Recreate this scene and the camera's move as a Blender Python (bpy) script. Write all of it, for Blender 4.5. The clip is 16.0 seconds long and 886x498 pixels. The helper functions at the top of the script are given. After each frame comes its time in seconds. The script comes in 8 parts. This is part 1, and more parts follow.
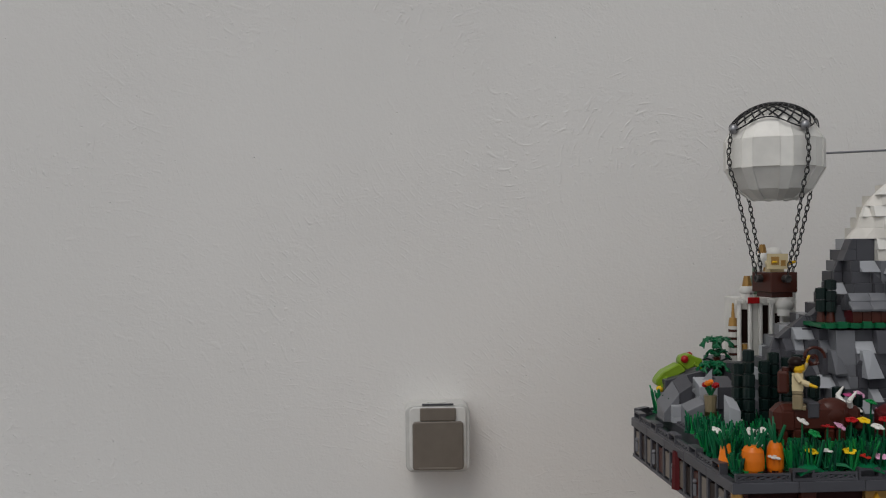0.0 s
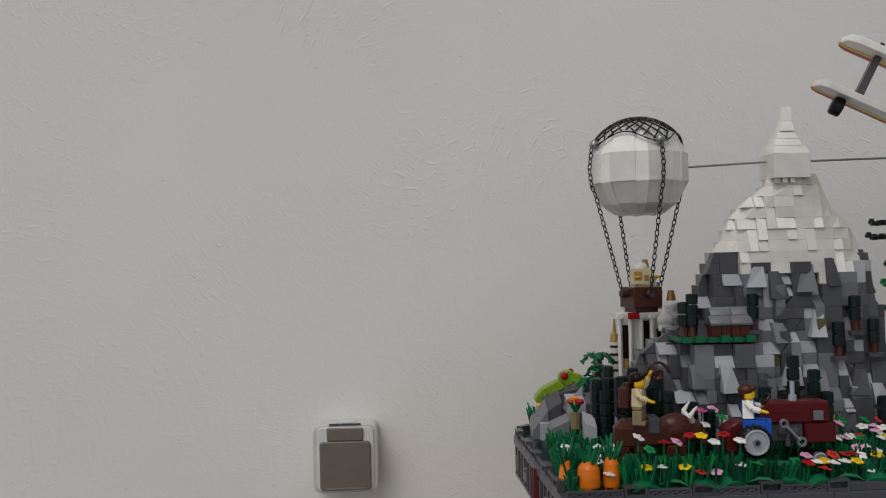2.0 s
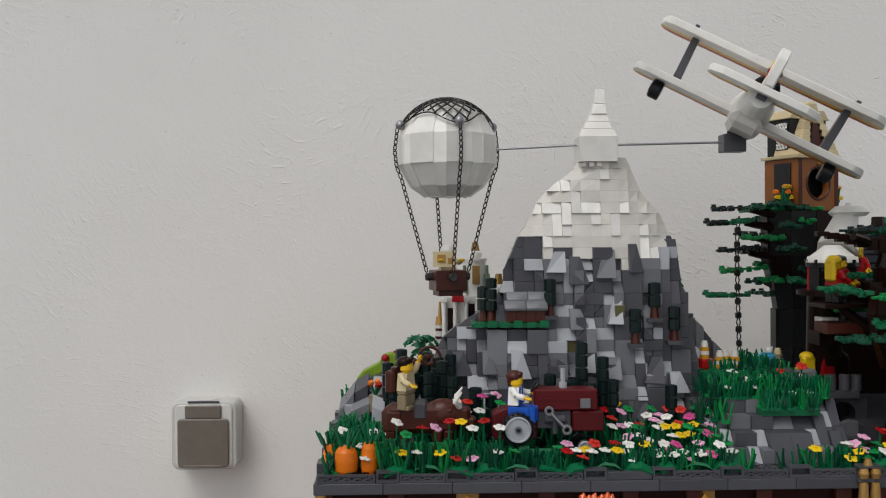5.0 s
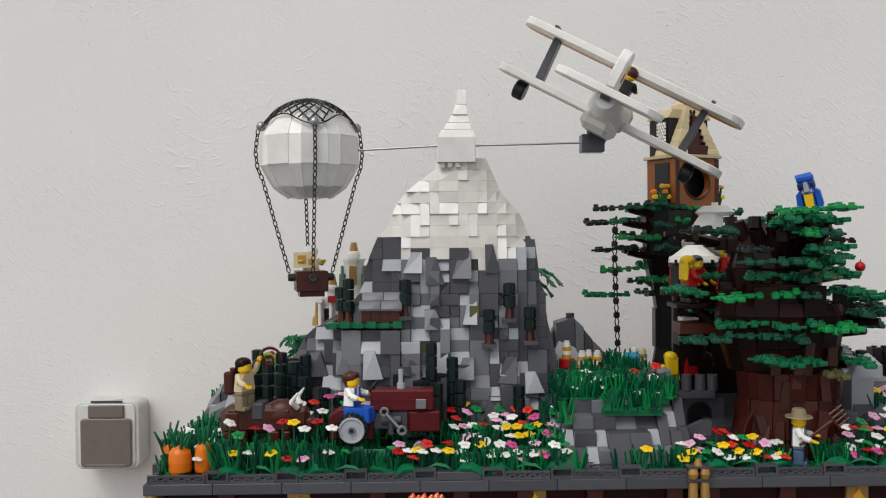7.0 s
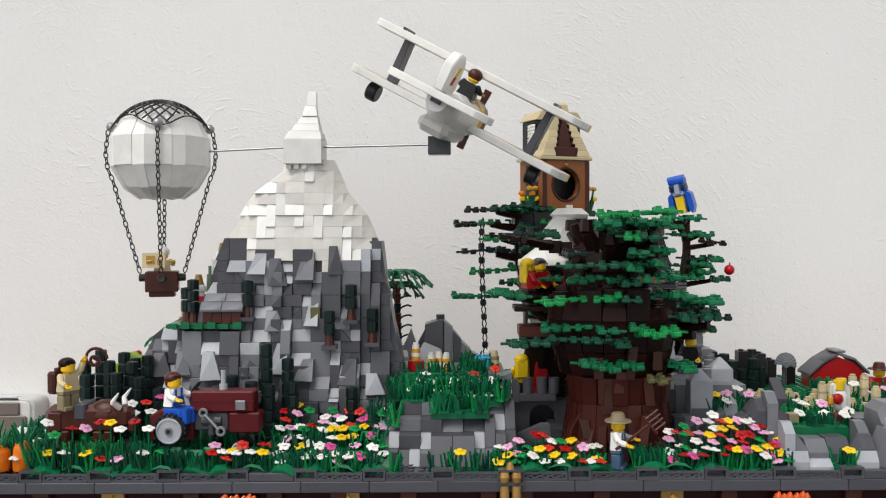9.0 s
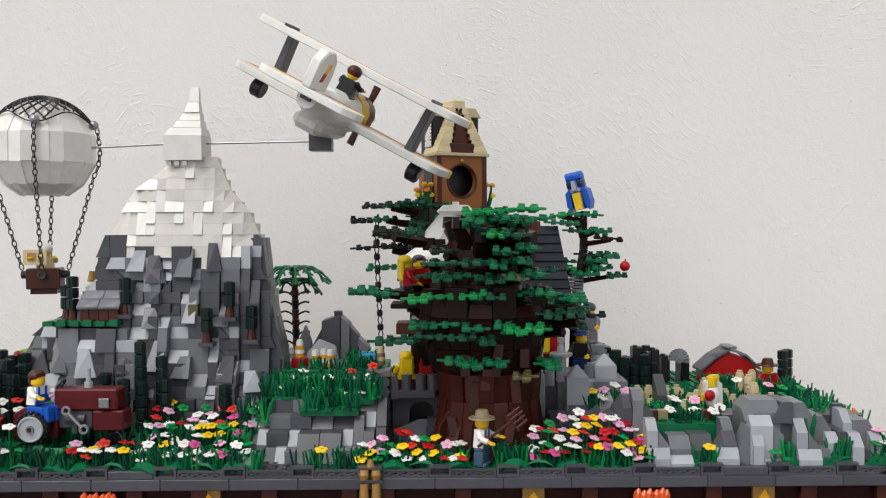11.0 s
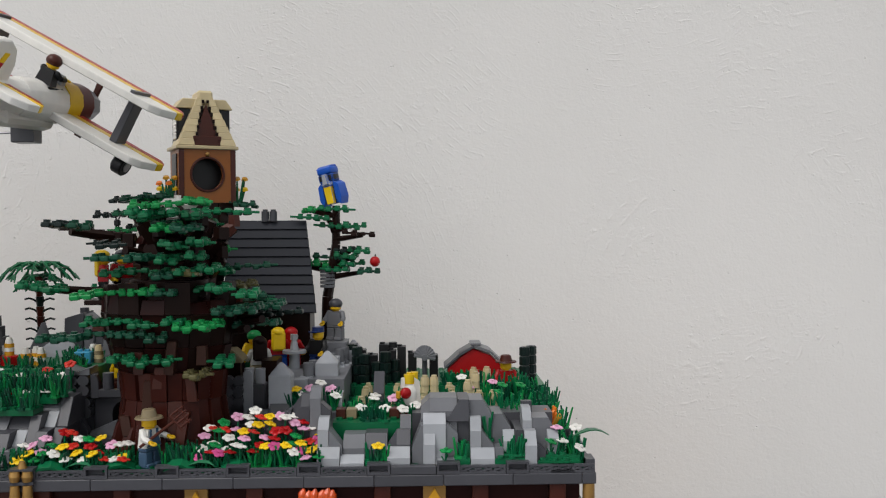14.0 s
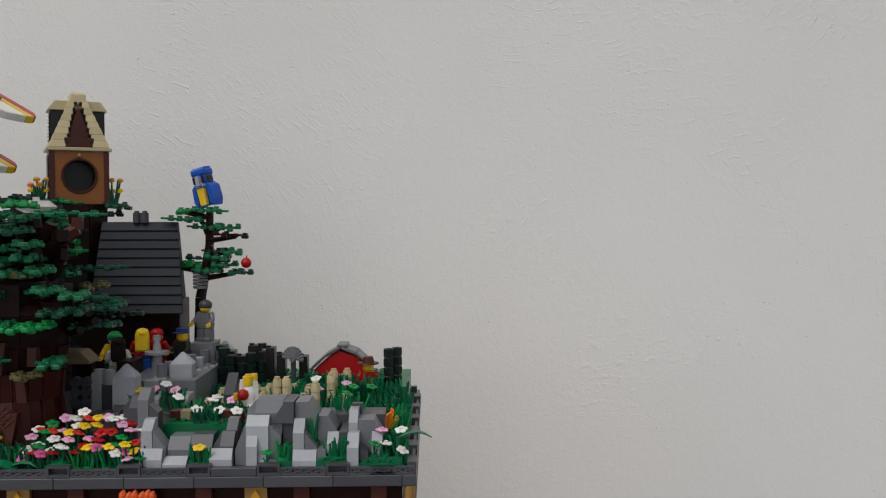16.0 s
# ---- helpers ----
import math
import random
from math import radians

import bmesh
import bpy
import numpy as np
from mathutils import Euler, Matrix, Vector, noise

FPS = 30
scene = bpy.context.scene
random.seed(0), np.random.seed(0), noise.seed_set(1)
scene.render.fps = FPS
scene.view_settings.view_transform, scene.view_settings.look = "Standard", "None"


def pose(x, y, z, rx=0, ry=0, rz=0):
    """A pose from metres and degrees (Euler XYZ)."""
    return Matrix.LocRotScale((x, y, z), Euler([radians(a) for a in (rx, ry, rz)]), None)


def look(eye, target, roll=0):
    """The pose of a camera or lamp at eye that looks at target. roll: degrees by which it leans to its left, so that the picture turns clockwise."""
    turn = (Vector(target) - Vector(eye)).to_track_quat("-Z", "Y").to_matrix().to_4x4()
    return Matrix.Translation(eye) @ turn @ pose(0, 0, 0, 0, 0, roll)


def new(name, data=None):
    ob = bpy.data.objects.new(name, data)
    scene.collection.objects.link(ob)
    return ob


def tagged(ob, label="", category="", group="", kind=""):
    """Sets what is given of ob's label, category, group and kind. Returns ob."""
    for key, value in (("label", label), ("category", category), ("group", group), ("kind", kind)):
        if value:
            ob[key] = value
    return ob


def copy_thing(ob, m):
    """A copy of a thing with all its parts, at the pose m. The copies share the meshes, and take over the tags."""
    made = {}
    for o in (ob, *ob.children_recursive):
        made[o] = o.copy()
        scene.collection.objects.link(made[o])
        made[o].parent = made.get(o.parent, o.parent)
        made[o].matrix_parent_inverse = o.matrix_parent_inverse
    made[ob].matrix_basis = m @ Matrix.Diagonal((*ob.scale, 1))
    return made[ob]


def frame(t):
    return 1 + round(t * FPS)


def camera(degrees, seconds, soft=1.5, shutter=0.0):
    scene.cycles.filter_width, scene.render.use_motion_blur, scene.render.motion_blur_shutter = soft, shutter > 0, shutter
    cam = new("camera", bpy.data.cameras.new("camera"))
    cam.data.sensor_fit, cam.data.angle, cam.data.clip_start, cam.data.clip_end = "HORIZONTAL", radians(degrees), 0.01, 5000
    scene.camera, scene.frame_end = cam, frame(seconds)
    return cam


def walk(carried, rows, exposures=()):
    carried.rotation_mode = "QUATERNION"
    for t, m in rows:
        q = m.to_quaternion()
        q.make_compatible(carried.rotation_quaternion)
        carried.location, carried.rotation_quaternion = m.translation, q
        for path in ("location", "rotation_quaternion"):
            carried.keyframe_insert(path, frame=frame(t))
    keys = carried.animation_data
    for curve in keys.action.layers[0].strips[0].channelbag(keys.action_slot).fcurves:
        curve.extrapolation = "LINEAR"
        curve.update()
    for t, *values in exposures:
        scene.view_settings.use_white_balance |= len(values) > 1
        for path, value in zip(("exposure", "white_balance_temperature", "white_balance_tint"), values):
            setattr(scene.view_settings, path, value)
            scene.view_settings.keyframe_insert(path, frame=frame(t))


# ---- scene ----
cam = camera(51.4, 16.0, soft=1.15)
PATH = [
    (0, (-0.014, -0.002, 0.373), (0.079, 1.996, 0.354), -0.4),
    (0.5, (0.015, -0.002, 0.375), (0.109, 1.995, 0.351), -0.5),
    (1, (0.05, -0.004, 0.374), (0.131, 1.994, 0.359), -0.8),
    (1.5, (0.095, -0.009, 0.372), (0.159, 1.99, 0.375), -1.1),
    (2, (0.121, -0.009, 0.371), (0.171, 1.99, 0.394), -1.3),
    (2.5, (0.139, -0.003, 0.368), (0.173, 1.996, 0.384), -0.1),
    (3, (0.181, -0.006, 0.372), (0.206, 1.994, 0.367), -0.3),
    (3.5, (0.211, -0.003, 0.37), (0.229, 1.996, 0.361), -0.3),
    (4, (0.245, -0.002, 0.37), (0.261, 1.998, 0.355), -0.3),
    (6.5, (0.388, -0.006, 0.373), (0.394, 1.994, 0.344), -0.5),
    (7, (0.426, -0.006, 0.373), (0.425, 1.994, 0.343), -0.5),
    (7.5, (0.459, -0.005, 0.372), (0.445, 1.995, 0.344), -0.4),
    (8, (0.487, -0.004, 0.373), (0.469, 1.996, 0.343), -0.5),
    (8.5, (0.523, -0.007, 0.376), (0.495, 1.993, 0.339), -0.4),
    (9, (0.565, -0.006, 0.376), (0.538, 1.993, 0.34), -0.2),
    (9.2, (0.581, -0.006, 0.376), (0.547, 1.993, 0.34), -0.4),
    (11.3, (0.678, -0.003, 0.379), (0.671, 1.997, 0.327), -0.2),
    (11.5, (0.695, 0.0, 0.377), (0.685, 1.999, 0.326), -0.2),
    (12, (0.728, 0.003, 0.376), (0.72, 2.002, 0.327), -0.1),
    (12.5, (0.766, 0.006, 0.375), (0.754, 2.005, 0.326), -0.2),
    (13, (0.8, 0.01, 0.374), (0.8, 2.009, 0.323), -0.1),
    (13.5, (0.841, 0.012, 0.375), (0.864, 2.011, 0.32), -0.2),
    (14, (0.875, 0.012, 0.375), (0.917, 2.011, 0.319), -0.2),
    (14.5, (0.895, 0.012, 0.376), (0.942, 2.01, 0.317), -0.1),
    (15, (0.933, 0.01, 0.376), (0.968, 2.009, 0.319), -0.1),
    (15.5, (0.97, 0.008, 0.378), (1.001, 2.007, 0.316), -0.1),
    (16, (1.005, 0.007, 0.379), (1.03, 2.006, 0.317), -0.1),
]
EXPOSURES = [(0.0, -0.22), (2.0, -0.14), (3.5, 0.05), (6.5, 0.38), (7.5, 0.52), (8.5, 0.63), (9.0, 0.76), (11.5, 0.68), (12.5, 0.6), (14.0, 0.43), (15.0, 0.35), (16.0, 0.16)]
walk(cam, [(t, look(eye, target, roll)) for t, eye, target, roll in PATH], EXPOSURES)

# ---- daylight: bright overcast sky, soft light from upper left ----
world = bpy.data.worlds.new("sky")
scene.world = world
world.use_nodes = True
wn = world.node_tree.nodes
sky = wn.new("ShaderNodeTexSky")
sky.sky_type, sky.sun_disc = "NISHITA", False
sky.sun_elevation, sky.sun_rotation = radians(52), radians(215)
grey = wn.new("ShaderNodeHueSaturation")
grey.inputs["Saturation"].default_value = 0.22
world.node_tree.links.new(sky.outputs[0], grey.inputs["Color"])
world.node_tree.links.new(grey.outputs[0], wn["Background"].inputs[0])
wn["Background"].inputs[1].default_value = 0.11
sun = new("sun", bpy.data.lights.new("sun", "SUN"))
sun.data.energy, sun.data.angle, sun.data.color = 1.1, radians(35), (1.0, 0.97, 0.93)
sun.matrix_world = look((-0.55, -0.85, 1.55), (0, 0, 0))

# ---- materials ----
S, PL, BR = 0.008, 0.0032, 0.0096          # stud, plate and brick of the toy system
COLOURS = {
    "dark_grey": (0.068, 0.068, 0.077), "mid_grey": (0.155, 0.158, 0.170), "light_grey": (0.355, 0.365, 0.385),
    "white": (0.74, 0.72, 0.672), "warm_white": (0.63, 0.60, 0.545), "black": (0.012, 0.012, 0.013),
    "green": (0.004, 0.126, 0.047), "dark_green": (0.004, 0.058, 0.030), "bright_green": (0.007, 0.225, 0.055),
    "pine": (0.004, 0.013, 0.011), "olive": (0.10, 0.09, 0.035), "lime": (0.20, 0.32, 0.02),
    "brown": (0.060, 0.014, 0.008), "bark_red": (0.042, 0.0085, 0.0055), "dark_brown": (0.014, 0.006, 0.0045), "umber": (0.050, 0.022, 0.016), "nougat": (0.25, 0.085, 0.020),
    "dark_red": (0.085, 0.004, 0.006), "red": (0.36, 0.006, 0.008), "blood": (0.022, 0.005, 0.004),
    "yellow": (0.76, 0.50, 0.012), "amber": (0.60, 0.30, 0.02), "orange": (0.80, 0.19, 0.01),
    "tan": (0.56, 0.46, 0.27), "dark_tan": (0.24, 0.19, 0.11), "gold": (0.38, 0.215, 0.065),
    "blue": (0.010, 0.08, 0.42), "navy": (0.012, 0.03, 0.12), "denim": (0.06, 0.11, 0.18), "sky_blue": (0.05, 0.33, 0.52),
    "coral": (0.52, 0.028, 0.018), "pink": (0.70, 0.36, 0.52), "magenta": (0.56, 0.08, 0.25), "sand_green": (0.16, 0.24, 0.17),
    "skin": (0.75, 0.45, 0.015), "steel": (0.30, 0.30, 0.31), "iron": (0.045, 0.042, 0.04), "taupe": (0.185, 0.158, 0.130), "slate": (0.030, 0.032, 0.038),
    "box_grey": (0.62, 0.61, 0.58), "wood": (0.25, 0.15, 0.08),
}
MADE = {}


def plastic(name, rough=0.30):
    """Moulded plastic in one colour: slight batch differences, rubbed gloss, faint waviness."""
    if name in MADE:
        return MADE[name]
    m = bpy.data.materials.new(name)
    m.use_nodes = True
    n, l = m.node_tree.nodes, m.node_tree.links
    p = n["Principled BSDF"]
    p.inputs["Specular IOR Level"].default_value = 0.03 if name == "slate" else 0.12 if name in ("bark_red", "dark_brown", "umber", "blood") else 0.28
    info, co = n.new("ShaderNodeObjectInfo"), n.new("ShaderNodeTexCoord")
    fine, wide = n.new("ShaderNodeTexNoise"), n.new("ShaderNodeTexNoise")
    fine.inputs["Scale"].default_value, fine.inputs["Detail"].default_value = 900, 3
    wide.inputs["Scale"].default_value, wide.inputs["Detail"].default_value = 70, 4
    for t in (fine, wide):
        l.new(co.outputs["Object"], t.inputs["Vector"])
    v = n.new("ShaderNodeMapRange")
    v.inputs["To Min"].default_value, v.inputs["To Max"].default_value = 0.86, 1.12
    l.new(info.outputs["Random"], v.inputs["Value"])
    dust = n.new("ShaderNodeMapRange")
    dust.inputs["From Min"].default_value, dust.inputs["From Max"].default_value = 0.3, 0.7
    dust.inputs["To Min"].default_value, dust.inputs["To Max"].default_value = 0.93, 1.06
    l.new(wide.outputs["Fac"], dust.inputs["Value"])
    mul = n.new("ShaderNodeMath")
    mul.operation = "MULTIPLY"
    l.new(v.outputs[0], mul.inputs[0]), l.new(dust.outputs[0], mul.inputs[1])
    hsv = n.new("ShaderNodeHueSaturation")
    hsv.inputs["Color"].default_value = (*COLOURS[name], 1)
    l.new(mul.outputs[0], hsv.inputs["Value"])
    l.new(hsv.outputs[0], p.inputs["Base Color"])
    r = n.new("ShaderNodeMapRange")
    r.inputs["To Min"].default_value, r.inputs["To Max"].default_value = rough - 0.08, rough + 0.14
    l.new(wide.outputs["Fac"], r.inputs["Value"])
    l.new(r.outputs[0], p.inputs["Roughness"])
    b = n.new("ShaderNodeBump")
    b.inputs["Strength"].default_value, b.inputs["Distance"].default_value = 0.12, 0.0003
    l.new(fine.outputs["Fac"], b.inputs["Height"])
    l.new(b.outputs[0], p.inputs["Normal"])
    if name in ("steel", "gold", "iron"):
        p.inputs["Metallic"].default_value = {"steel": 0.8, "gold": 0.45, "iron": 0.2}[name]
    MADE[name] = m
    return m


def ember():
    """Clear fluorescent orange plastic of the little flames."""
    if "ember" not in MADE:
        m = MADE["ember"] = bpy.data.materials.new("ember")
        m.use_nodes = True
        p = m.node_tree.nodes["Principled BSDF"]
        p.inputs["Base Color"].default_value = (0.95, 0.13, 0.02, 1)
        p.inputs["Roughness"].default_value = 0.12
        p.inputs["Transmission Weight"].default_value = 0.35
    return MADE["ember"]


def plaster():
    """White-painted trowelled render: curved trowel strokes, grit and small pits."""
    m = bpy.data.materials.new("painted_plaster")
    m.use_nodes = True
    n, l = m.node_tree.nodes, m.node_tree.links
    p = n["Principled BSDF"]
    p.inputs["Roughness"].default_value = 0.75

    def node(kind, **vals):
        o = n.new(kind)
        for k, x in vals.items():
            o.inputs[k.replace("_", " ")].default_value = x
        return o

    def math_(op, a, b=None, c=None):
        o = n.new("ShaderNodeMath")
        o.operation = op
        for k, x in enumerate((a, b, c)):
            if x is None:
                continue
            if isinstance(x, (int, float)):
                o.inputs[k].default_value = x
            else:
                l.new(x, o.inputs[k])
        return o.outputs[0]

    co = n.new("ShaderNodeTexCoord").outputs["Object"]
    swirl = node("ShaderNodeTexNoise", Scale=3.6, Detail=1.0)
    l.new(co, swirl.inputs["Vector"])
    warp = n.new("ShaderNodeVectorMath")
    warp.operation = "MULTIPLY_ADD"
    l.new(swirl.outputs["Color"], warp.inputs[0])
    warp.inputs[1].default_value = (0.20, 0.20, 0.20)
    l.new(co, warp.inputs[2])
    mp = node("ShaderNodeMapping", Scale=(62, 62, 210), Rotation=(0, radians(12), 0))
    l.new(warp.outputs[0], mp.inputs["Vector"])
    stroke = node("ShaderNodeTexNoise", Scale=1.0, Detail=3.0, Roughness=0.55)
    l.new(mp.outputs[0], stroke.inputs["Vector"])
    zone = node("ShaderNodeTexNoise", Scale=5.2, Detail=2.5)
    l.new(co, zone.inputs["Vector"])
    where = node("ShaderNodeMapRange", From_Min=0.40, From_Max=0.62, To_Min=0.14)
    l.new(zone.outputs["Fac"], where.inputs["Value"])
    ridge = node("ShaderNodeMapRange", From_Min=0.36, From_Max=0.68)
    l.new(stroke.outputs["Fac"], ridge.inputs["Value"])
    broken = node("ShaderNodeTexNoise", Scale=34.0, Detail=2.0)
    l.new(co, broken.inputs["Vector"])
    patchy = node("ShaderNodeMapRange", From_Min=0.47, From_Max=0.60)
    l.new(broken.outputs["Fac"], patchy.inputs["Value"])
    strokes = math_("MULTIPLY", math_("MULTIPLY", ridge.outputs[0], where.outputs[0]), patchy.outputs[0])
    sweep = node("ShaderNodeTexVoronoi", Scale=1.9)
    l.new(co, sweep.inputs["Vector"])
    wobble = node("ShaderNodeTexNoise", Scale=16.0, Detail=2.0)
    l.new(co, wobble.inputs["Vector"])
    phase = math_("MULTIPLY_ADD", sweep.outputs["Distance"], 430.0, math_("MULTIPLY", wobble.outputs["Fac"], 20.0))
    arc = node("ShaderNodeMapRange", From_Min=0.62, From_Max=1.0)
    l.new(math_("SINE", phase), arc.inputs["Value"])
    snap = node("ShaderNodeTexNoise", Scale=62.0, Detail=3.0)
    l.new(co, snap.inputs["Vector"])
    snapped = node("ShaderNodeMapRange", From_Min=0.49, From_Max=0.64)
    l.new(snap.outputs["Fac"], snapped.inputs["Value"])
    arcs = math_("MULTIPLY", math_("MULTIPLY", arc.outputs[0], snapped.outputs[0]), where.outputs[0])
    grit = node("ShaderNodeTexNoise", Scale=300.0, Detail=3.0)
    l.new(co, grit.inputs["Vector"])
    soft = node("ShaderNodeTexNoise", Scale=85.0, Detail=4.0, Roughness=0.6)
    l.new(co, soft.inputs["Vector"])
    pit = node("ShaderNodeTexVoronoi", Scale=170.0)
    l.new(co, pit.inputs["Vector"])
    rare = node("ShaderNodeTexNoise", Scale=60.0)
    l.new(co, rare.inputs["Vector"])
    hole = node("ShaderNodeMapRange", From_Min=0.06, From_Max=0.22, To_Min=1.0, To_Max=0.0)
    l.new(pit.outputs["Distance"], hole.inputs["Value"])
    few = math_("GREATER_THAN", rare.outputs["Fac"], 0.66)
    holes = math_("MULTIPLY", hole.outputs[0], few)
    speck = node("ShaderNodeTexNoise", Scale=135.0, Detail=2.0, Roughness=0.6)
    l.new(co, speck.inputs["Vector"])
    lump = node("ShaderNodeMapRange", From_Min=0.60, From_Max=0.74)
    l.new(speck.outputs["Fac"], lump.inputs["Value"])
    lumps = math_("MULTIPLY", lump.outputs[0], where.outputs[0])
    h = math_("MULTIPLY_ADD", strokes, 0.15, math_("MULTIPLY", grit.outputs["Fac"], 0.20))
    h = math_("MULTIPLY_ADD", lumps, 0.30, h)
    h = math_("MULTIPLY_ADD", arcs, 0.24, h)
    h = math_("ADD", h, math_("MULTIPLY", soft.outputs["Fac"], 0.34))
    h = math_("SUBTRACT", h, math_("MULTIPLY", holes, 0.5))
    bump = node("ShaderNodeBump", Strength=0.78, Distance=0.0021)
    l.new(h, bump.inputs["Height"])
    l.new(bump.outputs[0], p.inputs["Normal"])
    tone = node("ShaderNodeTexNoise", Scale=1.8, Detail=4.0)
    l.new(co, tone.inputs["Vector"])
    ramp = n.new("ShaderNodeValToRGB")
    ramp.color_ramp.elements[0].position, ramp.color_ramp.elements[0].color = 0.35, (0.745, 0.722, 0.690, 1)
    ramp.color_ramp.elements[1].position, ramp.color_ramp.elements[1].color = 0.68, (0.805, 0.782, 0.749, 1)
    l.new(tone.outputs["Fac"], ramp.inputs["Fac"])
    # The pits are tinted darker too, which paints in the shade inside them.
    dark = n.new("ShaderNodeMix")
    dark.data_type = "RGBA"
    dark.inputs["B"].default_value = (0.40, 0.38, 0.35, 1)
    l.new(ramp.outputs[0], dark.inputs["A"])
    l.new(math_("MULTIPLY", holes, 0.22), dark.inputs["Factor"])
    l.new(dark.outputs["Result"], p.inputs["Base Color"])
    return m


# ---- shapes ----
class Shape:
    """A bmesh with the colours of its faces."""

    def __init__(self):
        self.bm, self.mats, self.mi, self.soft = bmesh.new(), [], 0, 0.6

    def use(self, name):
        m = plastic(name) if isinstance(name, str) else name
        if m not in self.mats:
            self.mats.append(m)
        self.mi = self.mats.index(m)
        return self

    def _solid(self, pts, faces):
        vs = [self.bm.verts.new(p) for p in pts]
        for f in faces:
            self.bm.faces.new([vs[i] for i in f]).material_index = self.mi
        return self

    def box(self, x0, x1, y0, y1, z0, z1, m=None):
        pts = [Vector((x, y, z)) for z in (z0, z1) for y in (y0, y1) for x in (x0, x1)]
        return self.block(pts if m is None else [m @ p for p in pts])

    def block(self, pts):
        """Eight corners: bottom x0y0 x1y0 x0y1 x1y1, then the top alike."""
        return self._solid(pts, [(0, 2, 3, 1), (4, 5, 7, 6), (0, 1, 5, 4), (2, 6, 7, 3), (0, 4, 6, 2), (1, 3, 7, 5)])

    def chamfered(self, x0, x1, y0, y1, z0, z1, c, m=None):
        """A box whose edges are all cut by c."""
        s = bmesh.new()
        bmesh.ops.create_cube(s, size=1)
        for v in s.verts:
            v.co = Vector(((x0 + x1) / 2 + v.co.x * (x1 - x0), (y0 + y1) / 2 + v.co.y * (y1 - y0), (z0 + z1) / 2 + v.co.z * (z1 - z0)))
        bmesh.ops.bevel(s, geom=s.edges[:], offset=c, segments=1, affect="EDGES")
        self.merge(s, m)
        return self

    def merge(self, s, m=None):
        s.verts.index_update()
        vs = [self.bm.verts.new(m @ v.co if m is not None else v.co) for v in s.verts]
        for f in s.faces:
            self.bm.faces.new([vs[v.index] for v in f.verts]).material_index = self.mi
        s.free()

    def prism(self, outline, a, b, axis="y", m=None):
        """A flat outline carried from a to b along the axis. Outline is in (x, z), (x, y) or (y, z)."""
        put = {"y": lambda u, v, w: (u, w, v), "z": lambda u, v, w: (u, v, w), "x": lambda u, v, w: (w, u, v)}[axis]
        k = len(outline)
        pts = [Vector(put(u, v, w)) for w in (a, b) for u, v in outline]
        pts = pts if m is None else [m @ p for p in pts]
        return self._solid(pts, [tuple(range(k)), tuple(range(2 * k - 1, k - 1, -1))] + [(i, i + k, (i + 1) % k + k, (i + 1) % k) for i in range(k)])

    def rod(self, p, q, r, r2=None, n=10, m=None):
        p, q = Vector(p), Vector(q)
        r2 = r if r2 is None else r2
        w = (q - p).normalized()
        u = w.orthogonal().normalized()
        v = w.cross(u)
        pts = [c + (u * math.cos(2 * math.pi * i / n) + v * math.sin(2 * math.pi * i / n)) * k for c, k in ((p, r), (q, max(r2, 1e-5))) for i in range(n)]
        pts = pts if m is None else [m @ x for x in pts]
        return self._solid(pts, [tuple(range(n - 1, -1, -1)), tuple(range(n, 2 * n))] + [(i, (i + 1) % n, (i + 1) % n + n, i + n) for i in range(n)])

    def ball(self, c, r, sx=1, sy=1, sz=1, u=12, v=8, m=None):
        s = bmesh.new()
        bmesh.ops.create_uvsphere(s, u_segments=u, v_segments=v, radius=r)
        for x in s.verts:
            x.co = Vector((c[0] + x.co.x * sx, c[1] + x.co.y * sy, c[2] + x.co.z * sz))
        self.merge(s, m)
        return self

    def tube(self, pts, r, n=6):
        for a, b in zip(pts, pts[1:]):
            self.rod(a, b, r if isinstance(r, (int, float)) else r[0], n=n)
        return self

    def ring(self, c, big, small, u, v, n=14, k=6, sx=1.0):
        """A ring (or long link, sx > 1) in the plane of u and v."""
        c, u, v = Vector(c), Vector(u).normalized(), Vector(v).normalized()
        w = u.cross(v)
        pts = []
        for i in range(n):
            a = 2 * math.pi * i / n
            d = u * math.cos(a) * sx + v * math.sin(a)
            o = (u * math.cos(a) + v * math.sin(a)).normalized()
            for j in range(k):
                e = 2 * math.pi * j / k
                pts.append(c + d * big + (o * math.cos(e) + w * math.sin(e)) * small)
        return self._solid(pts, [(i * k + j, ((i + 1) % n) * k + j, ((i + 1) % n) * k + (j + 1) % k, i * k + (j + 1) % k) for i in range(n) for j in range(k)])

    def stud(self, x, y, z, n=10):
        return self.rod((x, y, z), (x, y, z + 0.0018), 0.0024, n=n)

    def bevel(self, w=0.0004):
        bmesh.ops.recalc_face_normals(self.bm, faces=self.bm.faces[:])
        self.bm.normal_update()
        bmesh.ops.bevel(self.bm, geom=[e for e in self.bm.edges if e.is_manifold and e.calc_face_angle(0) > 0.35], offset=w, segments=1, affect="EDGES", clamp_overlap=True)
        return self

    def mesh(self, name):
        bm = self.bm
        bmesh.ops.recalc_face_normals(bm, faces=bm.faces[:])
        bm.normal_update()
        for f in bm.faces:
            f.smooth = True
        for e in bm.edges:
            e.smooth = e.is_manifold and e.calc_face_angle(0) < self.soft
        me = bpy.data.meshes.new(name)
        bm.to_mesh(me)
        bm.free()
        for m in self.mats:
            me.materials.append(m)
        return me


def shape(colour):
    return Shape().use(colour)


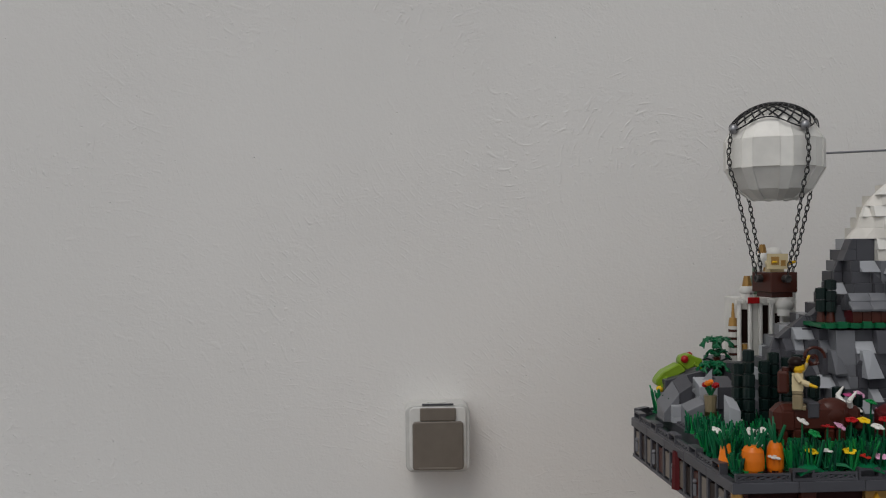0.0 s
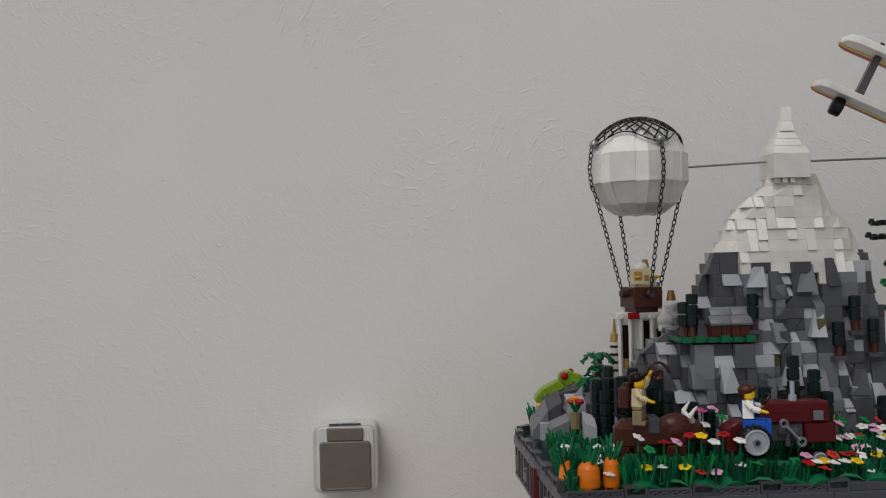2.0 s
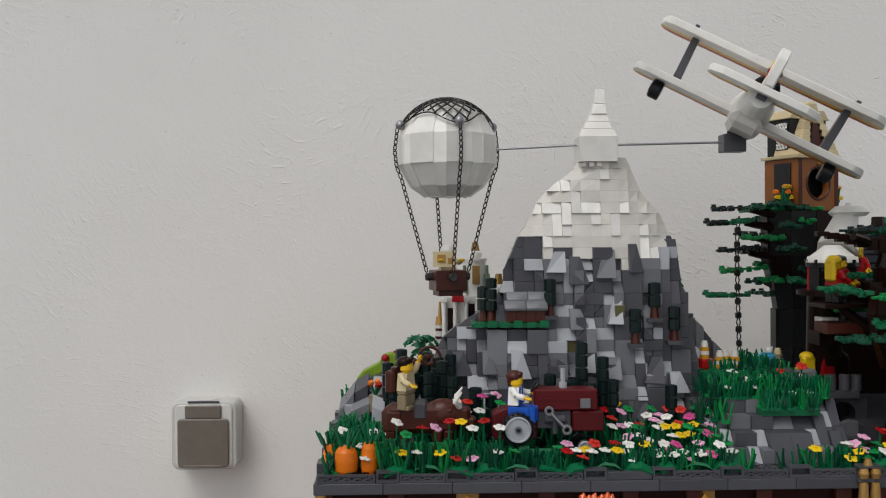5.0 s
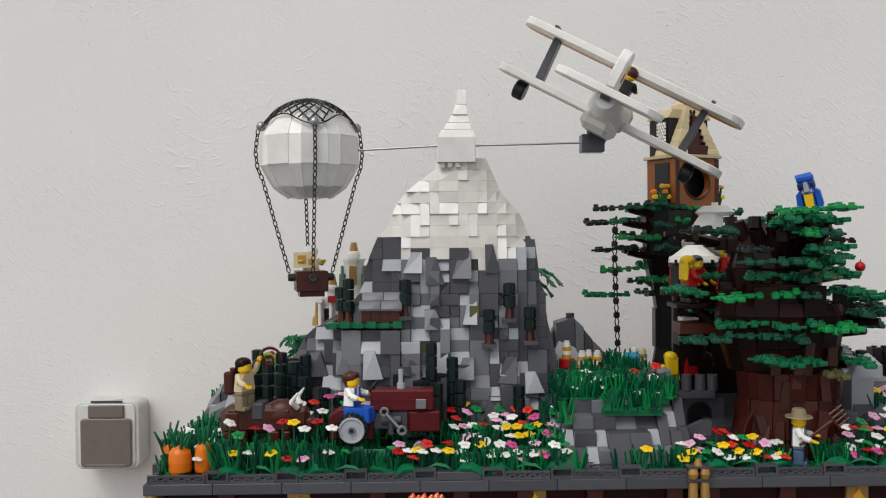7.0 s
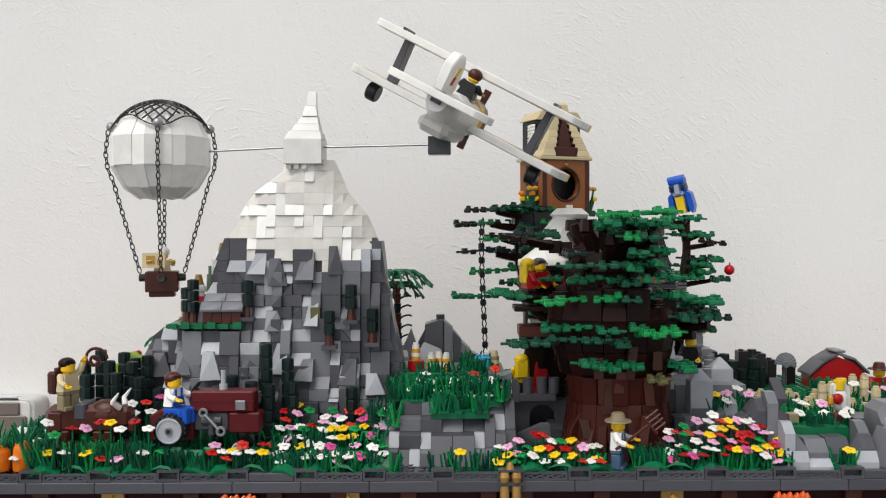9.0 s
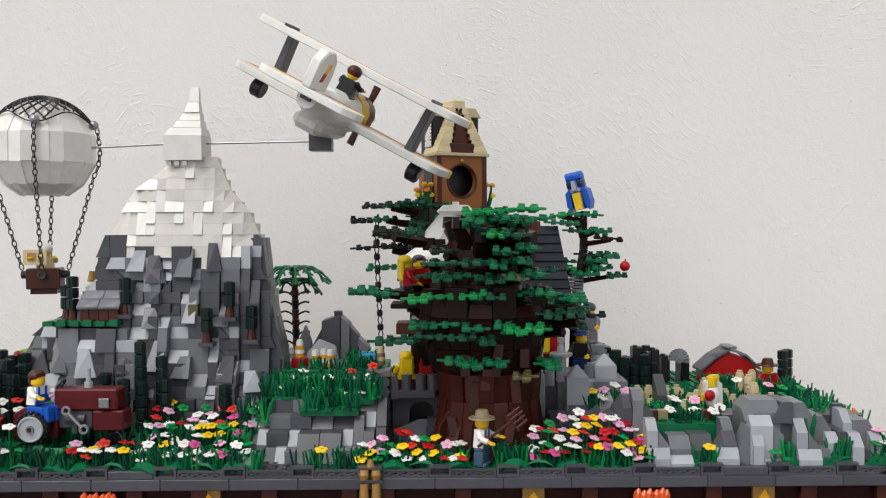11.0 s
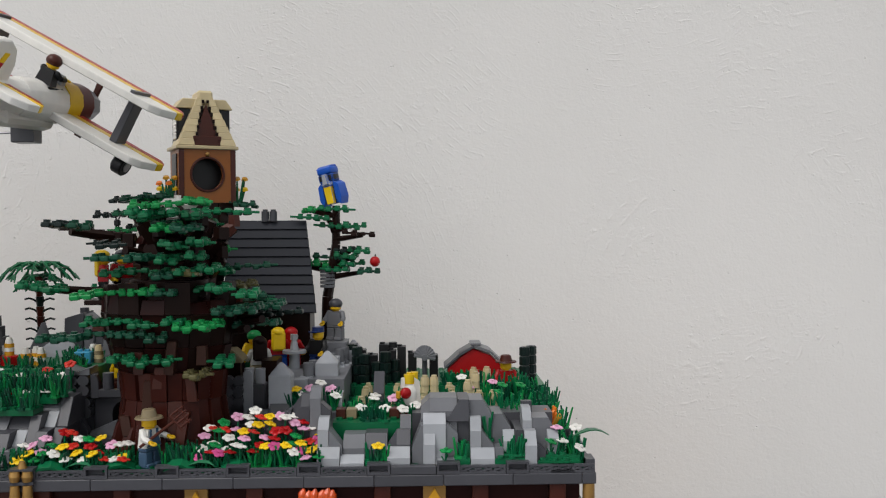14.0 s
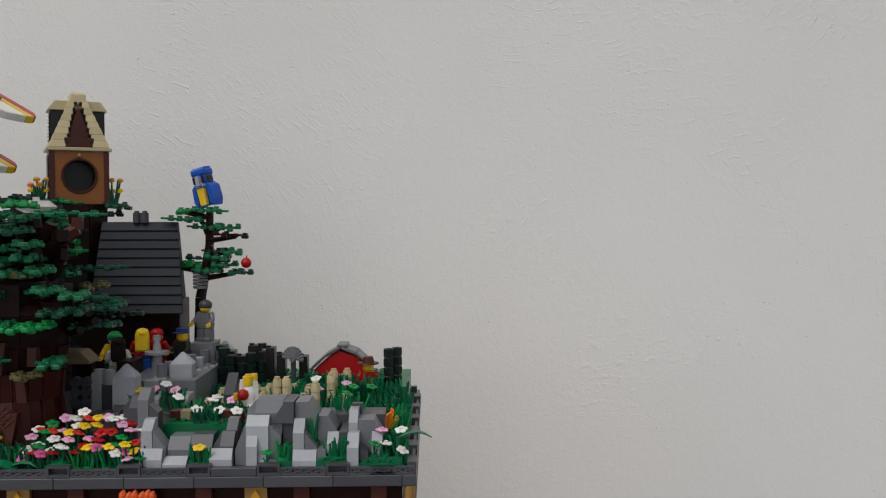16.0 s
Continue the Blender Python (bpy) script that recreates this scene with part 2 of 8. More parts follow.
def thing(name, label, category, loc=(0, 0, 0), rz=0, group="", kind=""):
    ob = tagged(new(name), label, category, group, kind)
    ob.empty_display_size = 0.01
    ob.matrix_basis = pose(*loc, 0, 0, rz)
    return ob


def part(name, sh, parent, label="", m=None):
    ob = new(name, sh if isinstance(sh, bpy.types.Mesh) else sh.mesh(name))
    ob.parent = parent
    if m is not None:
        ob.matrix_basis = m
    return tagged(ob, label)


def whole(name, sh, label, category, loc=(0, 0, 0), rz=0, group="", kind=""):
    """A thing that is one mesh."""
    ob = tagged(new(name, sh.mesh(name)), label, category, group, kind)
    ob.matrix_basis = pose(*loc, 0, 0, rz)
    return ob


rnd = random.Random(7)

# ---- the setting ----
WALL_Y = 1.112
whole("wall_north", Shape().use(plaster()).box(-2.2, 3.2, 0, 0.2, -0.75, 2.6), "white-painted trowelled plaster wall behind the toy landscape", "wall", (0, WALL_Y, 0), kind="structure")
paving = Shape().use("mid_grey").box(-60, 60, -60, 60, -0.1, 0)
whole("ground", paving, "plain grey ground below the table", "ground", (0, 0, -0.75), kind="structure")
table = thing("display_table", "plain wooden table that carries the toy landscape", "table", (0.6, 0.80, 0))
part("tabletop", shape("wood").chamfered(-0.62, 0.62, -0.24, 0.24, -0.03, 0, 0.002), table)
for sx in (-1, 1):
    for sy in (-1, 1):
        part("leg", shape("wood").box(sx * 0.56 - 0.025, sx * 0.56 + 0.025, sy * 0.19 - 0.025, sy * 0.19 + 0.025, -0.75, -0.031), table)
stand = whole("display_stand", shape("black").chamfered(-0.33, 0.33, -0.10, 0.10, 0, 0.1648, 0.002), "black stand under the toy landscape base", "stand", (0.604, 0.80, 0))

# ---- base of the toy landscape ----
BX0, BX1, BY0, BY1 = 0.2165, 0.994, 0.643, 0.945
ZB, ZBAR, ZRIM, ZTOP = 0.165, 0.1940, 0.2018, 0.2078
OUT = [(BX0, 0.6285), (BX1, BY0), (BX1, BY1), (0.30, BY1), (0.2062, 0.870)]
BC = Vector((0.604, 0.79, ZB))
base = thing("landscape_base", "dark grey toy-brick base with a lattice rim and gold emblems", "base", BC)
LOW = pose(-BC.x, -BC.y, -BC.z)


def askew(x, y):
    """The front edge runs askew: how far things near it stand off the square grid."""
    return (-0.0115 + (x - BX0) * 0.0187) * max(0.0, min(1.0, (0.72 - y) / 0.05))


def inset(d):
    return [(p[0] + (d if p[0] < 0.5 else -d), p[1] + (d if p[1] < 0.8 else -d)) for p in OUT]


part("deck", shape("dark_green").prism(inset(0.006), ZBAR, ZRIM + 0.0005, "z", LOW), base, "dark green plates under the meadow")
part("belt_wall", shape("blood").prism(inset(0.010), ZB + 0.003, ZBAR - 0.0002, "z", LOW), base, "very dark red brick belt")
part("bottom_plate", shape("dark_grey").prism(inset(0.001), ZB, ZB + 0.0029, "z", LOW), base)


def edge_run(a, b):
    """A pose along an edge: x along it, y inwards."""
    a, b = Vector(a), Vector(b)
    return pose(a.x - BC.x, a.y - BC.y, -BC.z, 0, 0, math.degrees(math.atan2(b.y - a.y, b.x - a.x))), (b - a).length


def lattice(w):
    """A fence piece four studs long, with crossed bars."""
    s = shape("dark_grey")
    z0, z1, y0, y1 = ZRIM + 0.0002, ZTOP, 0.0012, 0.0034
    s.box(0, w, 0.0006, 0.006, z0, z0 + 0.0016)
    s.box(0, w, y0, y1, z1 - 0.0014, z1)
    s.box(0, 0.0016, y0, y1, z0 + 0.0016, z1 - 0.0014), s.box(w - 0.0016, w, y0, y1, z0 + 0.0016, z1 - 0.0014)
    n = max(1, round(w / 0.0078))
    for i in range(n):
        u0, u1 = 0.0016 + (w - 0.0032) * i / n, 0.0016 + (w - 0.0032) * (i + 1) / n
        for flip in (0, 1):
            a, b = (z0 + 0.0016, z1 - 0.0014) if flip == 0 else (z1 - 0.0014, z0 + 0.0016)
            t = 0.0007
            s.prism([(u0, a - t), (u1, b - t), (u1, b + t), (u0, a + t)], y0 + 0.0003 + flip * 0.0003, y1 - 0.0006 + flip * 0.0003)
    return s


def frame_piece(w):
    """A raised open frame two studs long."""
    s = shape("dark_grey")
    z0, z1 = ZRIM + 0.0002, ZTOP + 0.0024
    s.box(0, w, 0.0002, 0.0064, z0, z0 + 0.0022).box(0, w, 0.0002, 0.0064, z1 - 0.0016, z1)
    s.box(0, 0.0015, 0.0002, 0.0064, z0 + 0.0022, z1 - 0.0016).box(w - 0.0015, w, 0.0002, 0.0064, z0 + 0.0022, z1 - 0.0016)
    return s.box(0.0015, w - 0.0015, 0.0052, 0.0060, z0 + 0.0022, z1 - 0.0016)


lat_mesh, fr_mesh = lattice(0.0316).mesh("lattice_panel"), frame_piece(0.0158).mesh("rim_frame")
solid_mesh = shape("dark_grey").chamfered(0, 0.0316, 0.0004, 0.0068, ZRIM + 0.0002, ZTOP, 0.0004).mesh("rim_tile")
bar_mesh = shape("dark_grey").chamfered(0, 0.0478, 0, 0.0078, ZBAR, ZRIM, 0.0005).mesh("rim_brick")


def rim(a, b, start, smooth=()):
    m, length = edge_run(a, b)
    k = 0
    x = start
    while x < length - 0.004:
        if x >= 0 and x + 0.0158 <= length:
            part("rim_frame", fr_mesh, base, m=m @ pose(x, 0, 0))
        if x + 0.016 >= 0 and x + 0.048 <= length:
            part("rim_tile" if k in smooth else "lattice_panel", solid_mesh if k in smooth else lat_mesh, base, m=m @ pose(x + 0.016, 0, 0))
        k += 1
        x += 0.048
    x = 0
    while x < length:
        w = min(0.048, length - x)
        part("rim_brick", bar_mesh, base, m=m @ pose(x, 0, 0) @ Matrix.Diagonal((w / 0.048, 1, 1, 1)))
        x += w
    return m, length


FRONT, FLEN = rim(OUT[0], OUT[1], 0.0432, smooth=(3, 12))
part("lattice_panel", lattice(0.0400).mesh("lattice_panel"), base, m=FRONT @ pose(0.0025, 0, 0))
part("lattice_panel", lattice(0.0310).mesh("lattice_panel"), base, m=FRONT @ pose(FLEN - 0.0318, 0, 0))
rim(OUT[1], OUT[2], 0.004)
rim(OUT[2], OUT[3], 0.004)
rim(OUT[3], OUT[4], 0.004)
LEFT, LLEN = rim(OUT[4], OUT[0], 0.010)

# belt under the rim: pillars, gold emblems, flames, the gold clasp
pillar = shape("brown").box(-0.0056, 0.0056, 0.0040, 0.0098, ZB + 0.003, ZBAR - 0.0003).bevel(0.0004).mesh("pillar")
for x in (0.2235, 0.273, 0.3785, 0.437, 0.482, 0.5315, 0.588, 0.614, 0.668, 0.758, 0.846, 0.914, 0.968):
    part("pillar", pillar, base, "reddish brown pillar", FRONT @ pose(x - BX0, 0, 0))
emblem = shape("gold").box(-0.0078, 0.0078, 0.0058, 0.0098, ZB + 0.004, ZBAR - 0.0004)
emblem.use("amber").prism([(-0.005, ZBAR - 0.011), (0, ZBAR - 0.0025), (0.005, ZBAR - 0.011)], 0.0036, 0.0060)
emblem = emblem.mesh("emblem")
for x in (0.323, 0.489, 0.718, 0.882):
    part("emblem", emblem, base, "gold emblem plate", FRONT @ pose(x - BX0, 0, 0))
post = shape("gold").rod((0, 0.004, ZB + 0.003), (0, 0.004, ZBAR), 0.0042, n=12).mesh("corner_post")
for x in (0.0046, FLEN - 0.0046):
    part("corner_post", post, base, "gold corner post", FRONT @ pose(x, 0, 0))
flame = Shape().use(ember())
for k, (u, h) in enumerate(((-0.010, 0.006), (-0.006, 0.0035), (-0.002, 0.0055), (0.003, 0.004), (0.007, 0.0065), (0.010, 0.004))):
    flame.rod((u, 0.0020, ZB + 0.015), (u + 0.0004, 0.0018, ZBAR - 0.0070 + h * 0.5), 0.0036, 0.0030, n=8).rod((u + 0.0004, 0.0018, ZBAR - 0.0070 + h * 0.5), (u + 0.0012, 0.0016, ZBAR - 0.0040 + h * 0.55), 0.0030, 0.0008, n=8)
flame.box(-0.0125, 0.0125, 0.0010, 0.0048, ZB + 0.010, ZB + 0.0175)
flame = flame.mesh("flame")
for x in (0.4125, 0.801):
    part("flame", flame, base, "clear orange flame", FRONT @ pose(x - BX0, 0, 0))
clasp = shape("dark_grey").box(-0.0085, 0.0085, -0.0035, 0.0, ZRIM - 0.0022, ZRIM - 0.0002)
clasp.box(-0.0085, 0.0085, -0.0035, 0.004, ZTOP + 0.0012, ZTOP + 0.0026)
part("clasp_frame", clasp, base, m=FRONT @ pose(0.603 - BX0, 0, 0))
for sx in (-1, 1):
    for z0, z1 in ((ZB + 0.004, ZRIM - 0.0026), (ZRIM, ZTOP + 0.001)):
        part("gold_barrel", shape("gold").rod((sx * 0.0042, -0.0020, z0), (sx * 0.0042, -0.0020, (z0 + z1) / 2), 0.0030, 0.0038, n=12).rod((sx * 0.0042, -0.0020, (z0 + z1) / 2), (sx * 0.0042, -0.0020, z1), 0.0038, 0.0030, n=12), base, "pearl gold barrel", FRONT @ pose(0.603 - BX0, 0, 0))
part("gold_knob", shape("gold").rod((0, 0.0005, ZTOP + 0.0026), (0, 0.0005, ZTOP + 0.0072), 0.0032, 0.0018, n=12), base, "pearl gold knob", FRONT @ pose(0.603 - BX0, 0, 0))
# the left side: posts with tan, white and brown inserts
u, k = 0.006, 0
while u < LLEN - 0.012:
    part("side_post", shape("dark_grey").box(u, u + 0.0034, 0.0004, 0.0098, ZB + 0.003, ZBAR - 0.0003).bevel(0.0003), base, m=LEFT)
    col = ("taupe", "dark_brown", "taupe", "dark_brown", "brown")[k % 5]
    part("side_panel", shape(col).box(u + 0.0042, u + 0.0150, 0.0016, 0.0098, ZB + 0.0045, ZBAR - 0.003).bevel(0.0004), base, col.replace("_", " ") + " insert panel", LEFT)
    if k % 3 == 0:
        part("grey_charm", shape("mid_grey").rod((u + 0.0096, 0.0008, ZB + 0.008), (u + 0.0096, 0.0008, ZB + 0.017), 0.0016, n=8).ball((u + 0.0096, 0.0008, ZB + 0.019), 0.002, u=8, v=6), base, "small grey ornament", LEFT)
    u, k = u + 0.0168, k + 1
part("side_pillar", shape("dark_red").rod((LLEN * 0.52, 0.001, ZB + 0.002), (LLEN * 0.52, 0.001, ZBAR + 0.004), 0.0048, 0.0040, n=8), base, "dark red round pillar", LEFT)

# ---- ground plates of the landscape ----
lawn = thing("lawn", "green toy-brick lawn plates with visible studs", "lawn", (0.6, 0.79, ZRIM + 0.0005))


def plate(x0, x1, y0, y1, z, colour, studs=True, low=None):
    low = ZRIM + 0.0007 if low is None else low
    s = shape(colour).box(x0 - 0.6, x1 - 0.6, y0 - 0.79, y1 - 0.79, low - ZRIM - 0.0005, z - ZRIM - 0.0005)
    if studs:
        for i in range(int((x1 - x0) / S)):
            for j in range(int((y1 - y0) / S)):
                s.stud(x0 + (i + 0.5) * S - 0.6, y0 + (j + 0.5) * S - 0.79, z - ZRIM - 0.0005, 8)
    part("lawn_plate", s, lawn)


plate(0.224, 0.264, 0.6375, 0.70, 0.2052, "dark_brown")
plate(0.2642, 0.392, 0.6385, 0.6598, 0.2052, "green")
plate(0.3402, 0.392, 0.6600, 0.6640, 0.2052, "green", False)
plate(0.3402, 0.512, 0.6642, 0.7202, 0.2090, "green")
plate(0.2642, 0.3400, 0.6802, 0.7202, 0.2090, "green")
plate(0.3922, 0.512, 0.6405, 0.664, 0.2052, "green")
plate(0.2645, 0.340, 0.6600, 0.6800, 0.2180, "green", True, 0.2054)
plate(0.224, 0.340, 0.7204, 0.850, 0.2120, "dark_grey")
plate(0.3402, 0.64, 0.7204, 0.935, 0.2100, "dark_grey", False)
plate(0.5122, 0.592, 0.6430, 0.7202, 0.2052, "dark_grey")
plate(0.5922, 0.80, 0.648, 0.672, 0.2052, "green")
plate(0.5922, 0.80, 0.6722, 0.7202, 0.2070, "dark_brown")
plate(0.6402, 0.80, 0.7204, 0.935, 0.2200, "dark_grey", False)
plate(0.8002, 0.986, 0.648, 0.935, 0.2052, "dark_green")
plate(0.800, 0.984, 0.732, 0.8348, 0.2210, "green", True, 0.2054)
plate(0.800, 0.984, 0.835, 0.934, 0.2290, "green", True, 0.2054)
plate(0.812, 0.87, 0.700, 0.7318, 0.2250, "green", True, 0.2054)


# ---- rockwork ----
def rockwork(owner, box, height, floor, seed, step=0.012, snow=None, widths=(8, 16, 16, 16, 24, 32), near=None, colours=None, flat=0.30, side=0.25):
    """Sloped and straight bricks piled in columns up to height(x, y), row behind row."""
    r = random.Random(seed)
    colours = colours or ["dark_grey"] * 50 + ["mid_grey"] * 12 + ["light_grey"] * 36 + ["olive"] * 2
    o = owner.matrix_basis.translation
    x0, x1, y0, y1 = box
    far = {}
    y = y0
    while y < y1:
        x = x0 + r.choice((0, 0.004, 0.008)) - 0.008
        while x < x1:
            w = r.choice(widths) / 1000
            if snow is not None and height(x + 0.008, y + step / 2) > snow(x, y):
                w = r.choice((8, 8, 16, 16, 24)) / 1000
            xc, yc = x + w / 2, y + step / 2
            h = height(xc, yc) + r.uniform(-0.003, 0.003)
            if h > floor + 0.004:
                cor = [height(*p) for p in ((x, y), (x + w, y), (x, y + step), (x + w, y + step))]
                mode = r.random()
                calm = snow is not None and h > snow(xc, yc)
                proud = 0
                steep = abs(height(x + w, yc) - height(x, yc)) / w
                if calm:
                    if mode < (0.55 if w < 0.010 else 0.32):
                        cor, proud = [h] * 4, r.choice((0.0012, 0.003, 0.0045))
                    else:
                        cor = [max(min(c, h + 0.011), h - 0.012) for c in cor]
                elif steep > 0.9 and r.random() < 0.52:
                    cor = [max(min(c, h + 0.022), h - 0.026) for c in cor]
                elif mode < flat:
                    cor = [h] * 4
                elif mode > 1 - side:
                    drop = r.choice((0.0064, 0.0096, 0.0128))
                    a, b = (h, h - drop) if height(x, yc) > height(x + w, yc) + 0.001 or (r.random() < 0.4) else (h - drop, h)
                    cor = [a, b, a, b]
                elif mode < 0.72:
                    a, b = min(h, (cor[0] + cor[1]) / 2), (cor[2] + cor[3]) / 2
                    b = max(a, b)
                    a = max(a, b - r.choice((0.0064, 0.0096, 0.0160)))
                    cor = [a, a, b, b]
                else:
                    cor = [max(min(c, h + 0.012), h - 0.010) for c in cor]
                cor = [max(c, floor + 0.003) for c in cor]
                low = min(height(xc, y - step * 0.6), height(x - 0.006, yc), height(x + w + 0.006, yc), min(cor)) - (0.026 if calm else 0.016)
                low = max(low, floor)
                top, first = min(cor), True
                g = 0.00012
                while first or top > low + 0.001:
                    deep = r.choice((0.0096, 0.0192, 0.0192)) if calm else r.choice((0.0096, 0.0192, 0.0192, 0.0288))
                    zb = max(floor, top - deep)
                    up = cor if first else [top - 0.0001] * 4
                    mean = sum(up) / 4
                    white = snow is not None and mean > snow(xc, yc)
                    c = ("white" if proud and r.random() < 0.6 else "warm_white") if white else r.choice(colours)
                    g = 0.00003 if white and not proud else 0.00012
                    j = -proud if first else r.uniform(0, 0.0012)
                    ll, lr = (0, 0) if white else (r.choice((0, 0, 0, 0.002, 0.004)), r.choice((0, 0, 0, 0.002, 0.004)))
                    pts = [Vector((px - o.x, py - o.y, pz - o.z)) for pz, row in ((None, 0), (1, 1)) for px, py, pz in
                           (((x + g, y + g + j - (ll if row == 0 else 0), zb if row == 0 else up[0]), (x + w - g, y + g + j - (lr if row == 0 else 0), zb if row == 0 else up[1]), (x + g, y + step + 0.006, zb if row == 0 else up[2]), (x + w - g, y + step + 0.006, zb if row == 0 else up[3])))]
                    if near is None or near(xc, yc):
                        sh = shape(c).block(pts)
                        sh.soft = 0.1
                        part("brick", sh.bevel(0.00025), owner)
                    else:
                        far.setdefault("rest", Shape()).use(c).block(pts)
                    first = False
                    top = zb
                    if zb <= floor:
                        break
            x += w
        y += step
    for sh in far.values():
        tagged(part("rear_bricks", sh, owner), kind="stuff")


AX, AY = 0.4385, 0.778
SLANT = [(0.4500, 0.009), (0.4200, 0.0135), (0.3900, 0.0180), (0.3430, 0.0255), (0.2950, 0.0350), (0.2500, 0.0440), (0.2000, 0.0530)]
# The brick plan of the mountain's face, one letter a stud: D, L dark and light bricks, d, l their slopes,
# p, q dark bricks with a cut corner, O olive, W snow, B snow slopes that stand proud, w snow slopes.
PLAN = (
    "                WWWWW",
    "               wWWBWWw",
    "             BBwWWWWWw",
    "            wwwBWWWWWww",
    "           BBBBBBBWWBWww",
    "           WWBBWWBWBWWWWw",
    "          wwWBBWWWWBWWBWW",
    "         DDDBWWWWWWWWWBWWD",
    "         DDDWDDWWDDWWWBBLL",
    "        DDllLLLllDDDWWLLLD",
    "        DDDpLLLLlDDlDDLLDD",
    "        lDDDLlLLqDDlDDLLDDd",
    "       dDDDDLLLqDDlLDDpLDDD",
    "      DDDDDDDllDDqLODDlDDDD",
    "    ddDDDDDDDLLDlLLDDlLDDDD",
    "  DllDLLDDDDLllqLllDDDpLDDD",
    " ddlDlLLllDDLLODLLLLLlDDDDD",
    " dDlDDLLqDDDLLLDDllLLlpDDDDD",
    "DDDllDLLDlDDDLlDDDDLLDlllDDD",
    "DdDDlllLDDDDLLDDDDDllDLLdDDD",
    "DDlDDLLDDlDDLDDlDDDLLlDDllDD",
    "DlDDDLDDlDDDLLDDDlDDLLDDLlDD",
    "DDlLDLDlDDDLLDDlDDDLlDDLLDDD",
    "DdDLDDDLDDdLLDDDDDDLDDDLLDDD",
)
ROW, PLAN_X, PLAN_Z = 0.0094, 0.2947, 0.4377
EDGES = [(PLAN_Z - (k + 0.5) * ROW, PLAN_X + S * (len(r) - len(r.lstrip())), PLAN_X + S * len(r)) for k, r in enumerate(PLAN)]


def reach(z):
    """How far the mountain's face stands before its axis at the height z."""
    for (za, da), (zb, db) in zip(SLANT, SLANT[1:]):
        if z >= zb:
            return da + (db - da) * (za - z) / (za - zb)
    return SLANT[-1][1]


def edge_x(z):
    """The two ends of the mountain at the height z."""
    z = min(max(z, EDGES[-1][0]), EDGES[0][0])
    for (za, la, ra), (zb, lb, rb) in zip(EDGES, EDGES[1:]):
        if z >= zb:
            f = (za - z) / (za - zb)
            return la + (lb - la) * f, ra + (rb - ra) * f


def face(x, z, back=False):
    """Where the mountain's face lies at x and z."""
    xl, xr = edge_x(z)
    u = min(0.985, abs(x - AX) / max(0.012, (AX - xl) if x < AX else (xr - AX)))
    p = 2.0 if x < AX else 2.5
    round_ = (1 - u ** p) ** (1 / p)
    if back:
        return AY + 1.7 * reach(z) * round_
    ledge = 0.013 * math.exp(-((x - 0.362) / 0.034) ** 2) if z < 0.2995 else 0
    return AY - max(0.004, reach(z) * round_ + ledge)


mountain = thing("snowy_mountain", "grey toy-brick mountain of sloped bricks with a white snow cap", "mountain", (AX, AY, 0.2103))
MO = Vector((AX, AY, 0.2103))
# l and B are lighter than L and W: sky light painted onto the slopes.
HUES = {"D": "dark_grey", "d": "dark_grey", "p": "dark_grey", "q": "dark_grey", "L": "mid_grey", "l": "light_grey", "O": "olive", "W": "warm_white", "w": "warm_white", "B": "white"}
plan_rnd = random.Random(11)


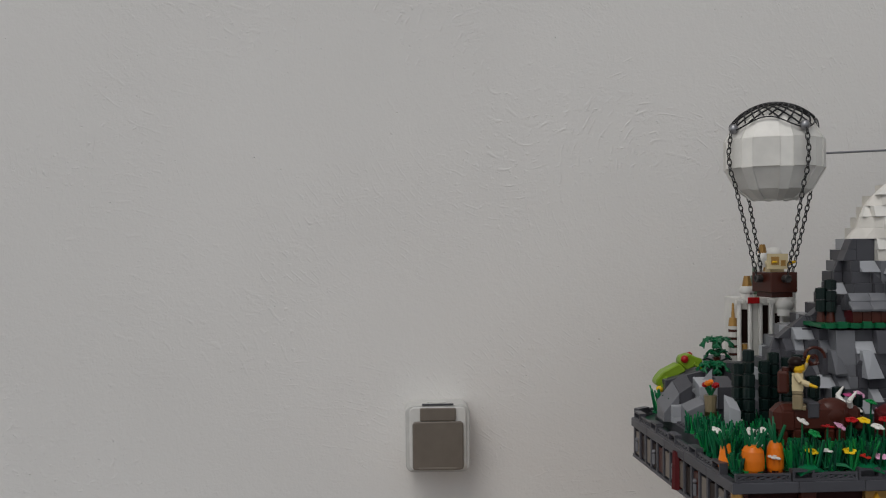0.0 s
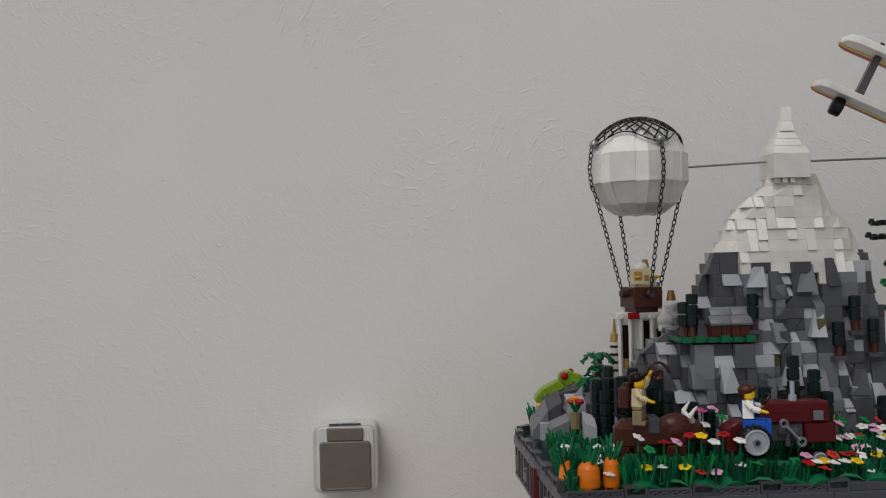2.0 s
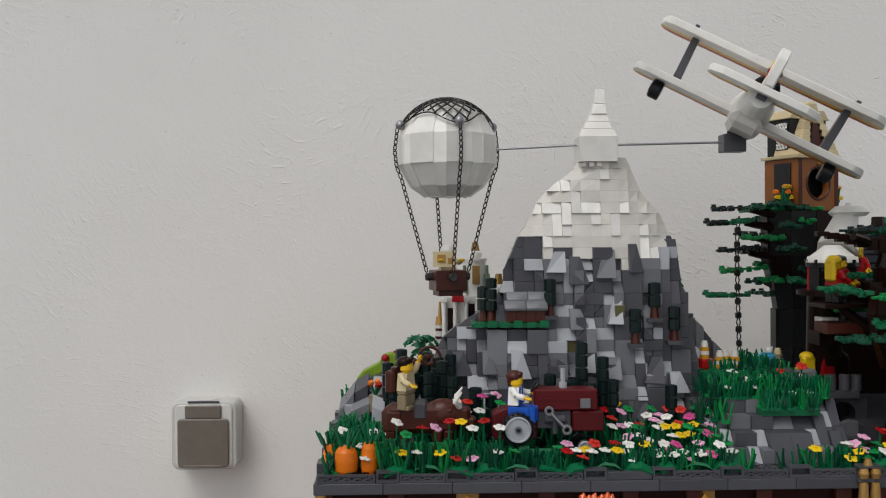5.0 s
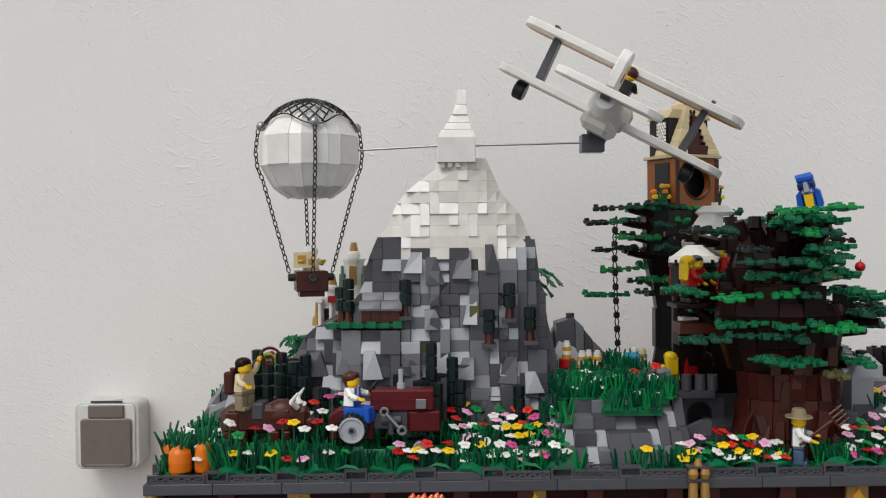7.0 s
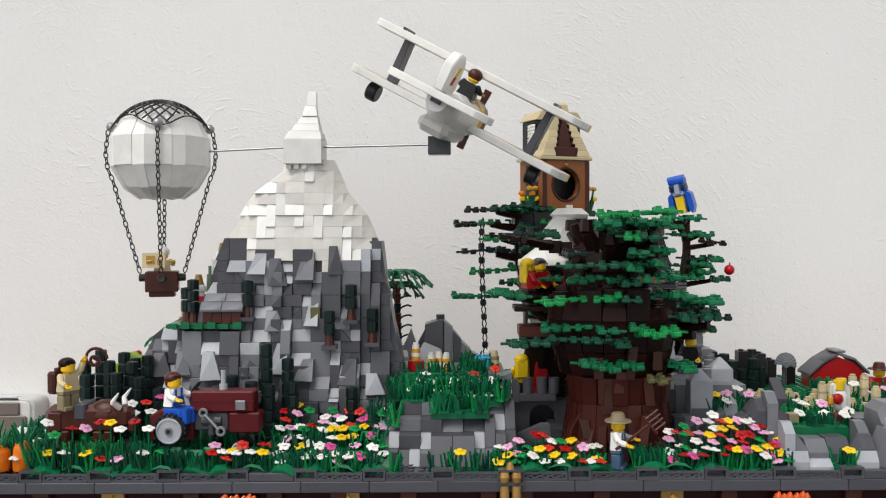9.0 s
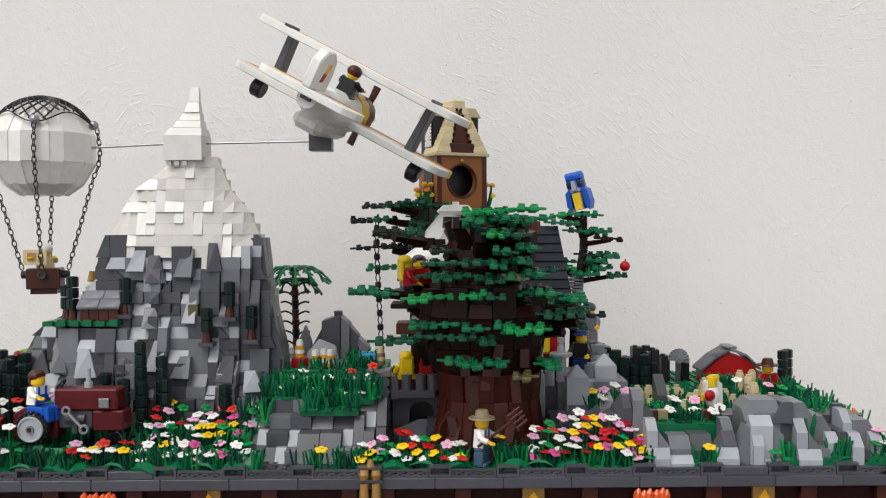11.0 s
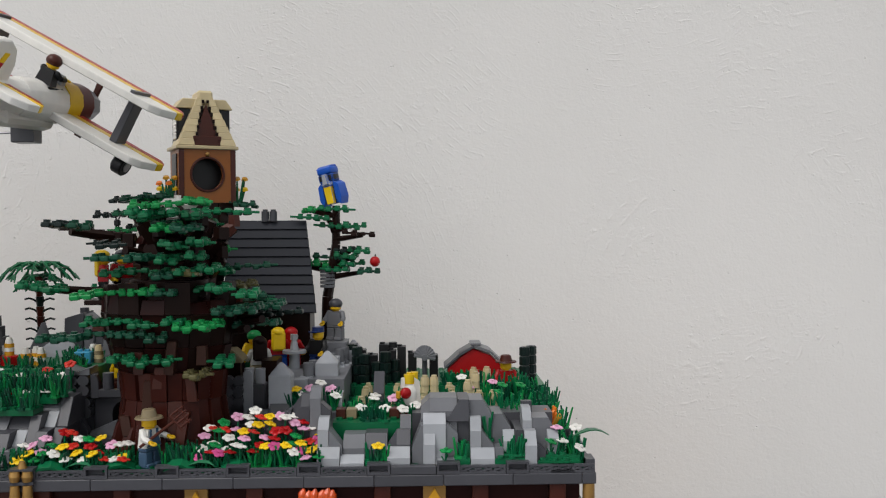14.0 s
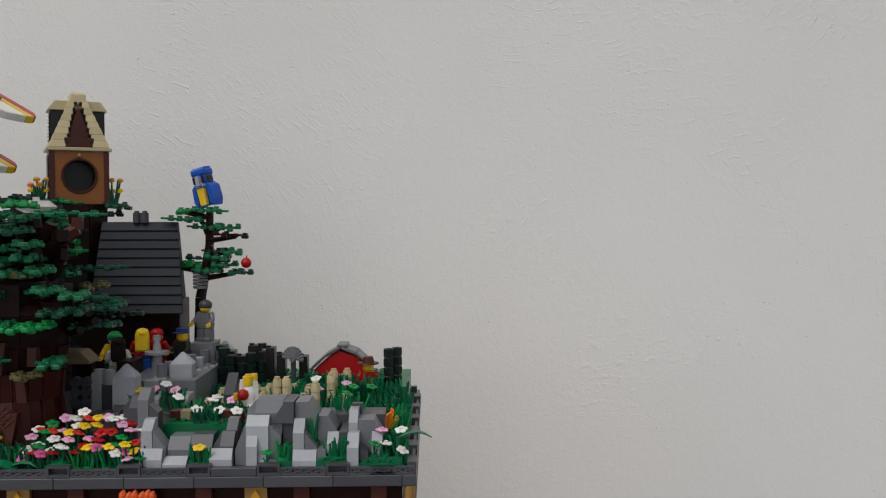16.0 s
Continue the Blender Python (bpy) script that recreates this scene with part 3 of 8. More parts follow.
def masonry(owner, plan, left, top, course, front_at, axis, floor, ends=None):
    """Bricks after a plan; every stud column climbs from the foot: walls stand upright, slopes lead back."""
    o = owner.matrix_basis.translation
    depth = {}
    for c in range(max(len(r) for r in plan)):
        here = None
        for k in range(len(plan) - 1, -1, -1):
            if c >= len(plan[k]) or plan[k][c] == " ":
                continue
            x, z1, z0 = left + S * (c + 0.5), top - course * k, top - course * (k + 1)
            aim = front_at(x, z1)
            low_y = front_at(x, z0) - 0.001 if here is None else here
            if low_y < aim - 0.0085:
                low_y = aim - 0.0050
            top_y = max(low_y + 0.0030, min(aim + 0.0045, low_y + 0.0110)) if plan[k][c] in "ldB" else low_y
            depth[k, c] = (low_y, top_y)
            here = top_y
    taken = set()
    for k, row in enumerate(plan):
        first = len(row) - len(row.lstrip())
        for c, ch in enumerate(row):
            if ch == " " or (k, c) in taken:
                continue
            most_w, most_h = {"D": (2, 2), "L": (2, 3), "l": (2, 1), "d": (2, 1), "W": (2, 2), "B": (2, 2)}.get(ch, (1, 1))
            if plan_rnd.random() < 0.3:
                most_h = 1
            end = ends is not None and c in (first, len(row) - 1)
            w = 1
            while not end and w < most_w and c + w < len(row) - 1 and row[c + w] == ch and (k, c + w) not in taken:
                w += 1
            h = 1
            while not end and ch not in "Ww" and h < most_h and k + h < len(plan) and all(c + i < len(plan[k + h]) and plan[k + h][c + i] == ch and (k + h, c + i) not in taken for i in range(w)):
                h += 1
            taken.update((k + j, c + i) for i in range(w) for j in range(h))
            x0, x1 = left + S * c, left + S * (c + w)
            z1, z0 = top - course * k, max(top - course * (k + h), floor)
            if z1 <= z0 + 0.002:
                continue
            xs = [x0, x1, x0, x1]
            if ends is not None:
                (tl, tr), (bl, br) = ends(z1), ends(z0)
                if c == first:
                    xs[0], xs[2] = bl, min(tl, x1 - 0.001)
                if c + w == len(row):
                    xs[1], xs[3] = br, max(tr, x0 + 0.001)
            if ch in "Ww":
                front = [front_at(xs[0], z0), front_at(xs[1], z0), front_at(xs[2], z1), front_at(xs[3], z1)]
            elif ch == "B":
                yb, yt = front_at((x0 + x1) / 2, z0), front_at((x0 + x1) / 2, z1)
                front = [yb - 0.0014] * 2 + [yt + 0.0006] * 2
            else:
                yb, yt = [sum(depth[kk, c + i][j] for i in range(w)) / w for kk, j in ((k + h - 1, 0), (k, 1))]
                front = [yb, yb, yt, yt]
            g = -0.00004 if ch in "Ww" else 0.00009
            rear = max(axis, max(front) + 0.002) if ch in "WwB" or end else max(front) + 0.016
            hue = HUES[ch]
            if ch in "Ll" and plan_rnd.random() < 0.22:
                hue = "light_grey" if ch == "L" else "mid_grey"
            if ch in "pq":
                y = front[0] - 0.0008
                cut = [(x0 + g, z0), (x1 - g, z0), (x1 - g, z1 - 0.0002), (x0 + g, z0 + 0.0015)] if ch == "q" else [(x0 + g, z0), (x1 - g, z0), (x1 - g, z0 + 0.0015), (x0 + g, z1 - 0.0002)]
                part("brick", shape(hue).prism([(u - o.x, v - o.z) for u, v in cut], y - o.y, y + 0.0040 - o.y).bevel(0.0002), owner)
                front, hue = [y + 0.0042] * 4, "mid_grey"
                rear = front[0] + 0.014
            pts = [(xs[0] + g, front[0], z0), (xs[1] - g, front[1], z0), (xs[0] + g, rear, z0), (xs[1] - g, rear, z0), (xs[2] + g, front[2], z1 - 0.0001), (xs[3] - g, front[3], z1 - 0.0001), (xs[2] + g, rear, z1 - 0.0001), (xs[3] - g, rear, z1 - 0.0001)]
            sh = shape(hue).block([Vector(p) - o for p in pts])
            sh.soft = 0.5 if ch in "Ww" else 0.1
            if ch not in "Ww":
                sh.bevel(0.0002)
            part("brick", sh, owner)


masonry(mountain, PLAN, PLAN_X, PLAN_Z, ROW, face, AY, 0.2104, edge_x)
fill = Shape()
for k, row in enumerate(PLAN):
    c = len(row) - len(row.lstrip())
    z1, z0 = PLAN_Z - ROW * k, max(PLAN_Z - ROW * (k + 1), 0.2104)
    while c < len(row) and z1 > z0 + 0.002:
        w = min(plan_rnd.choice((1, 2, 2)), len(row) - c)
        x0, x1 = max(PLAN_X + S * c, edge_x(z1)[0] + 0.001), min(PLAN_X + S * (c + w), edge_x(z1)[1] - 0.001)
        if x1 < x0 + 0.001:
            c += w
            continue
        ya, yb = max(face((x0 + x1) / 2, z0) + 0.0155, AY if row[c] in "WwB" else 0), face((x0 + x1) / 2, z0, True)
        while ya < yb - 0.003:
            ye = min(yb, ya + plan_rnd.choice((0.016, 0.024)))
            fill.use("warm_white" if row[c] in "WwB" else plan_rnd.choice(("dark_grey", "dark_grey", "mid_grey", "light_grey"))).box(x0 + 0.0002 - AX, x1 - 0.0002 - AX, ya + 0.0001 - AY, ye - 0.0001 - AY, z0 + 0.0001 - MO.z, z1 - 0.0002 - MO.z)
            ya = ye
        c += w
tagged(part("rear_bricks", fill, mountain), kind="stuff")

# larger slopes with a slanted shoulder, laid over the courses
wedges, wedge_rnd = [], random.Random(23)
for _ in range(400):
    w, h, z0 = wedge_rnd.choice((0.012, 0.016, 0.016)), wedge_rnd.uniform(0.016, 0.027), wedge_rnd.uniform(0.214, 0.345)
    x = wedge_rnd.uniform(edge_x(z0 + h)[0] + 0.016, edge_x(z0 + h)[1] - 0.016)
    turn, hue = wedge_rnd.choice((-1, 1, 1)), wedge_rnd.choice(("mid_grey", "mid_grey", "light_grey", "dark_grey", "dark_grey"))
    if (0.325 < x < 0.405 and z0 + h > 0.288 and z0 < 0.335) or any(abs(x - a) < 0.018 and abs(z0 - b) < 0.028 for a, b in wedges) or any(abs(x - a) < 0.013 and abs(z0 + h / 2 - b) < 0.032 for a, b in ((0.3945, 0.318), (0.4795, 0.316), (0.4965, 0.298), (0.4625, 0.296))):
        continue
    wedges.append((x, z0))
    yb, yt = face(x, z0) - 0.0078 - AY, face(x, z0 + h) - 0.0030 - AY
    xa, xb, za, zb = x - w / 2 - AX, x + w / 2 - AX, z0 - MO.z, z0 + h - MO.z
    ta, tb = (xa + w * 0.45, xb) if turn > 0 else (xa, xb - w * 0.45)
    sh = shape(hue).block([Vector(p) for p in ((xa, yb + (0.004 if turn > 0 else 0), za), (xb, yb + (0 if turn > 0 else 0.004), za), (xa, yb + 0.016, za), (xb, yb + 0.016, za), (ta, yt, zb), (tb, yt, zb), (ta, yt + 0.012, zb), (tb, yt + 0.012, zb))])
    sh.soft = 0.1
    part("brick", sh.bevel(0.0002), mountain)

# smooth dark and mid grey slabs down the mountain's right side
for z1, z0, y0, y1, hue in ((0.3690, 0.3370, -0.013, 0.002, "dark_grey"), (0.3690, 0.3370, 0.0022, 0.020, "dark_grey"), (0.3368, 0.3020, -0.014, -0.002, "dark_grey"), (0.3368, 0.3020, -0.0018, 0.018, "mid_grey"), (0.3018, 0.2660, -0.016, 0.000, "dark_grey"), (0.3018, 0.2660, 0.0002, 0.020, "dark_grey"), (0.2658, 0.2120, -0.018, -0.003, "mid_grey"), (0.2658, 0.2120, -0.0028, 0.022, "dark_grey")):
    xt, xb = edge_x(z1)[1] - AX + 0.0016, edge_x(z0)[1] - AX + 0.0020
    part("side_slab", shape(hue).block([Vector(p) for p in ((xb - 0.010, y0 - 0.002, z0 - MO.z), (xb, y0, z0 - MO.z), (xb - 0.010, y1, z0 - MO.z), (xb, y1, z0 - MO.z), (xt - 0.010, y0 + 0.001, z1 - MO.z), (xt, y0 + 0.002, z1 - MO.z), (xt - 0.010, y1, z1 - MO.z), (xt, y1, z1 - MO.z))]).bevel(0.0003), mountain)

# the peak: a square box, slopes leaning on a column, a slanted tip
cap = shape("white").box(-0.0168, 0.0150, -0.0165, 0.0165, 0.2235, 0.2440)
cap.block([Vector(p) for p in ((-0.0168, -0.0165, 0.2441), (0.0150, -0.0165, 0.2441), (-0.0168, 0.0165, 0.2441), (0.0150, 0.0165, 0.2441), (-0.0135, -0.0085, 0.2515), (0.0130, -0.0085, 0.2515), (-0.0135, 0.0165, 0.2515), (0.0130, 0.0165, 0.2515))])
part("peak_box", cap.bevel(0.0003), mountain, "white square cap of the peak")
for x0, x1, y0, y1, z0, z1, back, tuck in ((-0.0120, 0.0120, -0.0080, 0.0140, 0.2517, 0.2580, 0.0050, 0.0030), (-0.0080, 0.0105, -0.0030, 0.0120, 0.2582, 0.2650, 0.0045, 0.0030), (-0.0040, 0.0090, 0.0000, 0.0110, 0.2652, 0.2740, 0.0030, 0.0025), (-0.0005, 0.0082, 0.0030, 0.0100, 0.2742, 0.2865, 0.0015, 0.0012)):
    part("peak_slope", shape("white").block([Vector(p) for p in ((x0, y0, z0), (x1, y0, z0), (x0, y1, z0), (x1, y1, z0), (x0 + tuck, y0 + back, z1), (x1 - tuck * 0.4, y0 + back, z1), (x0 + tuck, y1, z1 + 0.001), (x1 - tuck * 0.4, y1, z1 + 0.001))]).bevel(0.0003), mountain)
for k, x in enumerate((-0.013, -0.0065, 0.000)):
    part("peak_peg", shape("warm_white").box(x - 0.002, x + 0.002, -0.0145, -0.0105, 0.2195, 0.2234), mountain)


# the hill in the middle, the rocks on both ends
HILL_PLAN = (
    "  dDDLLLLllllD",
    " ldLLDDllddDlD",
    "ddlDDlDDDDlDDd",
    "DDDdlLDDDDLlDD",
)


def hill_face(x, z):
    bow = 0.010 * (abs(x - 0.554) / 0.05) ** 2
    return 0.7030 - (0.2455 - z) * 1.30 + bow


hill = thing("rocky_hill", "low grey toy-brick rock hill with a green top", "hill", (0.556, 0.70, 0.2055))
masonry(hill, HILL_PLAN, 0.4985, 0.2455, 0.0100, hill_face, 0.72, 0.2056)
part("hill_core", shape("dark_grey").box(-0.052, 0.050, 0.016, 0.13, 0.0, 0.035), hill)
part("rear_step", shape("green").box(-0.040, 0.050, 0.064, 0.128, 0.0402, 0.0525).bevel(0.0005), hill, "raised green step")
part("grass_plate", shape("green").box(-0.030, 0.044, 0.004, 0.128, 0.0352, 0.0400), hill, "green plate on the hilltop")
step_sh = shape("green").box(-0.010, 0.034, -0.0150, 0.0035, 0.0302, 0.0346)
for i in range(5):
    for j in range(2):
        step_sh.stud(-0.006 + i * S, -0.011 + j * S, 0.0346, 8)
part("front_step", step_sh, hill, "green plate below the hilltop")


def left_height(x, y):
    q = math.hypot((x - 0.262) / 0.042, (y - 0.80) / 0.055)
    return 0.207 + 0.045 * max(0, 1.15 - q) + 0.006 * noise.noise(Vector((x * 50, y * 50, 5)))


outcrop = thing("rock_outcrop", "small grey toy-brick rock outcrop beside the meadow", "rock", (0.262, 0.80, 0.2122))
rockwork(outcrop, (0.230, 0.312, 0.788, 0.862), left_height, 0.2122, 31, 0.014, widths=(8, 16, 16, 24))


def slope(owner, x0, x1, y0, y1, zl, zr, rise, colour, floor=0.2055):
    """One slope brick: front edge from zl to zr, risen by rise at the back."""
    o = owner.matrix_basis.translation
    g = 0.00012
    pts = [(x0 + g, y0, floor), (x1 - g, y0, floor), (x0 + g, y1, floor), (x1 - g, y1, floor), (x0 + g, y0, zl), (x1 - g, y0, zr), (x0 + g, y1, zl + rise), (x1 - g, y1, zr + rise)]
    sh = shape(colour).block([Vector(p) - o for p in pts]).bevel(0.00025)
    sh.soft = 0.1
    part("brick", sh, owner)


terrace = thing("rock_terrace", "stepped grey toy-brick slopes at the end of the landscape", "rock", (0.89, 0.70, 0.2055))
# L goes to slopes, M mostly to upright bricks: brighter upper faces put into colour.
L, M, D = "light_grey", "mid_grey", "dark_grey"


def rock(x0, x1, y0, y1, zf, zb, colour, left=0.0, right=0.0, floor=0.2055):
    """A brick whose top runs from zf in front to zb behind, its corners dropped at the left or right."""
    g, deep = 0.00012, y0 + min(0.0085, (y1 - y0) * 0.75)
    s_ = shape(colour)
    o = terrace.matrix_basis.translation
    cols = [(x0 + g, left), (x1 - g, right)]
    if left and x1 - x0 > 0.012:
        cols.insert(1, (x0 + 0.0065, 0.0))
    if right and x1 - x0 > 0.012:
        cols.insert(len(cols) - 1, (x1 - 0.0065, 0.0))
    for (xa, da), (xb, db) in zip(cols, cols[1:]):
        if zb > zf:
            s_.block([Vector(p) - o for p in ((xa, y0, floor), (xb, y0, floor), (xa, deep, floor), (xb, deep, floor), (xa, y0, max(floor + 0.001, zf - da)), (xb, y0, max(floor + 0.001, zf - db)), (xa, deep, max(floor + 0.001, zb - da)), (xb, deep, max(floor + 0.001, zb - db)))])
            s_.block([Vector(p) - o for p in ((xa, deep, floor), (xb, deep, floor), (xa, y1, floor), (xb, y1, floor), (xa, deep, max(floor + 0.001, zb - da)), (xb, deep, max(floor + 0.001, zb - db)), (xa, y1, max(floor + 0.001, zb - da)), (xb, y1, max(floor + 0.001, zb - db)))])
        else:
            s_.block([Vector(p) - o for p in ((xa, y0, floor), (xb, y0, floor), (xa, y1, floor), (xb, y1, floor), (xa, y0, max(floor + 0.001, zf - da)), (xb, y0, max(floor + 0.001, zf - db)), (xa, y1, max(floor + 0.001, zb - da)), (xb, y1, max(floor + 0.001, zb - db)))])
    bmesh.ops.remove_doubles(s_.bm, verts=s_.bm.verts[:], dist=0.00001)
    s_.soft = 0.1
    part("brick", s_, terrace)


# from the meadow's end to the big block
for row in ((0.8002, 0.8160, 0.6474, 0.6530, 0.2120, 0.2190, L, 0, 0), (0.8002, 0.8080, 0.6532, 0.6680, 0.2310, 0.2380, L, 0, 0), (0.8082, 0.8174, 0.6532, 0.6680, 0.2310, 0.2310, M, 0, 0.0120),
            (0.8176, 0.8330, 0.6560, 0.6780, 0.2170, 0.2250, M, 0, 0), (0.8332, 0.8488, 0.6560, 0.6780, 0.2160, 0.2260, D, 0, 0), (0.8162, 0.8330, 0.6478, 0.6558, 0.2085, 0.2130, L, 0, 0),
            (0.8490, 0.8650, 0.6474, 0.6530, 0.2120, 0.2190, L, 0, 0), (0.8490, 0.8650, 0.6532, 0.6640, 0.2200, 0.2290, D, 0.010, 0), (0.8575, 0.8655, 0.6642, 0.6800, 0.2290, 0.2360, M, 0, 0),
            (0.7930, 0.8010, 0.6684, 0.6840, 0.2500, 0.2570, M, 0, 0), (0.7800, 0.7928, 0.6700, 0.6860, 0.2440, 0.2520, D, 0.009, 0), (0.8011, 0.8080, 0.6684, 0.6801, 0.2470, 0.2470, D, 0, 0.006)):
    rock(*row)
# the big block and the dark face beside it
for row in ((0.8748, 0.8826, 0.6476, 0.6528, 0.2210, 0.2280, L, 0, 0), (0.8660, 0.8984, 0.6530, 0.6680, 0.2335, 0.2345, M, 0.0160, 0.0060), (0.8740, 0.8900, 0.6515, 0.6600, 0.2346, 0.2410, L, 0, 0),
            (0.8725, 0.8984, 0.6602, 0.6900, 0.2420, 0.2500, M, 0.0060, 0), (0.8828, 0.8960, 0.6476, 0.6528, 0.2080, 0.2110, L, 0, 0), (0.8986, 0.9068, 0.6620, 0.6900, 0.2500, 0.2500, D, 0, 0)):
    rock(*row)
slope(terrace, 0.7660, 0.7798, 0.6700, 0.6860, 0.2340, 0.2420, 0.0, D)
part("brick", shape(D).block([Vector(p) - terrace.matrix_basis.translation for p in ((0.8902, 0.6585, 0.2348), (0.9067, 0.6585, 0.2348), (0.8902, 0.6618, 0.2348), (0.9067, 0.6618, 0.2348), (0.9000, 0.6596, 0.2502), (0.9067, 0.6596, 0.2502), (0.9000, 0.6618, 0.2502), (0.9067, 0.6618, 0.2502))]).bevel(0.0002), terrace)
# the steps that fall away towards the corner
for row in ((0.9070, 0.9150, 0.6517, 0.6640, 0.2295, 0.2380, L, 0, 0), (0.9072, 0.9240, 0.6474, 0.6515, 0.2110, 0.2180, L, 0, 0), (0.9152, 0.9240, 0.6517, 0.6640, 0.2300, 0.2300, M, 0, 0.0110),
            (0.9070, 0.9230, 0.6642, 0.6900, 0.2490, 0.2490, M, 0, 0.0100), (0.9232, 0.9370, 0.6642, 0.6900, 0.2390, 0.2390, M, 0, 0.0100), (0.9305, 0.9388, 0.6540, 0.6640, 0.2215, 0.2280, L, 0, 0),
            (0.9242, 0.9304, 0.6500, 0.6640, 0.2180, 0.2180, M, 0, 0), (0.9390, 0.9450, 0.6560, 0.6900, 0.2290, 0.2290, D, 0, 0)):
    rock(*row)
for row in ((0.9452, 0.9536, 0.6476, 0.6640, 0.2200, 0.2285, L, 0, 0), (0.9451, 0.9518, 0.6642, 0.6840, 0.2340, 0.2420, L, 0, 0), (0.9519, 0.9700, 0.6642, 0.6840, 0.2360, 0.2360, M, 0, 0.0110), (0.9538, 0.9600, 0.6520, 0.6640, 0.2200, 0.2200, D, 0, 0.0040),
            (0.9620, 0.9700, 0.6560, 0.6640, 0.2230, 0.2280, L, 0, 0), (0.9460, 0.9540, 0.6842, 0.6900, 0.2440, 0.2440, D, 0, 0)):
    rock(*row)
part("rear_fill", shape("dark_grey").box(-0.0240, 0.080, -0.0096, 0.0163, 0.0, 0.0290), terrace)
for x0, x1, c in ((0.8096, 0.8168, "brown"), (0.8172, 0.8248, "dark_tan"), (0.8490, 0.8566, "brown")):
    whole("planter_box", shape(c).chamfered(x0 - 0.83, x1 - 0.83, -0.004, 0.004, 0, 0.0075, 0.0005), c.replace("_", " ") + " toy planter box on the green plates", "planter", (0.83, 0.6960, 0.2302), group="planters on the terrace")
for x0, x1, y0, y1, z in ((0.8082, 0.8572, 0.6802, 0.7000, 0.2300), (0.8962, 0.9068, 0.6476, 0.6528, 0.2110), (0.8986, 0.9068, 0.6530, 0.6618, 0.2200), (0.9242, 0.9450, 0.6476, 0.6498, 0.2110), (0.9306, 0.9450, 0.6500, 0.6538, 0.2140), (0.9540, 0.984, 0.6476, 0.6518, 0.2090), (0.9602, 0.984, 0.6520, 0.6558, 0.2120), (0.8335, 0.8486, 0.6478, 0.6558, 0.2080)):
    s = shape("green").box(x0 - 0.89, x1 - 0.89, y0 - 0.70, y1 - 0.70, 0.0, z - 0.2055)
    for i in range(int((x1 - x0) / S)):
        s.stud(x0 + (i + 0.5) * S - 0.89, (y0 + y1) / 2 - 0.70, z - 0.2055, 8)
    part("green_plate", s, terrace, "green plate between the rocks")
part("rear_core", shape("dark_grey").box(-0.028, 0.084, 0.0165, 0.0318, 0.0, 0.0200), terrace)

YARD_PLAN = (
    "  DDlLDDl",
    "DLDDlDLDD",
    "LDqDDlDDL",
)


def yard_face(x, z):
    return 0.7400 - (0.2395 - z) * 1.15


yard_rock = thing("yard_rock", "dark grey toy-brick rocks below the courtyard wall", "rock", (0.77, 0.71, 0.2072))
masonry(yard_rock, YARD_PLAN, 0.7380, 0.2395, 0.0105, yard_face, 0.75, 0.2073)
for row in ((0.779, 0.790, 0.730, 0.745, 0.2385, 0.2385, 0.004, L), (0.748, 0.764, 0.716, 0.744, 0.2190, 0.2270, 0.004, D), (0.764, 0.7785, 0.722, 0.744, 0.2270, 0.2330, 0.004, M), (0.790, 0.806, 0.704, 0.728, 0.2280, 0.2210, 0.003, D), (0.833, 0.842, 0.764, 0.784, 0.2360, 0.2360, 0.015, D)):
    slope(yard_rock, *row, 0.2075)

# the far rock behind the hives
crag = thing("back_crag", "dark grey toy-brick crag behind the hill", "rock", (0.547, 0.895, 0.2103))
for k, (x0, x1, y0, y1, zl, zr, c) in enumerate(((-0.012, 0.006, -0.015, 0.020, 0.0760, 0.0815, "dark_grey"), (0.0062, 0.0150, -0.013, 0.020, 0.0800, 0.0720, "mid_grey"), (0.0152, 0.0235, -0.010, 0.020, 0.0700, 0.0600, "dark_grey"), (0.0237, 0.0330, -0.014, 0.020, 0.0590, 0.0500, "mid_grey"),
                                                (-0.0300, -0.0122, 0.0, 0.022, 0.0380, 0.0700, "dark_grey"), (0.0332, 0.0480, -0.006, 0.020, 0.0480, 0.0400, "dark_grey"))):
    part("brick", shape(c).block([Vector(p) for p in ((x0, y0, 0), (x1, y0, 0), (x0, y1, 0), (x1, y1, 0), (x0, y0 + 0.008, zl), (x1, y0 + 0.008, zr), (x0, y1, zl), (x1, y1, zr))]).bevel(0.0006), crag)
part("top_knob", shape("dark_grey").rod((0.003, 0.004, 0.0800), (0.003, 0.004, 0.0850), 0.0042, n=10), crag)
part("sloped_fin", shape("mid_grey").prism([(-0.036, 0.020), (-0.018, 0.020), (-0.019, 0.058), (-0.0245, 0.0748), (-0.028, 0.066), (-0.035, 0.052)], -0.030, -0.020).bevel(0.0008), crag, "grey sloped fin")
part("sloped_slab", shape("light_grey").block([Vector(p) for p in ((-0.020, -0.052, 0.036), (0.008, -0.052, 0.036), (-0.020, -0.022, 0.036), (0.008, -0.022, 0.036), (-0.020, -0.050, 0.0520), (0.006, -0.050, 0.0460), (-0.012, -0.024, 0.0620), (0.004, -0.024, 0.0550))]).bevel(0.0012), crag, "light grey sloped slab")
part("tan_foot", shape("dark_tan").box(-0.010, 0.010, -0.0535, -0.0165, 0, 0.0358).bevel(0.0005), crag, "dark tan brick under the slab")

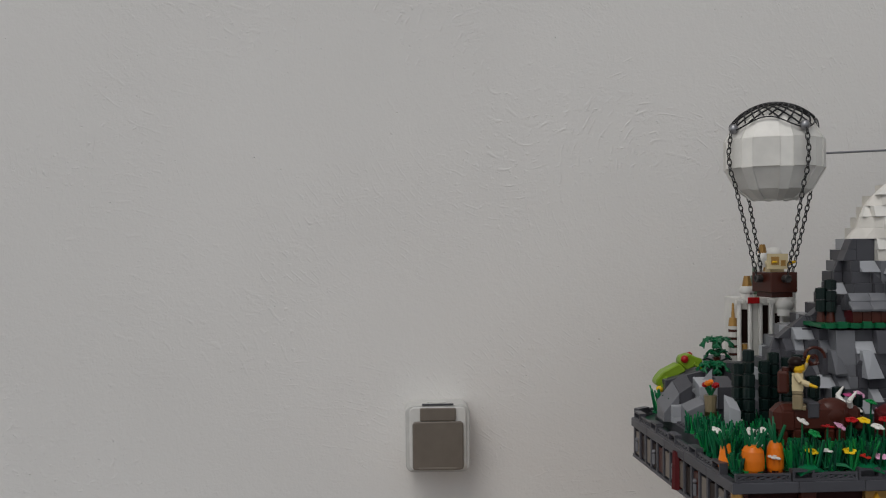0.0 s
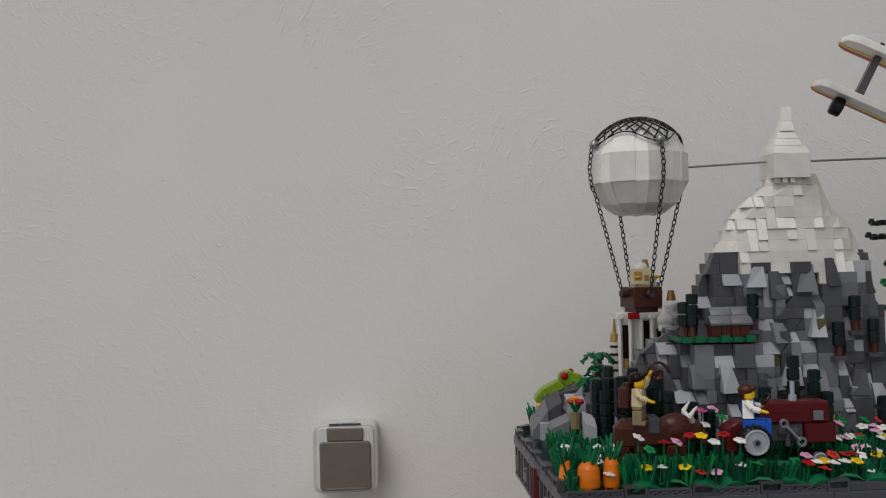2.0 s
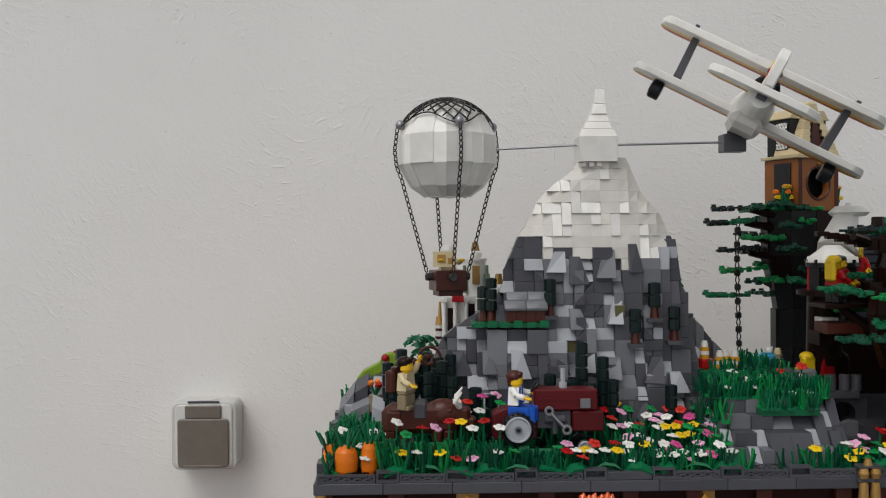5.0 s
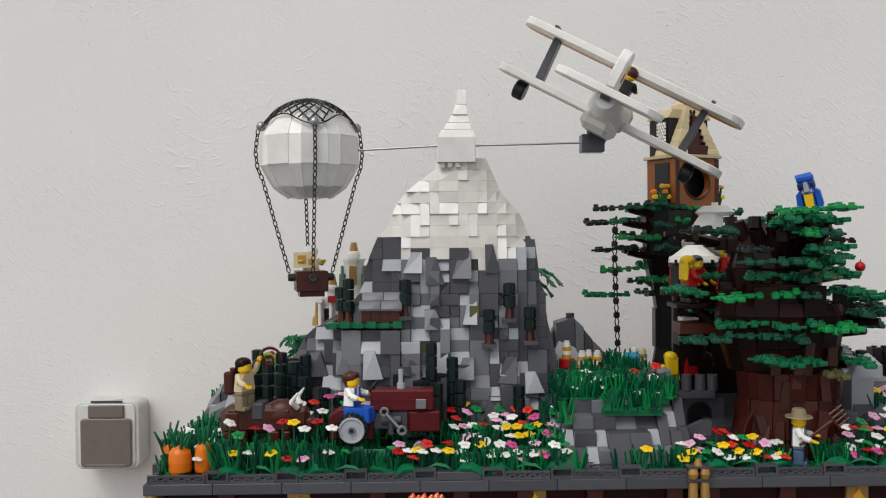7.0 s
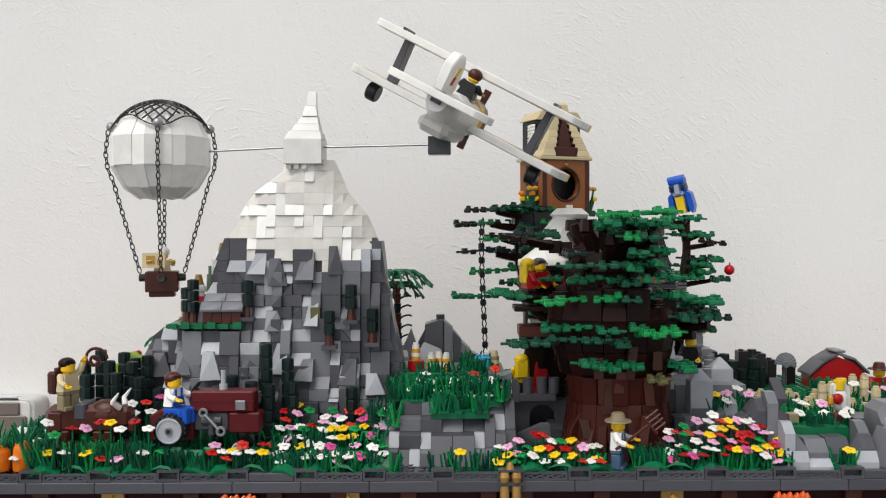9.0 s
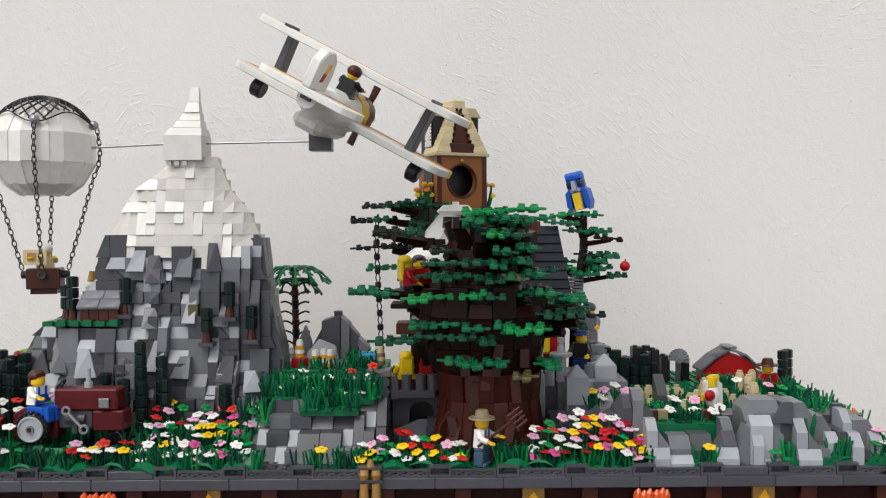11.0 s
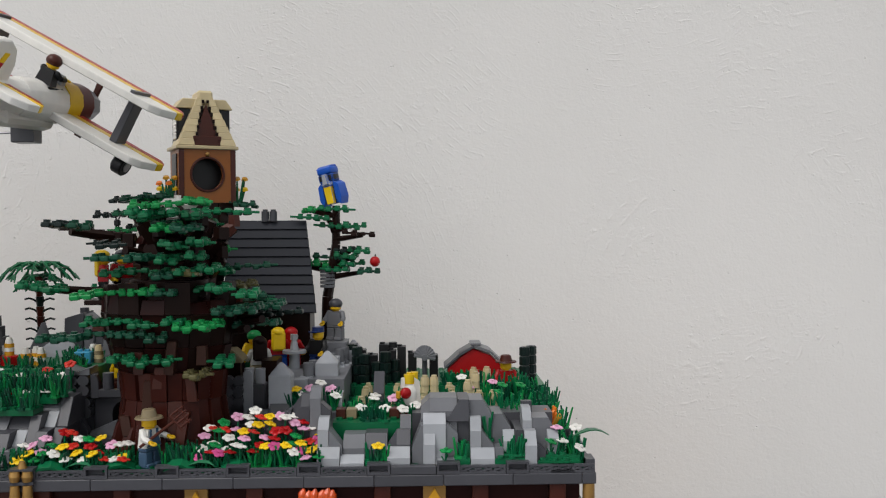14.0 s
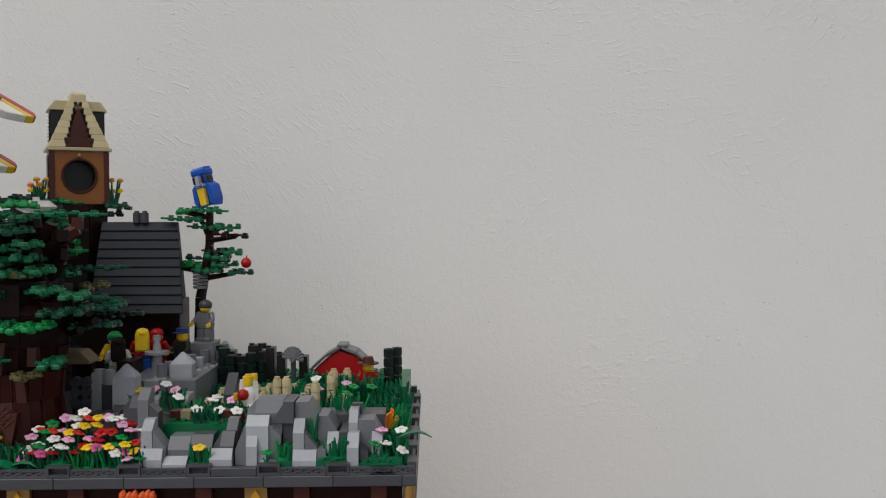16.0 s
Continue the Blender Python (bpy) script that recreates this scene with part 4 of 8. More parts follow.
# ---- small trees and the hut on the mountain ----
def pine(x, y, z, h, trunk=True, w=0.0062):
    t = thing("pine_tree", "tiny dark green toy pine" + (" on a red-brown stem" if trunk else " of stacked round bricks"), "tree", (x, y, z), rnd.uniform(0, 90), "pines on the mountain")
    z0 = 0
    if trunk:
        part("stem", shape("brown").rod((0, 0, 0), (0, 0, 0.0085), 0.0040, 0.0028, n=8), t, "reddish brown stem")
        z0 = 0.0085
    n = max(1, round((h - z0) / BR))
    for i in range(n):
        zz = z0 + (h - z0) * i / n
        hh = (h - z0) / n
        part("crown", shape("pine").rod((0, 0, zz + 0.0002), (0, 0, zz + hh * 0.94), w * 0.62, n=12).chamfered(-w * 0.62, w * 0.62, -w * 0.36, w * 0.36, zz + 0.0002, zz + hh * 0.93, 0.0006).chamfered(-w * 0.36, w * 0.36, -w * 0.62, w * 0.62, zz + 0.0004, zz + hh * 0.91, 0.0006), t)
    part("top_stud", shape("pine").stud(0, 0, h - 0.002), t)
    return t


SLOPE_PINES = [(0.3945, 0.7490, 0.3075, 0.030, True), (0.4795, 0.7475, 0.3050, 0.029, True), (0.4965, 0.7470, 0.2860, 0.028, True), (0.4625, 0.7360, 0.2850, 0.028, True), (0.3470, 0.7480, 0.3021, 0.036, True),
    (0.3405, 0.7370, 0.3021, 0.029, True)]
MEADOW_PINES = [(0.4156, 0.7180, 0.2450, 0.0437, False), (0.4322, 0.7180, 0.2400, 0.0372, False), (0.4380, 0.7080, 0.2320, 0.0290, False), (0.4060, 0.7060, 0.2320, 0.0290, False), (0.3900, 0.7120, 0.2350, 0.0300, False),
    (0.4200, 0.7060, 0.2300, 0.0290, False), (0.4840, 0.7100, 0.2350, 0.0210, False), (0.3800, 0.7020, 0.2320, 0.0260, False), (0.3320, 0.7110, 0.2330, 0.0220, False), (0.3440, 0.7060, 0.2330, 0.0170, False)]
OUTCROP_PINES = [(0.3060, 0.7250, 0.2340, 0.0400, False), (0.2960, 0.7190, 0.2330, 0.0330, False), (0.3150, 0.7170, 0.2330, 0.0300, False), (0.3030, 0.7400, 0.2330, 0.0420, False), (0.2930, 0.7440, 0.2330, 0.0460, False),
    (0.3130, 0.7420, 0.2330, 0.0440, False), (0.2830, 0.7380, 0.2330, 0.0400, False), (0.2730, 0.7460, 0.2330, 0.0480, False), (0.2620, 0.7410, 0.2330, 0.0380, False), (0.2680, 0.7320, 0.2330, 0.0300, False)]
for x, y, z, h, tr in SLOPE_PINES + MEADOW_PINES + OUTCROP_PINES:
    z_base = z
    if tr:
        y = face(x, z) - 0.0035 if z < 0.303 or x > 0.38 else 0.7470
        if z < 0.303 or x > 0.38:
            part("ledge", shape("dark_grey").box(x - 0.006 - AX, x + 0.006 - AX, y - 0.0050 - AY, y + 0.012 - AY, z - 0.0034 - 0.2103, z - 0.0001 - 0.2103), mountain)
    else:
        z_base = 0.2122 if y > 0.7205 and x < 0.34 else 0.2105 if y > 0.7205 else 0.2092
        h = z + h - z_base
    pine(x, y, z_base, h, tr, 0.0072)
part("green_ledge", shape("green").box(-0.1085, -0.046, -0.042, -0.008, 0.0886, 0.0917), mountain, "green plates under the hut")
for k in range(6):
    part("shrub_leaf", shape("green").box(-0.106 + k * 0.0105, -0.099 + k * 0.0105, -0.0450, -0.0421, 0.0884, 0.0926 + (k % 2) * 0.0012), mountain, "green leaf on the ledge")
hut = thing("mountain_hut", "tiny dark red mountain hut with a grey tiled roof", "hut", (0.3745, 0.7495, 0.3022))
part("wall", shape("dark_red").box(-0.0150, 0.0150, -0.0085, 0.0085, 0, 0.0098).bevel(0.0004), hut)
for k in range(4):
    part("plank", shape("brown").box(-0.0150 + k * 0.0076, -0.0080 + k * 0.0076, -0.0095, -0.0086, 0.0005, 0.0092), hut)
for row in range(2):
    for k in range(2):
        zz, yy = 0.0095 + row * 0.0066, -0.0115 + row * 0.0062
        x0 = -0.0168 + k * 0.0169 + (0.002 if row else 0)
        part("roof_tile", shape("mid_grey").block([Vector(p) for p in ((x0, yy, zz), (x0 + 0.0166, yy, zz), (x0, yy + 0.0070, zz + 0.0062), (x0 + 0.0166, yy + 0.0070, zz + 0.0062), (x0, yy - 0.0008, zz + 0.0022), (x0 + 0.0166, yy - 0.0008, zz + 0.0022), (x0, yy + 0.0062, zz + 0.0084), (x0 + 0.0166, yy + 0.0062, zz + 0.0084))]).bevel(0.0003), hut, "grey sloped roof tile")
part("roof_back", shape("dark_grey").block([Vector(p) for p in ((-0.0166, 0.0010, 0.0100), (0.0168, 0.0010, 0.0100), (-0.0166, 0.0100, 0.0098), (0.0168, 0.0100, 0.0098), (-0.0166, 0.0010, 0.0236), (0.0168, 0.0010, 0.0236), (-0.0166, 0.0100, 0.0140), (0.0168, 0.0100, 0.0140))]), hut)

for ob in [hut]:
    ob.matrix_basis = ob.matrix_basis @ Matrix.Diagonal((1.04, 1.0, 1.0, 1))

# ---- white palace behind the mountain ----
palace = thing("white_palace", "tiny white toy palace with gold spires and domes", "palace", (0.3360, 0.880, 0.2106))
part("foundation", shape("dark_grey").box(-0.046, 0.036, -0.030, 0.030, 0, 0.045), palace, "dark grey rock plinth")
part("main_block", shape("white").box(-0.028, 0.030, -0.014, 0.020, 0.0452, 0.105).bevel(0.0005), palace)
for k in range(6):
    x = -0.027 + k * 0.0104
    part("column", shape("white").rod((x, -0.0172, 0.0452), (x, -0.0172, 0.100), 0.0020, n=10).box(x - 0.0028, x + 0.0028, -0.0196, -0.0146, 0.100, 0.1035), palace)
for k, (x, z0, z1) in enumerate(((-0.0205, 0.062, 0.094), (-0.0010, 0.056, 0.098), (0.012, 0.060, 0.09))):
    part("tall_window", shape("dark_brown").box(x - 0.003, x + 0.003, -0.0150, -0.0142, z0, z1), palace, "dark window")
    part("gold_panel", shape("gold").rod((x - 0.0003, -0.0148, z0 - 0.008), (x - 0.0003, -0.0148, z0 - 0.001), 0.0026, n=8), palace, "pearl gold panel")
part("red_plaque", shape("red").box(-0.0195, -0.0085, -0.0212, -0.0195, 0.100, 0.106).bevel(0.0003), palace, "small red plaque")


def spire(x, y, z, r, h, hue, dome=True):
    if dome:
        part("dome", shape("white").ball((x, y, z), r * 1.25, 1, 1, 0.8, 14, 8), palace)
    part("drum", shape("white").rod((x, y, z - r * 1.5), (x, y, z - r * 0.2), r, n=14), palace)
    part("spire", shape(hue).rod((x, y, z + r * 0.7), (x, y, z + r * 0.7 + h), r * 0.85, r * 0.5, n=10), palace, hue.replace("_", " ") + " spire")


spire(-0.0165, -0.010, 0.112, 0.0058, 0.0100, "gold")
spire(0.0250, -0.010, 0.112, 0.0058, 0.0100, "gold")
spire(0.0165, -0.018, 0.098, 0.0066, 0.0030, "white")
part("centre_tower", shape("white").rod((0.0035, 0.002, 0.100), (0.0035, 0.002, 0.138), 0.0098, n=16).rod((0.0035, 0.002, 0.138), (0.0035, 0.002, 0.1405), 0.0112, n=16), palace)
part("gold_door", shape("gold").box(0.0000, 0.0070, -0.0105, -0.0080, 0.116, 0.134).bevel(0.0006), palace, "pearl gold arched door")
spire(0.0035, 0.002, 0.1440, 0.0052, 0.0085, "gold")
for x in (-0.0072, 0.0142):
    part("sage_turret", shape("sand_green").rod((x, -0.004, 0.108), (x, -0.004, 0.126), 0.0036, 0.0030, n=10).rod((x, -0.004, 0.126), (x, -0.004, 0.134), 0.0016, n=8), palace, "sand green turret")
part("flank_turret", shape("white").rod((-0.031, -0.012, 0.045), (-0.031, -0.012, 0.078), 0.0042, n=12), palace)
part("flank_spire", shape("gold").rod((-0.031, -0.012, 0.0782), (-0.031, -0.012, 0.086), 0.0046, 0.0036, n=12).rod((-0.031, -0.012, 0.086), (-0.031, -0.012, 0.100), 0.0018, 0.0010, n=8), palace, "pearl gold pointed spire")
for k in range(4):
    part("flank_band", shape("brown").rod((-0.031, -0.012, 0.050 + k * 0.0075), (-0.031, -0.012, 0.0525 + k * 0.0075), 0.0045, n=12), palace, "brown band")

# ---- lizard on the outcrop ----
lz = shape("lime")
lz.prism([(-0.0222, -0.0098), (-0.0160, -0.0018), (0.0, 0.0062), (0.0071, -0.0009), (-0.0071, -0.0089), (-0.0160, -0.0160), (-0.0222, -0.0142)], -0.0075, 0.0075)
lz.prism([(0.0001, 0.0063), (0.0018, 0.0124), (0.0107, 0.0151), (0.0169, 0.0115), (0.0231, 0.0098), (0.0222, 0.0053), (0.0072, -0.0008)], -0.0068, 0.0068)
lz.bevel(0.0012)
lz.use("red").ball((0.0053, -0.0066, 0.0100), 0.0038, u=12, v=8).ball((0.0135, 0.0055, 0.0125), 0.0030, u=10, v=8)
lz.use("yellow").ball((-0.0170, -0.0062, -0.0175), 0.0040, 1.3, 0.8, 0.8, 10, 6)
lz.use("lime").rod((-0.012, -0.0075, -0.006), (-0.0165, -0.0090, -0.016), 0.0018, n=7).rod((0.014, -0.0070, 0.006), (0.021, -0.0085, 0.0010), 0.0018, n=7)
whole("toy_chameleon", lz, "lime green toy chameleon with red eyes on grey rock", "toy chameleon", (0.2485, 0.862, 0.2490))
part("perch", shape("dark_grey").block([Vector((x * 0.024 - 0.006, y * 0.012 + 0.058, z + (0.012 if (z > 0 and x > 0) else 0))) for z in (0.0, 0.0285) for y in (-1, 1) for x in (-1, 1)]).bevel(0.0006), outcrop)

for row in ((0.2160, 0.2300, 0.794, 0.816, 0.2200, 0.2370, 0.008, M), (0.2302, 0.2420, 0.796, 0.816, 0.2370, 0.2440, 0.008, D), (0.2422, 0.2540, 0.800, 0.816, 0.2380, 0.2280, 0.006, D), (0.2500, 0.2600, 0.728, 0.740, 0.2370, 0.2330, 0.008, L), (0.2290, 0.2450, 0.772, 0.787, 0.2250, 0.2320, 0.004, M)):
    slope(outcrop, *row, 0.2123)

pot = thing("potted_flower", "small orange-blossomed toy plant in a tan pot", "plant", (0.2500, 0.772, 0.2330))
part("pot", shape("dark_tan").rod((0, 0, -0.008), (0, 0, 0.006), 0.0046, 0.0056, n=10), pot, "dark tan pot")
for k in range(5):
    q = Vector((math.cos(k * 1.3) * 0.005, math.sin(k * 1.3) * 0.004, 0.014 + 0.002 * (k % 2)))
    part("stem", shape("green").rod((0, 0, 0.005), q, 0.0010, n=5), pot)
    part("blossom", shape("orange" if k % 2 else "red").rod(q, q + Vector((0, -0.001, 0.002)), 0.0028, 0.0022, n=7), pot, "orange blossom")


# ---- palms and ferns ----
def palm(x, y, z, h, n, lean=0.0, size=0.022, name="palm_tree"):
    t = thing(name, "green toy palm with drooping fronds on a ringed stem", "palm", (x, y, z))
    for k in range(int(h / 0.0096)):
        a = k * 0.0096
        part("stem_segment", shape("brown" if k % 3 else "pine").rod((lean * a, 0, a), (lean * a, 0, a + 0.0094), 0.0030, 0.0038, n=9), t)
        if a > 0.01:
            s = shape("pine")
            for d in (-1, 1):
                pts = [Vector((lean * a + d * u * 0.014, -0.001, a + 0.003 + 0.006 * math.sin(u * 2.2) - 0.001)) for u in (0, 0.35, 0.7, 1.0)]
                s.tube(pts, 0.0010, 5)
            part("side_sprig", s, t, "dark green sprig")
    part("crown_boss", shape("green").rod((lean * h, 0, h), (lean * h, 0, h + 0.008), 0.0048, 0.004, n=10), t, "green crown")
    for k in range(n + n // 2):
        a = 2 * math.pi * k / n + 0.2
        low, size_k = (0.012, size * 0.75) if k >= n else (0, size)
        pts = [Vector((lean * h + math.cos(a) * size_k * u, math.sin(a) * size_k * u, h - low + 0.005 + 0.007 * math.sin(u * 2.4) - 0.48 * size * u * u)) for u in (0, 0.25, 0.5, 0.75, 1.0)]
        s = shape("green")
        for i, (p, q) in enumerate(zip(pts, pts[1:])):
            s.rod(p, q, 0.0021 - 0.0003 * i, 0.0018 - 0.0003 * i, n=6)
            for side in (-1, 1):
                d = Vector((-math.sin(a), math.cos(a), -0.25)) * side * 0.006 * (1 - 0.12 * i)
                s.rod((p + q) / 2, (p + q) / 2 + d + (q - p) * 0.5, 0.0016, 0.0007, n=5)
        part("frond", s, t, "arched green frond")
    return t


palm(0.5095, 0.899, 0.2104, 0.120, 12, -0.02, 0.036)
palm(0.2790, 0.850, 0.2122, 0.034, 7, 0.0, 0.015, "fern_palm")
palm(0.2870, 0.862, 0.2122, 0.056, 6, 0.0, 0.016, "fern_palm")
palm(0.6120, 0.892, 0.2104, 0.020, 6, 0.0, 0.014, "fern_palm")

# ---- the rod and what flies round the peak ----
ROD_Z = 0.449
BALLOON_Z = 0.4450
TH = radians(176.5)
bx, by = AX + 0.127 * math.cos(TH), AY + 0.127 * math.sin(TH)
px, py = AX - 0.1135 * math.cos(TH), AY - 0.1135 * math.sin(TH)
rods = shape("steel").rod((bx + 0.030 * -math.cos(TH), by, BALLOON_Z + 0.001), (AX - 0.015, AY, ROD_Z), 0.00095, n=8)
rods.rod((AX + 0.015, AY, ROD_Z), (px - 0.006, py, ROD_Z + 0.001), 0.00095, n=8)
whole("carrying_rod", rods, "thin steel rod through the mountain peak", "rod")

balloon = thing("hot_air_balloon", "white toy-brick balloon with a black net, iron chains and brown basket", "balloon", (bx, by, BALLOON_Z))
RB = 0.0432
LAT = [-64, -44, -16, 16, 45, 66, 84]


def at(la, lo, q):
    return Vector((math.cos(la) * math.cos(lo) * q, math.cos(la) * math.sin(lo) * q, math.sin(la) * q))


# eight broad fields, a narrow rib between each two
for i in range(len(LAT) - 1):
    for k in range(16):
        rib = k % 2
        mid = radians(14 + 22.5 * k)
        half = radians(7.4 if rib else 15.1)
        la0, la1 = radians(LAT[i] + 0.05), radians(LAT[i + 1] - 0.05)
        rr = RB * (1.024 if rib and i < 2 else 1.008 if rib else 1.026)
        drop = 0.0014 if i in (0, 1, 4, 5) and not rib else 0
        pts = [at(la, lo, q) for q in (rr - 0.006, rr - drop) for la in (la0, la1) for lo in (mid - half, mid + half)]
        sh = shape("white").block(pts).bevel(0.0002)
        sh.soft = 0.1
        part("panel" if not rib else "rib", sh, balloon)
part("core", shape("white").ball((0, 0, 0), RB - 0.0045, u=24, v=16).rod((0, 0, -RB * 0.90), (0, 0, -RB * 0.80), RB * 0.42, n=16), balloon)
net = shape("black")


def net_edge(lo):
    """The net hangs lowest at the four knobs."""
    c = abs(math.cos(2 * (lo - radians(14))))
    return radians(41 - 15 * c ** 2.2)


for k in range(22):
    for d in (-1, 1):
        pts, lo, la = [], 2 * math.pi * k / 22, radians(84)
        while la > net_edge(lo) and len(pts) < 30:
            pts.append(at(la, lo, RB * 1.05))
            la -= radians(4.5)
            lo += d * radians(4.5) * 0.8 / max(0.35, math.cos(la))
        if len(pts) > 1:
            net.tube(pts, 0.00075, 5)
for k in range(80):
    a, b = 2 * math.pi * k / 80, 2 * math.pi * (k + 1) / 80
    net.rod(at(net_edge(a), a, RB * 1.05), at(net_edge(b), b, RB * 1.05), 0.0007, n=4)
part("net", net, balloon, "black rope net draped over the top")


def chain(sh, pts, link=0.0036, thick=0.00055):
    """Links along a line of points, each turned a quarter from the last."""
    path = []
    for a, b in zip(pts, pts[1:]):
        n = max(1, round((Vector(b) - Vector(a)).length / (link * 1.45)))
        path += [(Vector(a).lerp(Vector(b), (i + 0.5) / n), (Vector(b) - Vector(a)).normalized()) for i in range(n)]
    for i, (c, d) in enumerate(path):
        o = d.orthogonal().normalized()
        o = o if i % 2 == 0 else d.cross(o)
        sh.ring(c, link * 0.48, thick, d, o, 10, 5, 1.9)
    return sh


BZ = -0.1085
for k in range(4):
    a = radians(14 + 90 * k)
    kx, ky = math.cos(a), math.sin(a)
    part("knob", shape("steel").ball((kx * RB * 0.94, ky * RB * 0.94, 0.0215), 0.0042, u=12, v=8), balloon, "grey knob")
    surf = [(kx * RB * 0.96 * c, ky * RB * 0.96 * c, z) for c, z in ((1.04, 0.019), (1.10, 0.0), (1.06, -0.014), (0.96, -0.024))]
    part("chain", chain(shape("iron"), surf + [(kx * 0.0185, ky * 0.0185, BZ + 0.006)]), balloon, "dark iron chain")
bk = thing("basket", "dark brown square balloon basket with round grey pegs", "basket")
bk.parent = balloon
bk.matrix_basis = pose(0.0, 0, BZ, 0, 0, 14)
del bk["category"]
part("basket_wall", shape("brown").box(-0.0135, 0.0135, -0.0135, 0.0135, -0.0105, 0.0070).bevel(0.0007).box(-0.0105, 0.0105, -0.0105, 0.0105, -0.0148, -0.0105), bk)
for k in range(4):
    a = radians(90 * k)
    part("peg", shape("iron").rod((math.cos(a) * 0.0130, math.sin(a) * 0.0130, 0.0015), (math.cos(a) * 0.0185, math.sin(a) * 0.0185, 0.0015), 0.0034, n=10).ring((math.cos(a) * 0.0185, math.sin(a) * 0.0185, 0.0015), 0.0026, 0.0010, (-math.sin(a), math.cos(a), 0), (0, 0, 1), 10, 5), bk, "dark grey round peg")

# ---- the biplane: nose along +y of its own, banked ----
plane = thing("toy_biplane", "white toy biplane with red and yellow wing edges and grey struts", "plane", (px, py, ROD_Z))
FLY = pose(0.0175, -0.004, 0.0325, 2, 28.5, -13)
HULL = FLY @ pose(0, 0, -0.0070)
part("mount", shape("dark_grey").chamfered(-0.0095, 0.0095, -0.008, 0.008, -0.0075, 0.0075, 0.0006), plane, "dark grey mounting block")
part("mount_pin", shape("black").rod((0.000, 0, 0.0075), (0.004, 0, 0.0180), 0.0048, n=8), plane, "black pin")


def wing(span, c0, c1, z, name, tip=0.012, t=0.0064):
    """Three strips: red nose edge, yellow, white; tips cut."""
    y2, y1 = c1, c0
    edges = (y1, y1 + (y2 - y1) * 0.56, y1 + (y2 - y1) * 0.78, y2)
    w = part(name, shape("white").prism([(-span / 2 + 0.004, y1 + tip * 0.5), (-span / 2 + tip, y1), (span / 2 - tip, y1), (span / 2 - 0.004, y1 + tip * 0.5), (span / 2, edges[1]), (-span / 2, edges[1])], z, z + t, "z").bevel(0.0007), plane, m=FLY)
    part("yellow_strip", shape("yellow").prism([(-span / 2, edges[1] + 0.0001), (span / 2, edges[1] + 0.0001), (span / 2, edges[2]), (-span / 2, edges[2])], z, z + t, "z").bevel(0.0006), w, "yellow wing strip")
    part("red_strip", shape("red").prism([(-span / 2, edges[2] + 0.0001), (span / 2, edges[2] + 0.0001), (span / 2 - 0.002, y2 - 0.005), (span / 2 - 0.008, y2), (-span / 2 + 0.008, y2), (-span / 2 + 0.002, y2 - 0.005)], z, z + t, "z").bevel(0.0009), w, "red wing nose edge")
    return w


wing(0.205, -0.006, 0.038, 0.029, "upper_wing")
wing(0.212, -0.006, 0.036, -0.0155, "lower_wing")
part("engine_cowl", shape("mid_grey").rod((0, 0.046, 0.002), (0, 0.062, 0.002), 0.0165, 0.0125, n=8), plane, "grey engine cowl", HULL)
part("fuselage_red", shape("dark_red").rod((0, 0.030, 0.002), (0, 0.0459, 0.002), 0.0175, 0.0170, n=12), plane, "red fuselage band", HULL)
part("fuselage_yellow", shape("yellow").rod((0, 0.012, 0.002), (0, 0.0299, 0.002), 0.0175, n=12), plane, "yellow fuselage band", HULL)
part("fuselage_white", shape("white").rod((0, -0.035, 0.000), (0, 0.0119, 0.000), 0.0160, 0.0185, n=12).rod((0, -0.070, 0.004), (0, -0.0351, 0.000), 0.0090, 0.0158, n=12).bevel(0.0006), plane, m=HULL)
part("belly", shape("warm_white").chamfered(-0.0135, 0.0135, -0.052, 0.011, -0.0225, -0.008, 0.005), plane, m=HULL)
part("tail_block", shape("dark_grey").box(-0.004, 0.004, -0.0745, -0.0700, 0.002, 0.009), plane, m=HULL)
tl = part("tailplane", shape("white").prism([(-0.044, -0.0745), (-0.034, -0.082), (0.034, -0.082), (0.044, -0.0745), (0.046, -0.064), (-0.046, -0.064)], 0.0055, 0.0115, "z").bevel(0.0006), plane, m=HULL)
part("yellow_strip", shape("yellow").prism([(-0.046, -0.0639), (0.046, -0.0639), (0.044, -0.058), (-0.044, -0.058)], 0.0055, 0.0115, "z").bevel(0.0005), tl, "yellow tail strip")
part("red_strip", shape("red").prism([(-0.044, -0.0579), (0.044, -0.0579), (0.036, -0.053), (-0.036, -0.053)], 0.0055, 0.0115, "z").bevel(0.0005), tl, "red tail edge")
fin = part("fin", shape("white").prism([(-0.082, 0.0117), (-0.052, 0.0117), (-0.051, 0.026), (-0.055, 0.038), (-0.064, 0.044), (-0.076, 0.043), (-0.084, 0.034)], -0.0042, 0.0042, "x").bevel(0.0012), plane, m=HULL)
